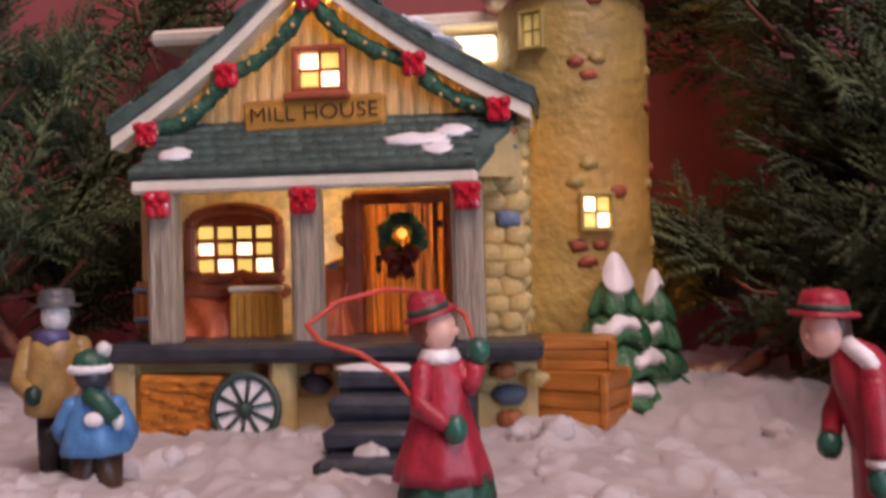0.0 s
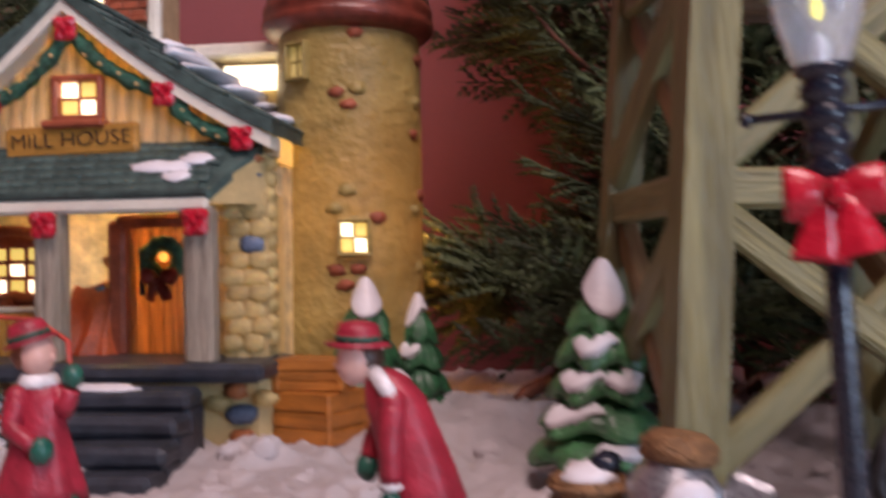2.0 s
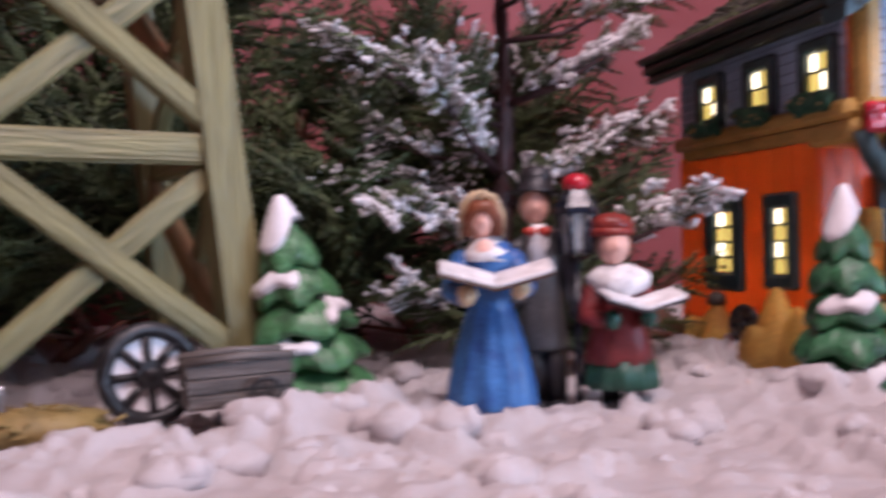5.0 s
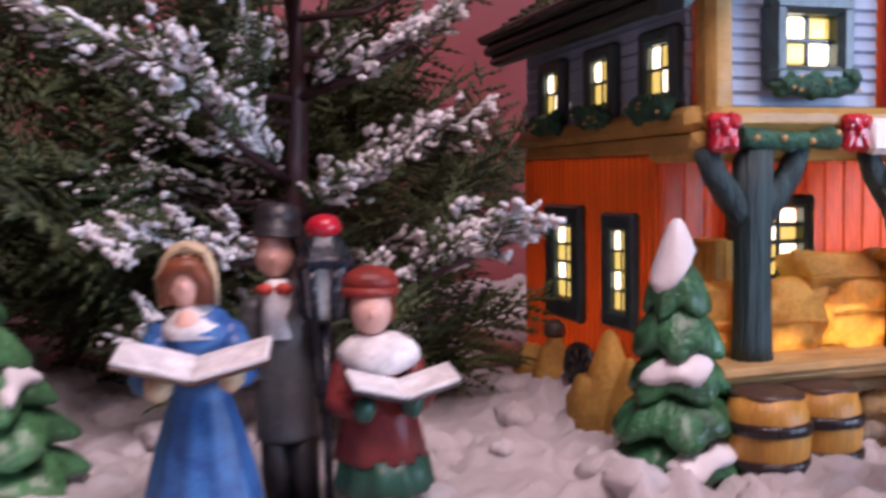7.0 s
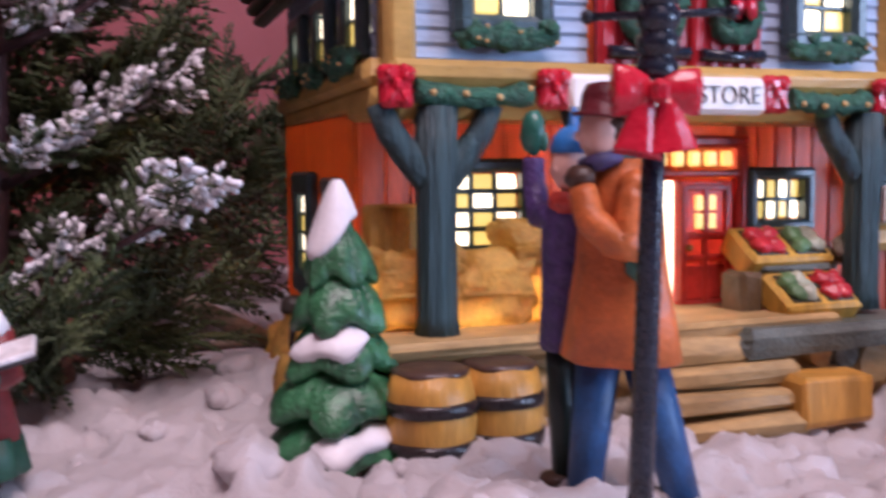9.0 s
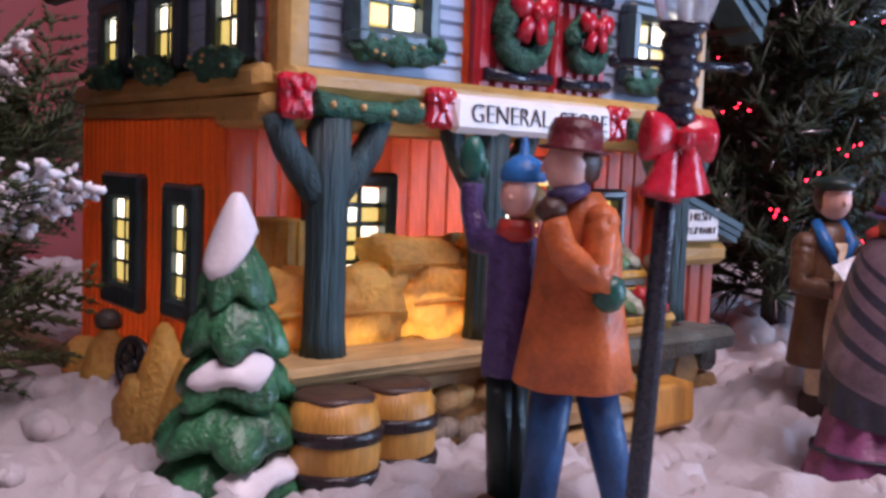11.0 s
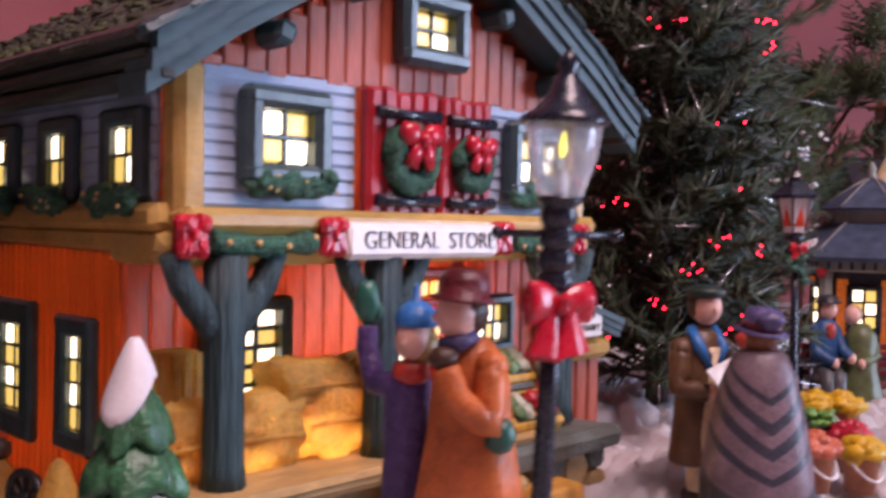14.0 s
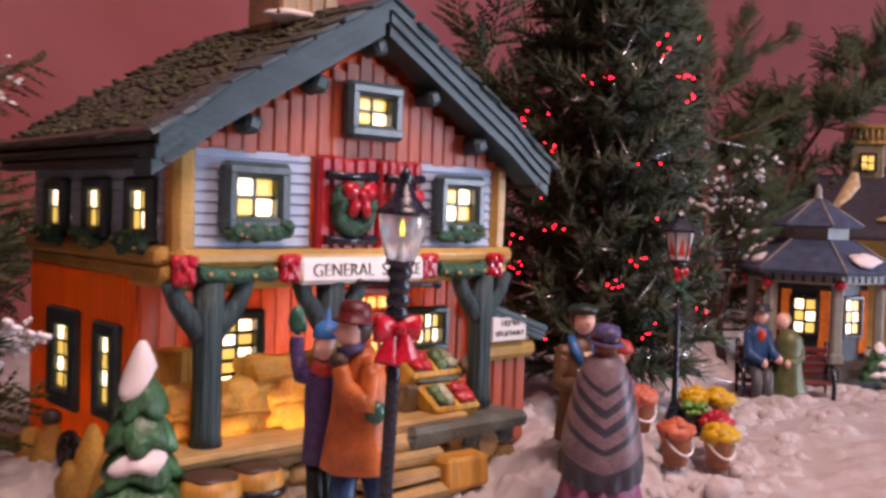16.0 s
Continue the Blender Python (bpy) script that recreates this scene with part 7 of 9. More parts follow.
# right of the store
cedar("cedar_bough", (0.850, 0.250, 0.0), 0.33, 14, "tall cedar bough behind the lit tree", 51, 0.12, (0.03, 0.0), scale=1.1, per=4)
cedar("cedar_bough", (0.992, 0.124, 0.0), 0.33, 17, "tall green cedar bough with a reddish stem by the gazebo", 52, 0.062, (-0.010, 0.030), scale=0.62, per=5, up=1.3, wobble=0.003, extra=(((0.993, 0.130, 0.228), (1.025, 0.083, 0.262)), ((0.990, 0.131, 0.170), (1.024, 0.081, 0.200)), ((0.989, 0.135, 0.200), (0.972, 0.166, 0.261)), ((0.992, 0.131, 0.219), (1.008, 0.111, 0.277)), ((0.989, 0.132, 0.150), (1.008, 0.104, 0.172)), ((0.990, 0.136, 0.234), (0.979, 0.157, 0.294))))
cedar("cedar_bough", (1.0135, 0.1822, 0.0), 0.262, 26, "leaning green cedar bough behind the gazebo", 53, 0.075, (0.112, -0.156), scale=0.66, per=6, up=0.9, low=0.22, wobble=0.003)
cedar("cedar_bough", (1.060, 0.160, 0.0), 0.09, 8, "cedar bough behind the chapel", 55, 0.07, (0.03, -0.02), per=4)
cedar("flocked_tree", (0.905, 0.094, 0.0), 0.15, 16, "snow flocked evergreen twigs beside the gazebo", 54, 0.045, (0.0, 0.0), stem_mat=DARKTWIG, per=3, snow=8, scale=0.42, fl=0.0014, wobble=0.002)

# ---- the tree with coloured lights ----
def lit_tree():
    t = thing("christmas_tree", Matrix.Translation((0.688, 0.098, 0.0)), "dark fir tree with red and amber fairy lights and tinsel", "tree")
    r = random.Random(77)
    H, R = 0.40, 0.053
    g = Geo()
    g.tube([(0, 0, 0), (0.002, 0, H * 0.5), (0, 0, H * 0.98)], [0.006, 0.004, 0.001], 8)
    ba, ti, wi, tw = [], [], [], g
    tb, tt = [], []
    for k in range(560):
        f = (k + r.random()) / 560
        z = 0.018 + (H - 0.02) * f
        an = k * 2.399 + r.uniform(-0.3, 0.3)
        ln = R * (1 - f) ** 0.6 * r.uniform(0.72, 1.12) + 0.008
        d = Vector((math.cos(an), math.sin(an), r.uniform(-0.10, 0.60)))
        p = Vector((0, 0, z))
        e = p + d * ln
        tw.tube([p, e], [0.0010, 0.0005], 4, caps=False)
        m = int(ln / 0.0011) + 6
        for j in range(m):
            s = 0.25 + 0.77 * j / m
            q = p.lerp(e, s)
            o = Vector((r.gauss(0, 1), r.gauss(0, 1), r.gauss(0, 1))).normalized() * 0.7 + d * 0.75
            o = o.normalized() * r.uniform(0.009, 0.0175)
            (tb if r.random() < 0.011 else ba).append(q)
            (tt if len(tb) > len(tt) else ti).append(q + o)
    g = Geo()
    add_spikes(g, [tuple(v) for v in ba], [tuple(v) for v in ti], 0.00085)
    part("foliage", g, NEEDLED, t, "dark green needles")
    g = Geo()
    add_spikes(g, [tuple(v) for v in tb], [tuple(v + (v - u) * 0.9) for u, v in zip(tb, tt)], 0.0007)
    part("tinsel", g, TINSEL, t, "silver tinsel strands")
    part("trunk", tw, DARKTWIG, t)
    rs = random.Random(5)
    for k in range(56):
        f = rs.uniform(0.04, 0.93)
        an = rs.uniform(2.1, 5.0)
        rr = R * (1 - f) ** 0.6 * rs.uniform(0.88, 1.08) + 0.009
        for j in range(rs.choice([1, 2, 3, 4, 5])):
            b = Geo()
            b.ball((0, 0, 0), (rs.uniform(0.00025, 0.0005), rs.uniform(0.00025, 0.0005), rs.uniform(0.0003, 0.0005)), 8, 6)
            q = Matrix.Translation((rr * math.cos(an) + rs.gauss(0, 0.0028), rr * math.sin(an) + rs.gauss(0, 0.0028), 0.018 + (H - 0.02) * f + rs.gauss(0, 0.0018)))
            piece("fairy_light", b.mesh("fairy_light", YELL if k % 3 == 0 and f > 0.5 else REDL), t, q)


lit_tree()

# ---- sticks lying by the store ----
STICKWOOD = paint("grey_stick_wood", (0.20, 0.15, 0.11), grain=(1, 1, 1))
for pts, w, label in (([(0.3790, 0.2120, 0.0303), (0.3945, 0.2135, 0.0225), (0.4125, 0.2150, 0.0125)], 0.0033, "grey brown weathered stick propped beside the store"), ([(0.3900, 0.2250, 0.0110), (0.4060, 0.2290, 0.0100), (0.4220, 0.2330, 0.0085)], 0.0018, "thin grey brown stick lying beside the store")):
    g = Geo()
    g.tube(pts, [w * 0.9, w, w * 0.95], 10, wob=0.10)
    single("wooden_stick", g, STICKWOOD, Matrix(), label, "stick")
# ---- painted figurines, one mesh each, in millimetres ----
MM = Matrix.Scale(0.001, 4)


def figurine(m, build, mats, label, name="figurine"):
    g = Geo(MM)
    build(g)
    return single(name, g, mats, m, label, "figurine", "village figurines")


def robe(g, c, rows, slot, folds=9, amp=0.06, sy=0.8, n=36):
    """A coat or skirt: rows of radius, height and share of folds, about a centre line that may lean."""
    g.lathe([(r, z, k) for r, z, k in rows], n, c, folds, amp, 1.0, sy, True, slot)


def head(g, c, r, skin=0, hair=None, hair_off=(0, 1.5, 1.0), nose=(0, -1)):
    g.ball(c, (r * 0.86, r * 0.92, r * 1.08), 18, 14, slot=skin)
    g.ball((c[0] + nose[0] * r * 0.9, c[1] + nose[1] * r * 0.9, c[2] - r * 0.1), (r * 0.16, r * 0.16, r * 0.2), 8, 6, slot=skin)
    if hair is not None:
        g.ball((c[0] + hair_off[0], c[1] + hair_off[1], c[2] + hair_off[2]), (r * 0.98, r * 0.95, r * 1.02), 16, 12, slot=hair, rough=0.16, freq=5)


def arm(g, pts, r0, r1, slot, hand=None, hand_slot=None, hand_r=None):
    line = [Vector(p) for p in pts]
    fine = []
    for i in range(len(line) - 1):
        for k in range(4):
            fine.append(line[i].lerp(line[i + 1], k / 4))
    fine.append(line[-1])
    g.tube(fine, [r0 + (r1 - r0) * k / (len(fine) - 1) for k in range(len(fine))], 10, slot=slot, wob=0.05)
    g.ball(line[0], r0 * 1.05, 10, 8, slot=slot)
    if hand_slot is not None:
        h = Vector(hand or pts[-1])
        q = hand_r or r1 * 1.15
        g.ball(h, (q, q, q * 1.15), 10, 8, slot=hand_slot, rough=0.2)


def leg(g, a, b, r0, r1, slot, shoe, fwd=(0, -1)):
    g.tube([a, ((a[0] + b[0]) / 2, (a[1] + b[1]) / 2 - 0.4, (a[2] + b[2]) / 2), b], [r0, (r0 + r1) / 2, r1], 12, slot=slot, wob=0.04)
    g.ball((b[0] + fwd[0] * r1 * 0.7, b[1] + fwd[1] * r1 * 0.7, b[2]), (r1 * (1.0 + 0.7 * abs(fwd[0])), r1 * (1.0 + 0.7 * abs(fwd[1])), r1 * 0.75), 12, 8, slot=shoe)


def hat(g, c, r, brim, h, slot, band=None, tilt=None):
    m = tilt or Matrix()
    old = g.m
    g.m = old @ Matrix.Translation(c) @ m
    g.lathe([(r * 0.9, 0), (brim, -0.25), (brim * 1.02, 0.25), (r * 1.02, 0.6), (r * 1.0, h * 0.6), (r * 0.85, h * 0.95), (r * 0.35, h * 1.05)], 22, slot=slot)
    if band is not None:
        g.lathe([(r * 1.05, 0.6), (r * 1.07, h * 0.38), (r * 1.02, h * 0.42)], 22, slot=band)
    g.m = old


def book(g, c, w, d, slot, slot2, rz=0.0, tilt=-35):
    old = g.m
    g.m = old @ Matrix.Translation(c) @ pose(0, 0, 0, tilt, 0, rz)
    for s in (-1, 1):
        g.box((s * w * 0.27, 0, w * 0.06), (w * 0.56, d, 1.3), 0.4, Matrix.Rotation(radians(-s * 16), 4, "Y"), slot)
        g.box((s * w * 0.27, 0, w * 0.06 - 1.0), (w * 0.58, d * 1.04, 0.7), 0.2, Matrix.Rotation(radians(-s * 16), 4, "Y"), slot2)
    g.m = old


P_RED = paint("coat_red", (0.36, 0.025, 0.045))
P_GREEN = paint("plaid_green", (0.02, 0.085, 0.055))
P_BROWN = paint("umber_brown", (0.07, 0.035, 0.022))
P_WHITE = paint("collar_white", (0.75, 0.74, 0.74))
P_BLACK = paint("coat_black", (0.018, 0.018, 0.022))
P_BLUE = paint("dress_blue", (0.03, 0.11, 0.36), second=(0.055, 0.20, 0.50))
P_GREY = paint("suit_grey", (0.075, 0.08, 0.085))
P_PURPLE = paint("quilted_purple", (0.072, 0.042, 0.15), scale=420, bump=0.8)
P_ORANGE = paint("coat_orange", (0.60, 0.155, 0.036))
P_JEANS = paint("jeans_blue", (0.022, 0.085, 0.22))
P_DKGREEN = paint("trouser_green", (0.012, 0.032, 0.026))
P_MAROON = paint("hat_maroon", (0.12, 0.014, 0.02))
P_SKYBLUE = paint("hat_blue", (0.025, 0.17, 0.48))
P_BLOND = paint("hair_blond", (0.42, 0.26, 0.10))
P_AUBURN = paint("hair_auburn", (0.20, 0.06, 0.025))
P_CREAM = paint("bonnet_cream", (0.60, 0.46, 0.28))
P_TAUPE = paint("shawl_taupe", (0.172, 0.122, 0.145))
P_STRIPE = paint("shawl_stripe", (0.035, 0.038, 0.055))
P_MAUVE = paint("skirt_mauve", (0.22, 0.065, 0.16))
P_HATVIO = paint("hat_violet", (0.085, 0.075, 0.19))
P_COATBROWN = paint("coat_brown", (0.11, 0.055, 0.025))
P_LTBLUE = paint("jacket_light_blue", (0.07, 0.22, 0.45))
P_MUSTARD = paint("coat_mustard", (0.33, 0.21, 0.07))
P_OLIVE = paint("dress_olive", (0.10, 0.125, 0.05))
P_CORD = paint("red_cord", (0.50, 0.05, 0.03))
P_MITT = paint("mitten_green", (0.012, 0.11, 0.075), coat=0.3)


def girl_with_rope(g):
    robe(g, (1, 0, 0), [(7.5, 4, 0.8), (9.2, 5, 1), (9.6, 9, 1), (8.8, 13.5, 0.8)], 2, 12, 0.07)
    robe(g, (0.2, 0, 0), [(9.0, 12.5, 1), (10.0, 12.2, 1), (9.4, 15, 0.9), (7.2, 22, 0.6), (5.6, 28, 0.3), (5.6, 33, 0.2), (4.6, 36.5, 0.1), (2.4, 38.5, 0)], 1, 8, 0.06)
    leg(g, (-2, 0, 6), (-2, 0, -1), 2.2, 2.0, 4, 4, (1, 0))
    leg(g, (4, 0, 6), (5, 0, -1), 2.2, 2.0, 4, 4, (1, 0))
    g.lathe([(4.0, 36.2), (4.6, 37.2), (3.6, 39.2)], 16, (0, 0, 0), 7, 0.08, slot=3)
    head(g, (-0.2, -0.4, 43.2), 4.4, 0, 4, (-1.8, 1.0, 0.4), (0.92, -0.25))
    hat(g, (-1.8, 0, 46.2), 4.2, 5.8, 4.6, 1, 2, pose(0, 0, 0, 4, -16, 0))
    arm(g, [(4.2, -0.5, 34.5), (6.2, -2.0, 31.5), (7.6, -2.2, 36.0)], 2.4, 1.9, 1, (8.0, -2.2, 38.8), 5, 2.4)
    arm(g, [(-3.5, -3, 34.5), (-4.0, -5.2, 28), (1.5, -6.5, 24.5)], 2.5, 1.9, 1, (3.0, -6.6, 23.6), 5, 2.6)
    rope = [(7.6, -2.2, 39.5), (5.5, 2.0, 46), (-2, 4.0, 50.5), (-11, 4.0, 51.5), (-21, 2.0, 49), (-27, -1, 44.5), (-24, -4, 41.5), (-16, -5, 39), (-9, -5.5, 34.5), (-5, -6, 29)]
    pts = []
    for i in range(len(rope) - 1):
        for k in range(4):
            pts.append(Vector(rope[i]).lerp(Vector(rope[i + 1]), k / 4))
    g.tube(pts, 0.55, 6, slot=6)


figurine(Matrix.Translation((0.004, 0.188, 0.0)) @ pose(0, 0, 0, 0, 0, 0), girl_with_rope, [SKIN, P_RED, P_GREEN, P_WHITE, P_AUBURN, P_MITT, P_CORD], "painted girl figurine in a red coat with a skipping cord")


def stooping_boy(g):
    # coat leaning forward to the left
    n, rows = 30, [((3.0, 12.5), 7.6), ((3.2, 15), 7.8), ((1.8, 22), 6.8), ((-0.5, 29), 6.2), ((-2.5, 35), 5.8), ((-4.3, 39), 4.2), ((-6.0, 41), 2.4)]
    vs = []
    for (cx, z), r in rows:
        for i in range(n):
            a = TAU * i / n
            k = 1 + 0.05 * math.cos(7 * a) * (1.2 - z / 45)
            vs.append((cx + r * k * math.cos(a), r * 0.82 * k * math.sin(a), z + 0.35 * r * math.cos(a) * 0.5))
    g.add(vs, [[j * n + i, j * n + (i + 1) % n, (j + 1) * n + (i + 1) % n, (j + 1) * n + i] for j in range(len(rows) - 1) for i in range(n)], True, 1)
    robe(g, (3.4, 0, 0), [(6.8, 9.5, 1), (7.6, 10, 1), (7.4, 14.5, 0.8)], 2, 11, 0.08)
    leg(g, (1.5, -1, 11), (5.5, -2, -0.5), 2.5, 2.0, 4, 4, (-1, 0))
    leg(g, (8.0, 2, 12), (10.5, 2, 2.0), 2.4, 1.9, 5, 5, (0.6, 0.3))
    g.tube([(-1.5, -5.2, 34.5), (-3.8, -4.6, 38.0), (-6.0, -2.0, 40.5), (-7.5, 1.0, 40.5)], [1.5, 1.7, 1.7, 1.3], 9, slot=3)
    head(g, (-10.2, -0.6, 42.6), 4.3, 0, 4, (1.5, 1.0, 0.6), (-0.8, -0.4))
    hat(g, (-9.6, 0, 46.0), 4.4, 6.4, 4.4, 1, 2, pose(0, 0, 0, 2, 2, 0))
    arm(g, [(-2.5, -4.2, 35), (-2.8, -6.5, 27), (-2.8, -6.8, 20.5)], 2.7, 2.1, 1)
    g.ball((-2.8, -6.8, 19.8), (2.4, 2.2, 1.2), 12, 7, slot=3)
    g.ball((-2.8, -6.8, 16.4), (2.2, 2.0, 2.9), 12, 8, slot=6)
    arm(g, [(-4.5, 3.5, 33), (-7.2, 3.5, 27), (-8.0, 2.5, 23.5)], 2.4, 1.9, 1, (-8.3, 2.3, 21.6), 6, 2.4)


figurine(Matrix.Translation((0.0845, 0.1660, 0.0)) @ pose(0, 0, 0, 0, 0, -4), stooping_boy, [SKIN, P_RED, P_GREEN, P_WHITE, P_BROWN, P_BLACK, P_MITT], "painted boy figurine stooping in a red coat and hat")


def hugging_couple(g):
    # woman, waving, behind the man's far shoulder
    keep = g.m
    g.m = keep @ Matrix.Translation((0.2, 6.0, -2.0))
    robe(g, (-8.6, 0.5, 0), [(4.6, 34.5, 1), (5.0, 36, 1), (4.6, 45, 0.7), (4.7, 54, 0.4), (4.4, 60, 0.2), (2.6, 62.5, 0)], 1, 7, 0.05, 0.85)
    leg(g, (-9.8, 0.5, 36), (-9.0, 0.5, 10.5), 2.9, 2.2, 2, 3, (-0.8, -0.5))
    leg(g, (-7.0, 1.5, 36), (-6.6, 1.5, 10.0), 2.8, 2.2, 2, 3, (-0.8, -0.5))
    arm(g, [(-12.0, 0.5, 59), (-15.0, 3.0, 58.5), (-16.8, 5.0, 65), (-16.8, 5.2, 69.5)], 2.5, 2.0, 1)
    g.ball((-17.0, 5.3, 74.2), (2.5, 2.2, 4.2), 12, 9, slot=4, rough=0.15)
    g.ball((-14.8, 5.3, 72.5), (1.0, 1.0, 2.0), 8, 6, slot=4)
    g.lathe([(3.0, 59.5), (3.8, 61), (3.2, 63.4)], 16, (-8.0, -0.4, 0), 5, 0.1, slot=5)
    head(g, (-7.8, -0.5, 67.6), 4.0, 0, 6, (1.2, 1.2, -1.4), (-0.4, -0.85))
    g.lathe([(4.1, 70.2), (4.3, 71.2), (3.7, 73.2), (2.2, 74.6), (0.9, 75.2), (0.7, 77.5), (0.2, 78.4)], 18, (-7.2, 0, 0), slot=7)
    # man
    g.m = keep @ Matrix.Translation((-0.6, -2.4, 0))
    robe(g, (4.0, 2, 0), [(9.4, 32.5, 1), (10.2, 33.2, 1), (8.9, 42, 0.8), (7.7, 50, 0.5), (7.2, 58, 0.3), (6.2, 63, 0.2), (3.2, 67, 0)], 8, 6, 0.05, 0.72)
    leg(g, (0.8, 1.0, 35), (-1.6, -0.5, 8.0), 4.0, 3.0, 9, 3, (-0.8, -0.5))
    leg(g, (7.5, 3.0, 35), (14.5, 5.0, 8.0), 4.0, 3.0, 9, 3, (0.4, -0.7))
    g.tube([(-1.6, -1.5, 66), (1.5, -3.2, 66.3), (4.6, -0.8, 67.6)], [1.2, 1.6, 1.2], 9, slot=10)
    head(g, (1.2, 0.0, 71.2), 4.5, 0, 3, (1.7, 1.4, 0.5), (-0.95, -0.2))
    hat(g, (2.2, 0.4, 74.0), 4.7, 6.0, 5.4, 11, None, pose(0, 0, 0, 0, 5, 0))
    arm(g, [(7.4, -1.5, 62), (7.0, -5.5, 52), (1.2, -6.0, 57), (-0.6, -4.6, 62)], 3.1, 2.4, 8)
    g.ball((-1.2, -4.2, 63.8), (2.8, 2.2, 2.2), 10, 8, slot=3, rough=0.2)
    g.ball((9.2, -4.0, 50.2), (2.9, 2.5, 3.2), 12, 9, slot=4, rough=0.15)
    g.m = keep


figurine(Matrix.Translation((0.4033, 0.0484, 0.0)) @ pose(0, 0, 0, 0, 0, -60) @ Matrix.Scale(1.02, 4), hugging_couple, [SKIN, P_PURPLE, P_DKGREEN, P_BROWN, P_MITT, P_CORD, P_BLOND, P_SKYBLUE, P_ORANGE, P_JEANS, P_HATVIO, P_MAROON], "painted couple figurine in a purple jacket and an orange coat")


def singing_lady(g):
    robe(g, (0, 0, 0), [(11.6, -1, 1), (12.0, 2, 1), (11.2, 8, 1), (9.0, 18, 0.8), (6.6, 26, 0.4), (5.4, 29, 0.1), (6.6, 36, 0), (7.6, 41, 0), (5.6, 44.5, 0), (2.6, 46.5, 0)], 1, 11, 0.06, 0.85, 44)
    g.lathe([(7.2, 40.0), (6.6, 42.5), (4.0, 45.6), (2.4, 47)], 18, (-0.6, -1.0, 0), 3, 0.06, 1.0, 0.8, slot=2)
    g.ball((-1.4, -4.6, 42.6), (2.6, 1.6, 3.4), 12, 8, slot=0)
    head(g, (-1.8, -0.6, 51.0), 5.2, 0, 3, (-0.4, 1.6, 1.2))
    g.ball((-2.2, 2.4, 52.4), (6.0, 5.0, 6.8), 16, 12, slot=4, rough=0.08)
    g.tube([(-7.4, 0, 46), (-7.6, -1.4, 52), (-5.0, -1.8, 57), (-1.8, -2.2, 58.6), (1.8, -1.8, 57), (3.8, -1.2, 52), (3.6, 0, 46)], [0.6, 0.7, 0.8, 0.8, 0.8, 0.7, 0.6], 8, slot=4)
    g.tube([(-5.4, -3.0, 47), (-5.6, -3.6, 51.5), (-3.4, -4.4, 54.6), (-0.2, -4.4, 54.6), (1.8, -3.6, 51.5), (1.8, -3.0, 47)], 2.0, 8, slot=3)
    arm(g, [(-7.2, -0.5, 40), (-10.5, -4, 32), (-7.0, -9, 31)], 3.3, 2.6, 1, (-6.6, -9.4, 31.4), 4, 2.7)
    arm(g, [(6.2, -0.5, 40), (9.5, -4, 33), (7.2, -9, 33)], 3.3, 2.6, 1, (7.6, -9.6, 33.2), 4, 2.7)
    book(g, (0.8, -11.0, 35.5), 27.0, 10.0, 2, 5, 0, 16)


def singing_man(g):
    robe(g, (0.6, 0, 0), [(6.4, 17, 0.8), (7.2, 18, 0.8), (6.6, 28, 0.5), (6.4, 38, 0.3), (7.2, 45, 0.1), (6.0, 49.5, 0), (3.0, 52.5, 0)], 1, 5, 0.05, 0.8)
    leg(g, (-1.8, 0, 20), (-1.6, 0, 1), 4.2, 3.2, 2, 2)
    leg(g, (3.6, 0, 20), (4.4, 0, 1), 4.2, 3.2, 2, 2)
    g.lathe([(3.4, 40.0), (3.2, 50.5), (2.0, 53.0)], 12, (-0.6, -4.4, 0), slot=3, sy=0.5)
    for s in (-1, 1):
        g.ball((-1.0 + s * 2.0, -5.6, 51.0), (2.1, 1.2, 1.3), 8, 6, slot=4)
    head(g, (-1.2, -0.8, 58.2), 5.0, 0, 2, (0.6, 2.2, 0.6))
    hat(g, (-0.8, 0.4, 62.0), 5.0, 7.2, 7.2, 2, None, pose(0, 0, 0, -4, 4, 0))
    arm(g, [(6.8, 0, 46), (9.2, -1.5, 37), (9.6, -4.5, 30)], 3.2, 2.4, 1, (9.6, -5.0, 28.5), 2, 2.4)
    arm(g, [(-6.0, 0, 46), (-8.0, 0, 36), (-6.5, -3, 30)], 3.0, 2.4, 1)


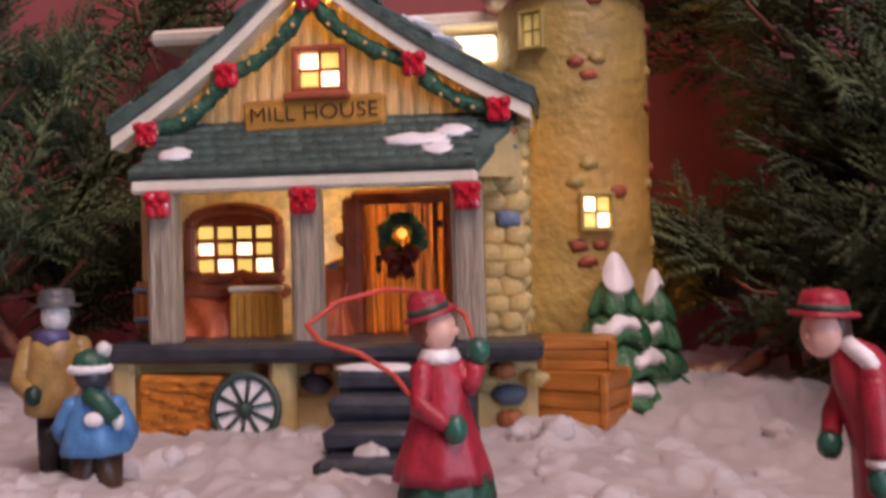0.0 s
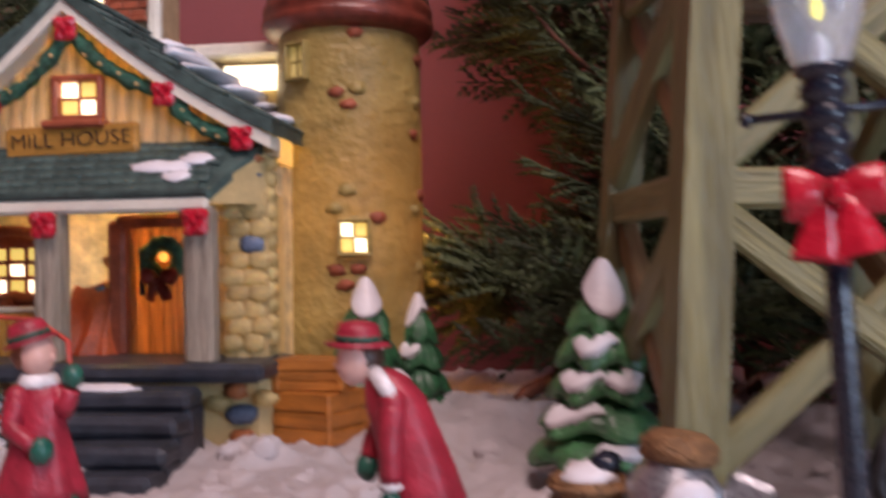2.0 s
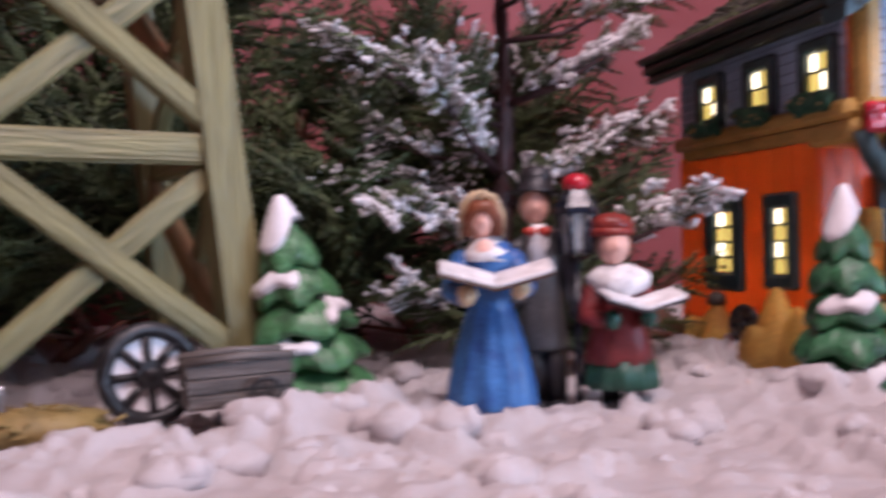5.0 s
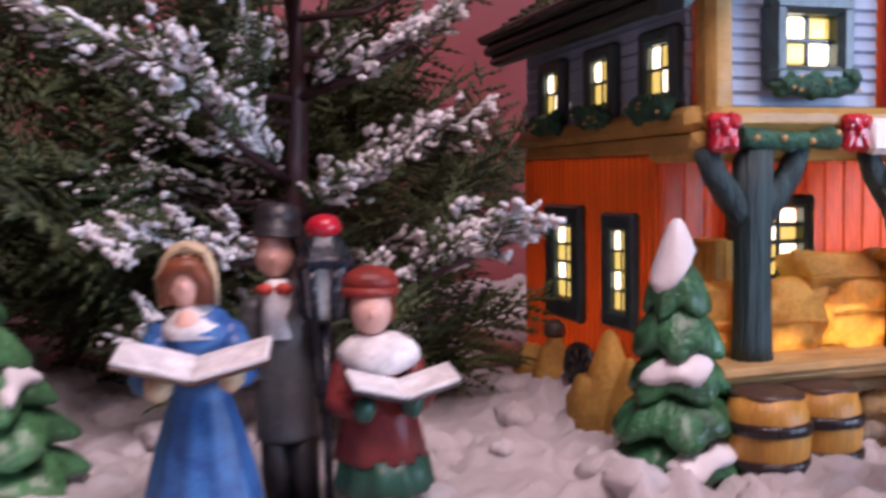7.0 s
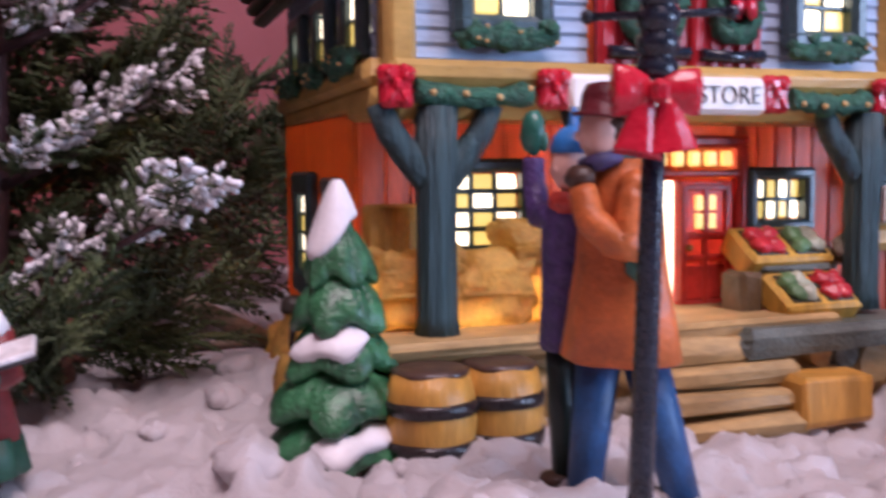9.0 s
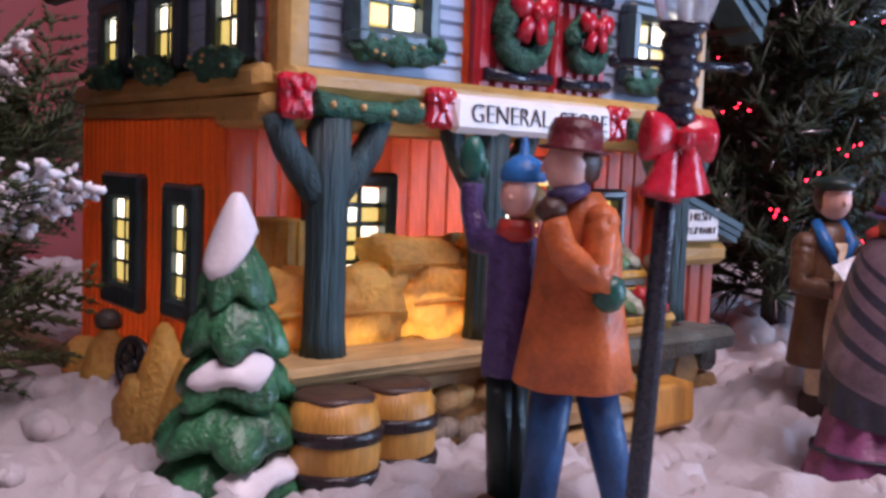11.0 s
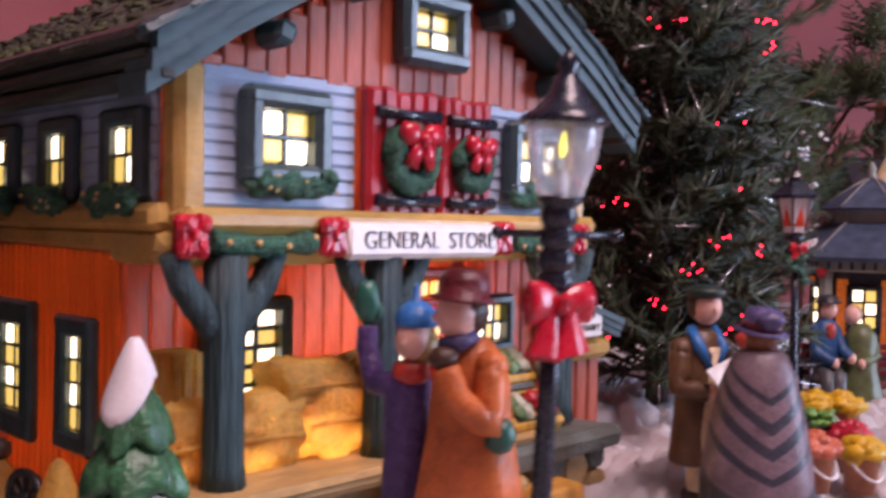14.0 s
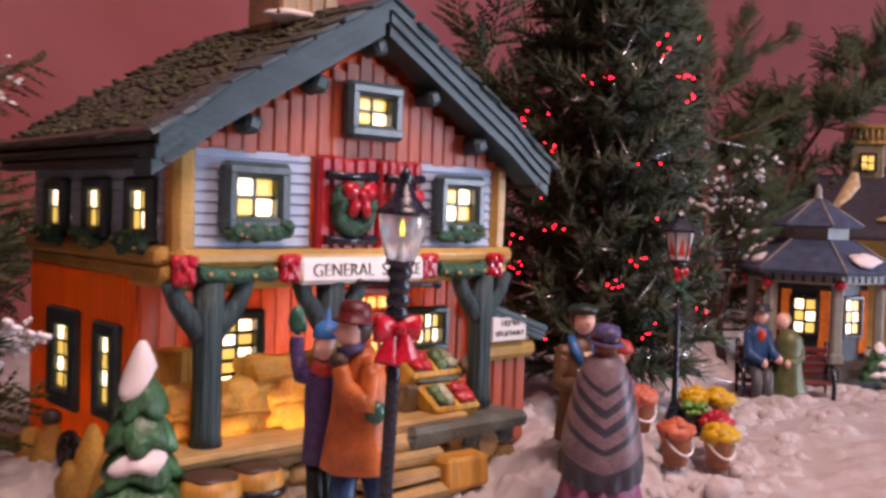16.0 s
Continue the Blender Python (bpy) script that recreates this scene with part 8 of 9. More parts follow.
def singing_girl(g):
    robe(g, (0.6, 0, 0), [(9.6, 3, 1), (10.6, 4, 1), (9.4, 11, 0.9)], 2, 11, 0.08, 0.85)
    robe(g, (0.2, 0, 0), [(8.6, 9.5, 0.8), (9.8, 10.2, 0.8), (8.2, 18, 0.6), (6.2, 25, 0.3), (6.2, 31, 0.1), (5.0, 35, 0), (2.6, 37, 0)], 1, 6, 0.06, 0.85)
    leg(g, (-2.5, 0, 6), (-2.5, 0, -1), 2.8, 2.6, 3, 3)
    leg(g, (3.5, 0, 6), (3.8, 0, -1), 2.8, 2.6, 3, 3)
    g.ball((0.0, -0.8, 32.6), (9.0, 7.0, 5.2), 18, 12, slot=4, rough=0.12)
    head(g, (-1.4, -1.6, 42.6), 5.2, 0, 5, (0.4, 2.0, 0.4))
    g.ball((-1.6, 0.6, 48.4), (6.4, 6.0, 3.4), 18, 10, slot=6, rough=0.1)
    g.tube([(5.5 * math.cos(a) - 1.6, 5.6 * math.sin(a) + 0.2, 46.4) for a in [TAU * i / 16 for i in range(17)]], 1.2, 7, caps=False, slot=6)
    arm(g, [(-6.8, 0, 30), (-9.4, -2.5, 23), (-4.5, -7.5, 22)], 3.0, 2.3, 1, (-3.6, -8.2, 22.4), 7, 2.4)
    arm(g, [(6.8, 0, 30), (9.4, -2.5, 23), (6.5, -7.5, 23)], 3.0, 2.3, 1, (6.6, -8.0, 23.0), 7, 2.4)
    book(g, (4.2, -9.6, 27.0), 21.0, 8.5, 4, 3, 10, 14)


figurine(Matrix.Translation((0.2757, 0.1375, 0.004)) @ pose(0, 0, 0, 0, 0, -27), singing_lady, [SKIN, P_BLUE, P_WHITE, P_AUBURN, P_CREAM, P_BROWN], "painted carol singer figurine in a blue dress with open book")
figurine(Matrix.Translation((0.2968, 0.1450, 0.001)) @ pose(0, 0, 0, 0, 0, -27), singing_man, [SKIN, P_GREY, P_BLACK, P_WHITE, P_CORD], "painted carol singer figurine in a grey coat and top hat")
figurine(Matrix.Translation((0.3122, 0.1290, 0.005)) @ pose(0, 0, 0, 0, 0, -24), singing_girl, [SKIN, paint("coat_maroon", (0.20, 0.03, 0.03)), P_GREEN, P_BLACK, P_WHITE, P_AUBURN, paint("tam_red", (0.24, 0.03, 0.02)), P_MITT], "painted singing girl figurine in a maroon coat and white collar")

# the singers' lantern on a pole
lan = thing("carol_lantern", Matrix.Translation((0.3024, 0.1343, 0.0)) @ pose(0, 0, 0, 0, 0, -27) @ Matrix.Diagonal((1.2, 1.2, 1.06, 1)), "black lantern with pale panes and a red knob on a pole", "lantern")
g = Geo(MM)
g.tube([(0, 0, 0), (0, 0, 42)], 0.8, 8)
part("pole", g, BLACK, lan)
g = Geo(MM)
g.lathe([(2.8, 43), (3.4, 44), (4.2, 53), (4.0, 54)], 6, smooth=False)
part("panes", g, paint("pale_grey_pane", (0.36, 0.40, 0.41)), lan, "pale lantern panes")
for k in range(6):
    a = TAU * k / 6
    g = Geo(MM)
    g.tube([(3.3 * math.cos(a), 3.3 * math.sin(a), 43), (4.3 * math.cos(a), 4.3 * math.sin(a), 54)], 0.85, 5)
    part("glazing_bar", g, BLACK, lan)
g = Geo(MM)
g.lathe([(5.4, 53.5), (5.2, 55), (3.8, 58), (2.6, 60)], 6, smooth=False)
part("cap", g, BLACK, lan)
g = Geo(MM)
g.ball((0, 0, 61.5), (3.2, 3.2, 2.8), 12, 8, rough=0.1)
part("knob", g, REDBOW, lan, "red knob")


def villager_man(g):
    robe(g, (0, 0, 0), [(8.0, 20, 0.8), (8.4, 21, 0.8), (7.4, 32, 0.5), (6.8, 42, 0.3), (6.4, 50, 0.1), (4.8, 55, 0), (2.6, 57, 0)], 1, 5, 0.06, 0.8)
    g.lathe([(5.6, 13), (6.2, 14), (5.8, 28), (4.6, 40), (3.4, 52)], 18, (1.2, -2.4, 0), 5, 0.04, 1, 0.8, slot=2)
    leg(g, (-2, 0, 22), (-2, 0, 2), 3.8, 3.0, 3, 3)
    leg(g, (3.5, 0, 22), (3.8, 0, 2), 3.8, 3.0, 3, 3)
    for s in (-1, 1):
        g.tube([(s * 1.0 + 0.6, -5.0, 46), (s * 3.6 + 0.4, -4.0, 52), (s * 3.4, 0.5, 57.0)], [1.0, 1.8, 1.4], 8, slot=4)
    head(g, (0.6, -1.0, 62.6), 4.6, 0, 3, (0, 1.6, 0.6))
    g.ball((0.4, -0.6, 66.6), (5.6, 5.8, 2.2), 16, 9, slot=5)
    arm(g, [(-6.4, 0, 51), (-8.6, -2.5, 41), (-2.5, -8, 40.5)], 3.2, 2.4, 1, (-1.4, -8.8, 40.6), 0, 2.2)
    arm(g, [(6.4, 0, 51), (8.2, -2.5, 43), (4.0, -8, 43)], 3.0, 2.4, 1, (4.2, -8.6, 43), 0, 2.0)
    g.box((3.6, -11.2, 45.5), (15, 0.7, 9.5), 0.2, pose(0, 0, 0, -40, -18, 12), 6)


def shawl_lady(g):
    robe(g, (0, 0, 0), [(17.0, -3, 1), (17.2, 0, 1), (15.6, 6, 1), (15.3, 6.4, 1), (15.4, 8.4, 1), (14.6, 8.8, 1), (11.6, 22, 0.8), (8, 34, 0.4), (6, 42, 0)], 1, 12, 0.045, 0.85, 48)
    robe(g, (0, 0, 0), [(16.0, 8.2, 0.4), (15.9, 8.9, 0.4)], 3, 12, 0.03, 0.86, 48)
    # shawl: a cape whose hem dips to a point at the back, crossed by dark chevrons
    n, m = 60, 44
    vs, fs, sl = [], [], []
    for j in range(m + 1):
        k = j / m
        for i in range(n):
            a = TAU * i / n
            back = (math.cos(a + math.pi / 2) + 1) / 2
            side = abs(((a - TAU * 0.75 + math.pi) % TAU) - math.pi)
            t = k - 0.16 * min(side, 1.5) * math.sin(math.pi * k)
            hem = 24 - 9.0 * back
            z = 59.5 + (hem - 59.5) * t
            r = 3.6 + 11.6 * (max(t, 0.0) ** 0.45) * (1 - 0.10 * max(0.0, t - 0.75) * 4) + (0.7 * math.cos(14 * a) if k > 0.90 else 0.25 * math.cos(7 * a) * k)
            vs.append((r * math.cos(a), r * 0.86 * math.sin(a), z))
    for j in range(m):
        for i in range(n):
            k = (j + 0.5) / m
            dark = k > 0.87 or any(abs(k - c) < 0.026 for c in (0.28, 0.42, 0.56, 0.70))
            fs.append([j * n + i, (j + 1) * n + i, (j + 1) * n + (i + 1) % n, j * n + (i + 1) % n])
            sl.append(3 if dark else 2)
    n0 = g.n
    fs = np.array(fs)[:, ::-1]
    sl = np.array(sl)
    g.add(vs, fs[sl == 2], True, 2)
    g.f.append((fs[sl == 3] + n0, True, 3))
    head(g, (0.4, 1.0, 62.0), 4.4, 0, 4, (0, -0.8, 0.2), (0.3, 0.9))
    hat(g, (0.2, 0.6, 63.8), 4.9, 6.8, 6.0, 5, 6, pose(0, 0, 0, 6, 6, 0))
    g.ball((1.0, -4.2, 67.0), (3.4, 2.6, 2.4), 12, 8, slot=5, rough=0.3)


figurine(Matrix.Translation((0.5280, 0.0350, 0.0)) @ pose(0, 0, 0, 0, 0, -42) @ Matrix.Scale(1.07, 4), villager_man, [SKIN, P_COATBROWN, P_CREAM, P_BROWN, P_SKYBLUE, P_DKGREEN, P_WHITE], "painted villager figurine in a brown coat reading a sheet")
figurine(Matrix.Translation((0.4975, 0.0120, 0.0)) @ pose(0, 0, 0, 0, 0, -60), shawl_lady, [SKIN, P_MAUVE, P_TAUPE, P_STRIPE, P_AUBURN, P_HATVIO, P_MAROON], "painted lady figurine in a taupe shawl and mauve skirt")


def pink_lady(g):
    robe(g, (0, 0, 0), [(10, 0, 1), (10, 3, 1), (7.5, 20, 0.6), (5.5, 32, 0.2), (5.8, 42, 0), (2.6, 47, 0)], 1, 9, 0.05, 0.85)
    head(g, (0, -0.6, 51.5), 4.2, 0, 2)
    g.ball((0, 0.6, 55.0), (5.4, 5.2, 3.6), 14, 9, slot=3, rough=0.25)
    arm(g, [(-5, 0, 42), (-7, -3, 34), (-2, -7, 34)], 2.6, 2.0, 1, None, 0, 2.0)
    arm(g, [(5, 0, 42), (7, -3, 34), (2, -7, 34)], 2.6, 2.0, 1, None, 0, 2.0)


figurine(Matrix.Translation((0.5297, 0.0205, 0.003)) @ pose(0, 0, 0, 0, 0, -100), pink_lady, [SKIN, P_MAUVE, P_AUBURN, P_CORD], "painted lady figurine in a mauve coat and red hat")


def old_man(g):
    robe(g, (0, 0, 0), [(7.2, 21, 0.6), (8.0, 22, 0.6), (8.0, 28, 0.4), (7.4, 36, 0.2), (6.6, 41, 0), (3.0, 44, 0)], 1, 6, 0.06, 0.85)
    leg(g, (-1.6, 0, 24), (-1.2, 0, 1), 3.6, 3.0, 2, 2)
    leg(g, (3.4, 0, 24), (3.6, 0, 1), 3.6, 3.0, 2, 2)
    g.tube([(-4, -2.5, 42), (0, -4.6, 42), (4.2, -2.5, 42)], [1.8, 2.4, 1.8], 9, slot=3)
    head(g, (0.6, -0.8, 47.6), 4.4, 4, 2, (0, 1.8, 0.6))
    hat(g, (0.6, 0, 50.2), 4.6, 6.4, 4.6, 5)
    arm(g, [(-6.6, 0, 39), (-8.6, -2, 30), (-4, -6.5, 27)], 3.0, 2.3, 1, None, 6, 2.4)
    arm(g, [(6.6, 0, 39), (8.4, -2, 30), (5.5, -6.5, 24)], 3.0, 2.3, 1, (5.6, -6.8, 23), 6, 2.4)
    g.ball((-8.0, 0.6, 38.5), (2.0, 2.0, 3.0), 10, 7, slot=4)


figurine(Matrix.Translation((-0.0945, 0.2370, 0.0)) @ pose(0, 0, 0, 0, 0, 6) @ Matrix.Scale(0.95, 4), old_man, [SKIN, P_MUSTARD, P_BLACK, P_HATVIO, P_WHITE, P_GREY, P_DKGREEN], "painted old man figurine in a mustard coat and grey hat")


def blue_child(g):
    robe(g, (0, 0, 0), [(7.8, 13.0, 0.8), (8.4, 13.8, 0.8), (7.4, 18, 0.5), (6.2, 23, 0.2), (5.0, 26.5, 0), (2.6, 28.5, 0)], 1, 5, 0.06, 0.85)
    leg(g, (-2.6, 0, 15), (-2.8, 0, 0), 3.8, 3.2, 2, 2, (0, 1))
    leg(g, (3.0, 0, 15), (3.4, 0, 0), 3.8, 3.2, 2, 2, (0, 1))
    head(g, (-1.0, 0.4, 32.2), 4.2, 0, 3, (0.8, -0.8, 0), (-0.8, 0.3))
    g.ball((-0.6, 0, 35.2), (4.6, 4.6, 3.8), 16, 10, slot=4, rough=0.1)
    g.tube([(4.6 * math.cos(a) - 0.8, 4.6 * math.sin(a) + 0.1, 34.0) for a in [TAU * i / 16 for i in range(17)]], 1.1, 8, caps=False, slot=5)
    g.ball((2.6, -0.6, 38.8), 2.0, 10, 8, slot=5, rough=0.25)
    g.tube([(-1, -4.5, 28.5), (2.5, -5.4, 26.5), (6.0, -5.6, 22.0)], [2.0, 2.4, 2.2], 9, slot=4)
    g.ball((1.2, -6.4, 22.2), (2.6, 1.4, 1.8), 10, 7, slot=5)
    g.ball((6.6, -5.2, 21.6), (1.6, 1.6, 2.4), 10, 7, slot=5)
    arm(g, [(-5.0, 0, 24.5), (-8.6, 1.5, 19), (-7.4, 4, 16)], 2.8, 2.2, 1, None, 3, 2.0)
    arm(g, [(5.2, 0, 24.5), (8.2, 1.0, 18), (6.4, 3.5, 14.5)], 2.8, 2.2, 1, None, 3, 2.0)


figurine(Matrix.Translation((-0.0797, 0.2230, 0.0)) @ pose(0, 0, 0, 0, 0, 8) @ Matrix.Scale(0.97, 4), blue_child, [SKIN, P_LTBLUE, P_BROWN, P_STRIPE, P_GREEN, P_WHITE], "painted child figurine in a blue jacket and striped cap")


def bench_pair(g):
    # man
    robe(g, (-9, 0, 0), [(5.4, 22, 0), (6.0, 28, 0), (6.2, 38, 0), (4.6, 43, 0), (2.4, 45, 0)], 1, 5, 0.03, 0.85)
    head(g, (-8.0, -0.6, 48.6), 4.0, 0, 3, (0, 1.5, 0.5), (0.8, -0.3))
    hat(g, (-8.0, 0, 51.6), 4.0, 5.6, 3.0, 4)
    for x in (-11.5, -6.5):
        g.tube([(x, -1, 23), (x, -9.5, 22), (x, -10.5, 12), (x, -10.5, 2)], [3.2, 3.0, 2.6, 2.4], 10, slot=2)
    arm(g, [(-13, 0, 40), (-14, -3, 31), (-8, -8, 27)], 2.6, 2.2, 1, None, 0, 2.0)
    arm(g, [(-5, 0, 40), (-3, -4, 32), (-1, -8, 29)], 2.6, 2.2, 1, None, 0, 2.0)
    g.ball((-8.6, -5.0, 40), (2.2, 1.2, 3.4), 10, 7, slot=6)
    # woman
    robe(g, (5, -3, 0), [(13, -4, 1), (12.5, 2, 1), (9, 14, 0.6), (7.0, 23, 0.2), (6.0, 30, 0), (6.4, 38, 0), (3.0, 43, 0)], 5, 9, 0.06, 0.95)
    head(g, (2.0, -1, 46.4), 3.8, 0, 7, (1.2, 1.2, 0.6), (-0.8, -0.3))
    arm(g, [(9, -2, 38), (10.5, -5, 30), (3, -9, 27)], 2.6, 2.0, 5, None, 0, 1.8)


BENCH = Matrix.Translation((0.8150, 0.0330, -0.0115)) @ pose(0, 0, 0, 0, 0, -58)
figurine(BENCH @ Matrix.Translation((0, -0.001, -0.004)) @ Matrix.Scale(1.30, 4), bench_pair, [SKIN, P_JEANS, P_GREY, P_BROWN, P_BLACK, P_OLIVE, P_CORD, P_BLOND], "painted couple figurine seated on a park bench")
bench = thing("park_bench", BENCH, "dark iron park bench with red slats in the snow", "bench")
for k in range(4):
    g = Geo(MM)
    g.box((6, 4.5, 24 + 4.8 * k), (58, 1.2, 3.2), 0.4)
    part("back_slat", g, paint("bench_red", (0.13, 0.012, 0.015)), bench)
for k in range(4):
    g = Geo(MM)
    g.box((6, -8.5 + 3.6 * k, 19), (58, 2.8, 1.2), 0.3)
    part("seat_slat", g, paint("bench_red", (0.13, 0.012, 0.015)), bench)
for x in (-22, 34):
    g = Geo(MM)
    g.tube([(x, 5.0, -4), (x, 4.6, 22), (x, 6.0, 44)], 1.5, 8)
    g.tube([(x, -9.5, -4), (x, -9.5, 20), (x, -8, 29), (x, 4.0, 30)], 1.5, 8)
    part("end_frame", g, BLACK, bench)

# ---- flower buckets ----
def flower_head(g, c, r, slot):
    for k in range(16):
        a, b = rnd.uniform(0, TAU), rnd.uniform(0.1, 1)
        g.ball((c[0] + r * 0.75 * b * math.cos(a), c[1] + r * 0.75 * b * math.sin(a), c[2] + r * 0.45 * (1 - b * b)), (r * 0.34, r * 0.34, r * 0.26), 7, 5, slot=slot, rough=0.4)


def bucket(x, y, z, s, flower, label):
    t = thing("flower_bucket", Matrix.Translation((x, y, z)) @ pose(0, 0, 0, 0, 0, rnd.uniform(-60, -20)), label, "bucket", "flower buckets")
    g = Geo(Matrix.Scale(0.001 * s, 4))
    g.lathe([(4.0, 0), (4.6, 4), (5.3, 9), (5.7, 10.2), (5.9, 10.6), (5.5, 11.0), (4.9, 9.5)], 22)
    part("pail", g, paint("copper_bucket", (0.32, 0.115, 0.05), 0.4), t)
    g = Geo(Matrix.Scale(0.001 * s, 4))
    g.tube([(5.8 * math.cos(a), -5.0 * abs(math.sin(a)) - 0.8, 10.4 - 6.0 * abs(math.sin(a))) for a in [math.pi * k / 12 for k in range(13)]], 0.45, 6)
    part("handle", g, P_WHITE, t, "white wire handle")
    g = Geo(Matrix.Scale(0.001 * s, 4))
    flower_head(g, (0, 0, 11.8), 7.6, 0)
    g.ball((0, 0, 11.8), (6.6, 6.6, 4.2), 14, 8, rough=0.35)
    part("bloom_head", g, flower, t)


F_CORAL, F_YEL, F_RED = paint("bloom_coral", (0.55, 0.14, 0.07)), paint("bloom_yellow", (0.62, 0.38, 0.01)), paint("bloom_red", (0.42, 0.01, 0.03))
bucket(0.5635, 0.0085, 0.0090, 1.12, F_CORAL, "copper bucket of coral flowers in the snow")
bucket(0.5835, -0.0025, 0.0055, 1.12, F_YEL, "copper bucket of yellow flowers in the snow")
bucket(0.5970, 0.0025, 0.0085, 1.05, F_RED, "copper bucket of red flowers behind the others")
bucket(0.6080, 0.0160, 0.0150, 1.1, F_YEL, "bucket of yellow flowers raised behind the rest")
bucket(0.6125, 0.0075, 0.0150, 1.1, F_YEL, "bucket of golden flowers raised at the back")
bucket(0.5560, 0.0215, 0.0220, 1.1, F_CORAL, "copper bucket of coral flowers behind the lady")
pot = thing("leafy_pot", Matrix.Translation((0.5985, 0.0130, 0.0140)), "dark pot of bright green leaves by the lantern post", "plant")
g = Geo(MM)
g.lathe([(3.6, 0), (5.0, 8), (5.4, 10), (4.8, 9.6)], 16)
part("pot", g, P_BLACK, pot)
for k in range(16):
    a = TAU * k / 16 + rnd.uniform(-0.2, 0.2)
    r = rnd.uniform(2, 5)
    g = Geo(MM)
    g.ball((r * math.cos(a), r * math.sin(a), 10 + rnd.uniform(-1, 4)), (2.6, 1.8, 1.2), 8, 5, rough=0.3, m=pose(0, 0, 0, rnd.uniform(-40, 40), rnd.uniform(-40, 40), math.degrees(a)))
    part("leaf", g, paint("cabbage_leaf", (0.12, 0.30, 0.06)), pot)

# ---- the gazebo kiosk ----
GZ = Matrix.Translation((0.9180, 0.0330, 0.002)) @ pose(0, 0, 0, 0, 0, -28) @ Matrix.Scale(0.94, 4)
gz = thing("gazebo", GZ, "six sided grey gazebo with blue slate roofs and glowing windows", "model house")


g = Geo(MM)
g.lathe([(55, -6), (55, 8), (50, 12)], 6, smooth=False, phase=0)
part("plinth", g, paint("dark_stone_plinth", (0.06, 0.055, 0.05)), gz)
for a_ in range(6):
    a = TAU * (a_ + 0.5) / 6 + TAU / 12
    p = (46 * math.cos(a), 46 * math.sin(a))
    g = Geo(MM)
    g.box((p[0], p[1], 41), (7, 7, 60), 1.2, Matrix.Rotation(a, 4, "Z"))
    g.box((p[0], p[1], 15), (9, 9, 8), 1.2, Matrix.Rotation(a, 4, "Z"))
    part("column", g, GZWHITE, gz, "grey white column")
    b = Geo(MM)
    b.ball((p[0] * 1.1, p[1] * 1.1, 68), 4.0, 10, 8, rough=0.3)
    part("bow", b, REDBOW, gz)
    # wall panels between the columns, set back
    c = TAU * a_ / 6 + TAU / 12
    q = Matrix.Rotation(c + math.pi / 2, 4, "Z")
    g = Geo(MM @ q)
    g.box((0, -32, 42), (36, 2, 62), 0.6)
    part("panel", g, DARKTRIM, gz)
    # interior lamplight on the brick strips is put in as emission
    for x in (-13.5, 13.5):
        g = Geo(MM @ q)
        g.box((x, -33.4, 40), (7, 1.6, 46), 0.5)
        part("brick_strip", g, material("brick_baked_glow", (0.55, 0.15, 0.03), 0.5, 0.3, 300, 0.2, 900, glow=(1.0, 0.22, 0.02), glow_power=0.24), gz)
    window(gz, q @ Matrix.Translation((0, -0.0336, 0.044)), 0.0150, 0.0250, 2, 3, BLACK, {(0, 0), (1, 1), (0, 2)}, 0.003, 0.0032, bar=0.26)
g = Geo(MM)
g.lathe([(50, 68), (52, 69), (52, 75), (49, 76)], 6, smooth=False)
part("frieze", g, GZWHITE, gz)
for k in range(6):
    a = TAU * (k + 0.5) / 6
    for j in range(7):
        d = Geo(MM @ Matrix.Rotation(a + math.pi / 2, 4, "Z"))
        d.box((-21 + 7 * j, -45.6, 72), (2.2, 0.8, 4.6), 0.3)
        part("fret", d, P_STRIPE, gz)
g = Geo(MM)
g.lathe([(59, 75), (60, 77.5), (48, 86), (27, 99), (25, 100)], 6, smooth=False)
part("lower_roof", g, BLUEROOF, gz, "blue slate lower roof")
g = Geo(MM)
g.lathe([(23, 99), (23, 109), (21, 110)], 6, smooth=False)
part("lantern_band", g, GZWHITE, gz)
g = Geo(MM)
g.lathe([(32, 108.5), (33, 110), (24, 117), (12, 125), (3, 129.5)], 6, smooth=False)
part("upper_roof", g, BLUEROOF, gz, "blue slate upper roof")
for zz, r0, r1, z0, z1 in ((0, 60, 27, 78, 100), (1, 33, 4, 110.5, 130)):
    for k in range(6):
        a = TAU * k / 6
        g = Geo(MM)
        g.tube([(r0 * math.cos(a), r0 * math.sin(a), z0), (r1 * math.cos(a), r1 * math.sin(a), z1)], 1.0, 6)
        part("ridge_roll", g, paint("ridge_grey", (0.22, 0.22, 0.22)), gz)
g = Geo(MM)
g.lathe([(2.5, 129), (3.4, 132), (2.2, 134), (2.8, 137), (1.2, 140.5), (0.3, 142)], 14)
part("finial", g, GZWHITE, gz)
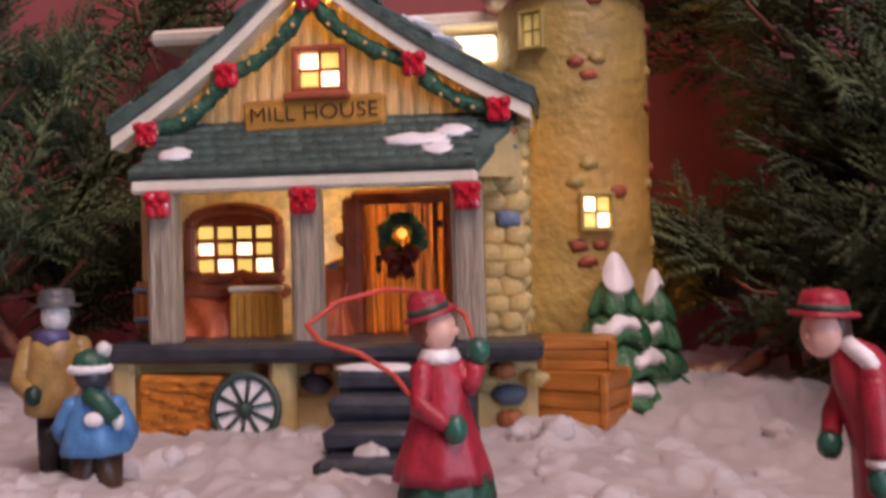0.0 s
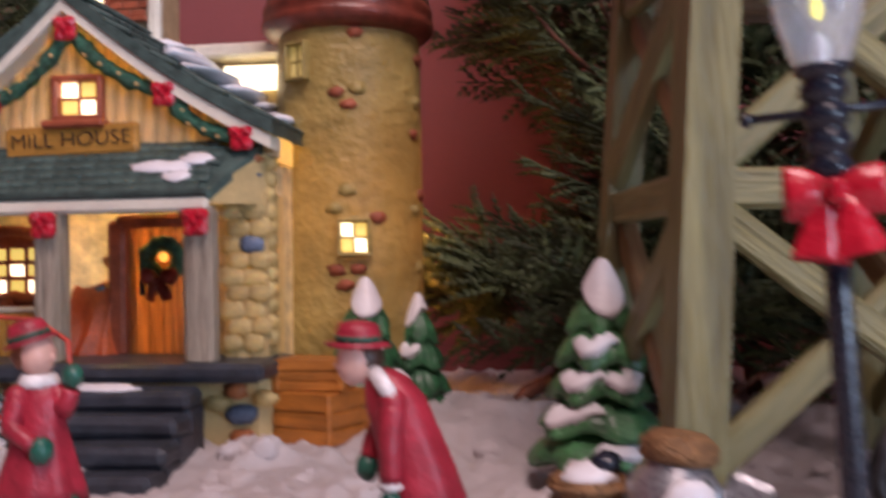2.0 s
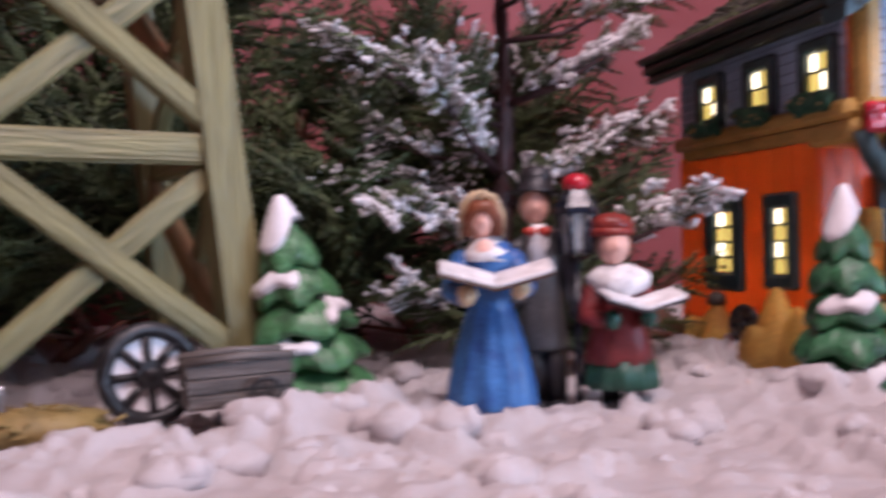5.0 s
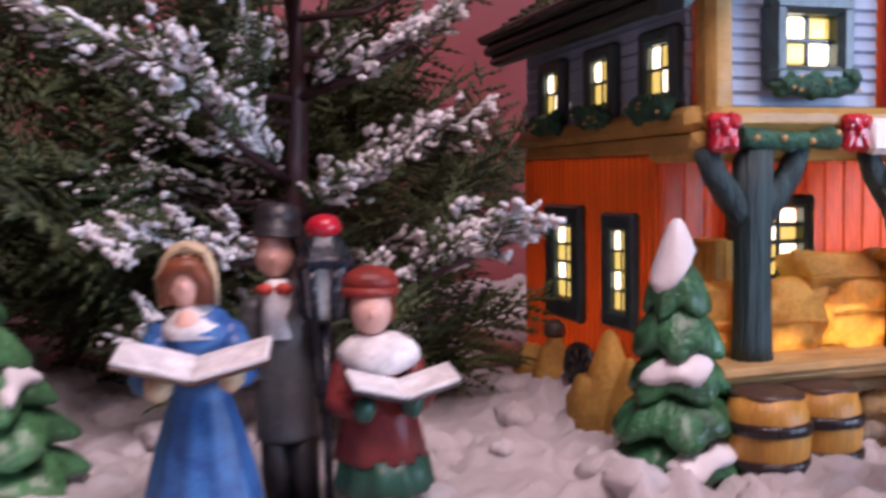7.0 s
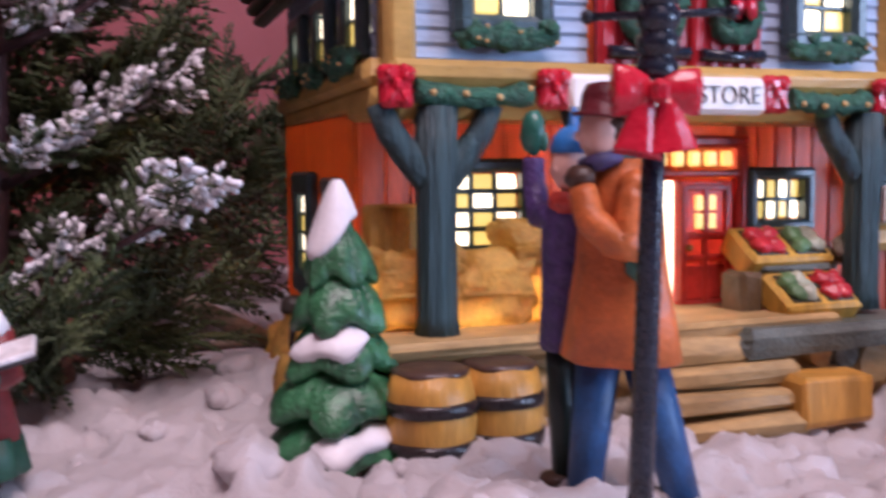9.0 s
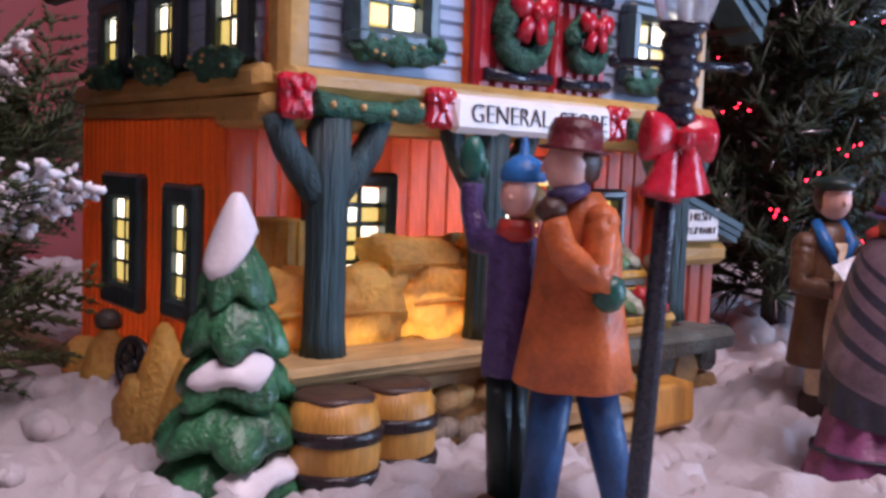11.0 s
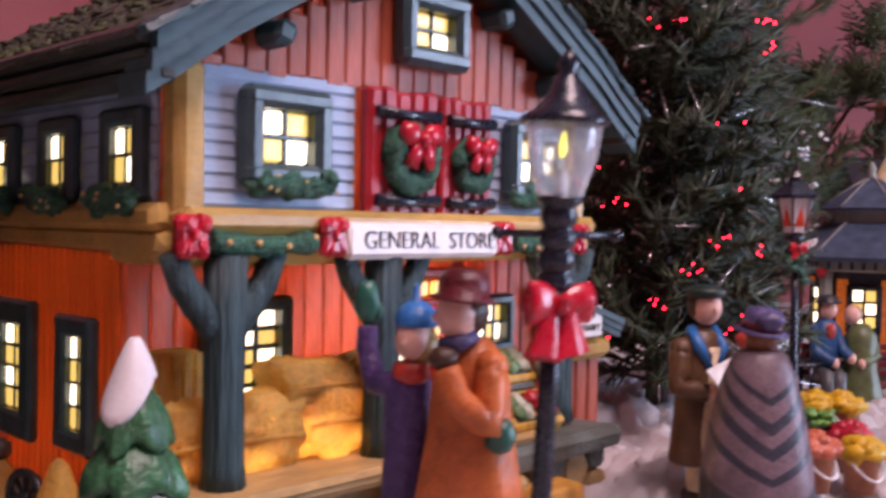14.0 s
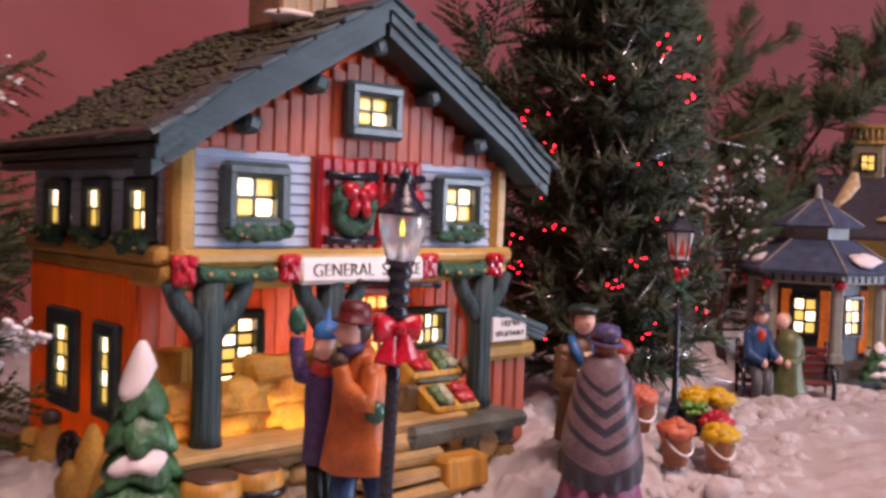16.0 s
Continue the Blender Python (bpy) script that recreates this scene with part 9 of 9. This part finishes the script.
for c, s in (((-3, -46, 86), (13, 8, 2.6)), ((-42, 17, 85), (7, 6, 2.2))):
    g = Geo(MM)
    g.ball(c, s, 16, 8, rough=0.5, m=Vector((c[0], c[1], 69)).to_track_quat("Z", "Y").to_matrix().to_4x4())
    part("roof_snow", g, SNOWP, gz)

# ---- the chapel behind the gazebo ----
CHP = Matrix.Translation((1.0970, 0.0490, 0.0)) @ pose(0, 0, 0, 0, 0, -66) @ Matrix.Scale(0.955, 4)
chp = thing("chapel", CHP, "ochre chapel with a dark tiled roof and a small bell tower", "model house")
g = Geo(MM)
g.prism([(-20, 0), (90, 0), (90, 105), (35, 160), (-20, 105)], 0, 90)
part("wall", g, YELLOWBEAM, chp)
g = Geo(MM)
g.strip([(-32, 98), (0, 128), (35, 166)], 6, -10, 96)
g.strip([(35, 166), (70, 128), (102, 98)], 6, -10, 96)
part("roof", g, paint("plum_tiles", (0.035, 0.03, 0.045)), chp, "dark plum tiled roof")
g = Geo(MM)
g.box((30, -44, 128), (126, 84, 5), 1.5, pose(0, 0, 0, 42, 0, 0))
part("front_roof", g, paint("plum_tiles", (0.035, 0.03, 0.045)), chp, "dark plum tiled roof")
g = Geo(MM)
g.box((14, -4, 168), (30, 28, 62), 2)
part("tower", g, paint("tower_grey_ochre", (0.20, 0.17, 0.09)), chp)
g = Geo(MM)
for z, w in ((186, 36), (200, 38)):
    g.box((14, -4, z), (w, w - 2, 3.5), 1)
for k in range(6):
    g.tube([(1 + 5.2 * k, -20, 187), (1 + 5.2 * k, -20, 199)], 1.1, 7)
part("balustrade", g, YELLOWBEAM, chp)
window(chp, MM @ Matrix.Scale(1000, 4) @ Matrix.Translation((0.014, -0.0190, 0.168)), 0.0110, 0.0130, 2, 2, BLACK, set(), 0.003, 0.002)
for pts in ([(-22, -50, 124), (-10, -40, 136), (-2, -32, 146), (2, -26, 158)], [(28, -40, 140), (34, -52, 128), (26, -62, 118), (12, -62, 116)]):
    g = Geo(MM)
    g.tube(pts, [3, 7, 8, 3], 9, flat=0.5)
    part("roof_snow", g, P_CREAM, chp, "cream snow curl")
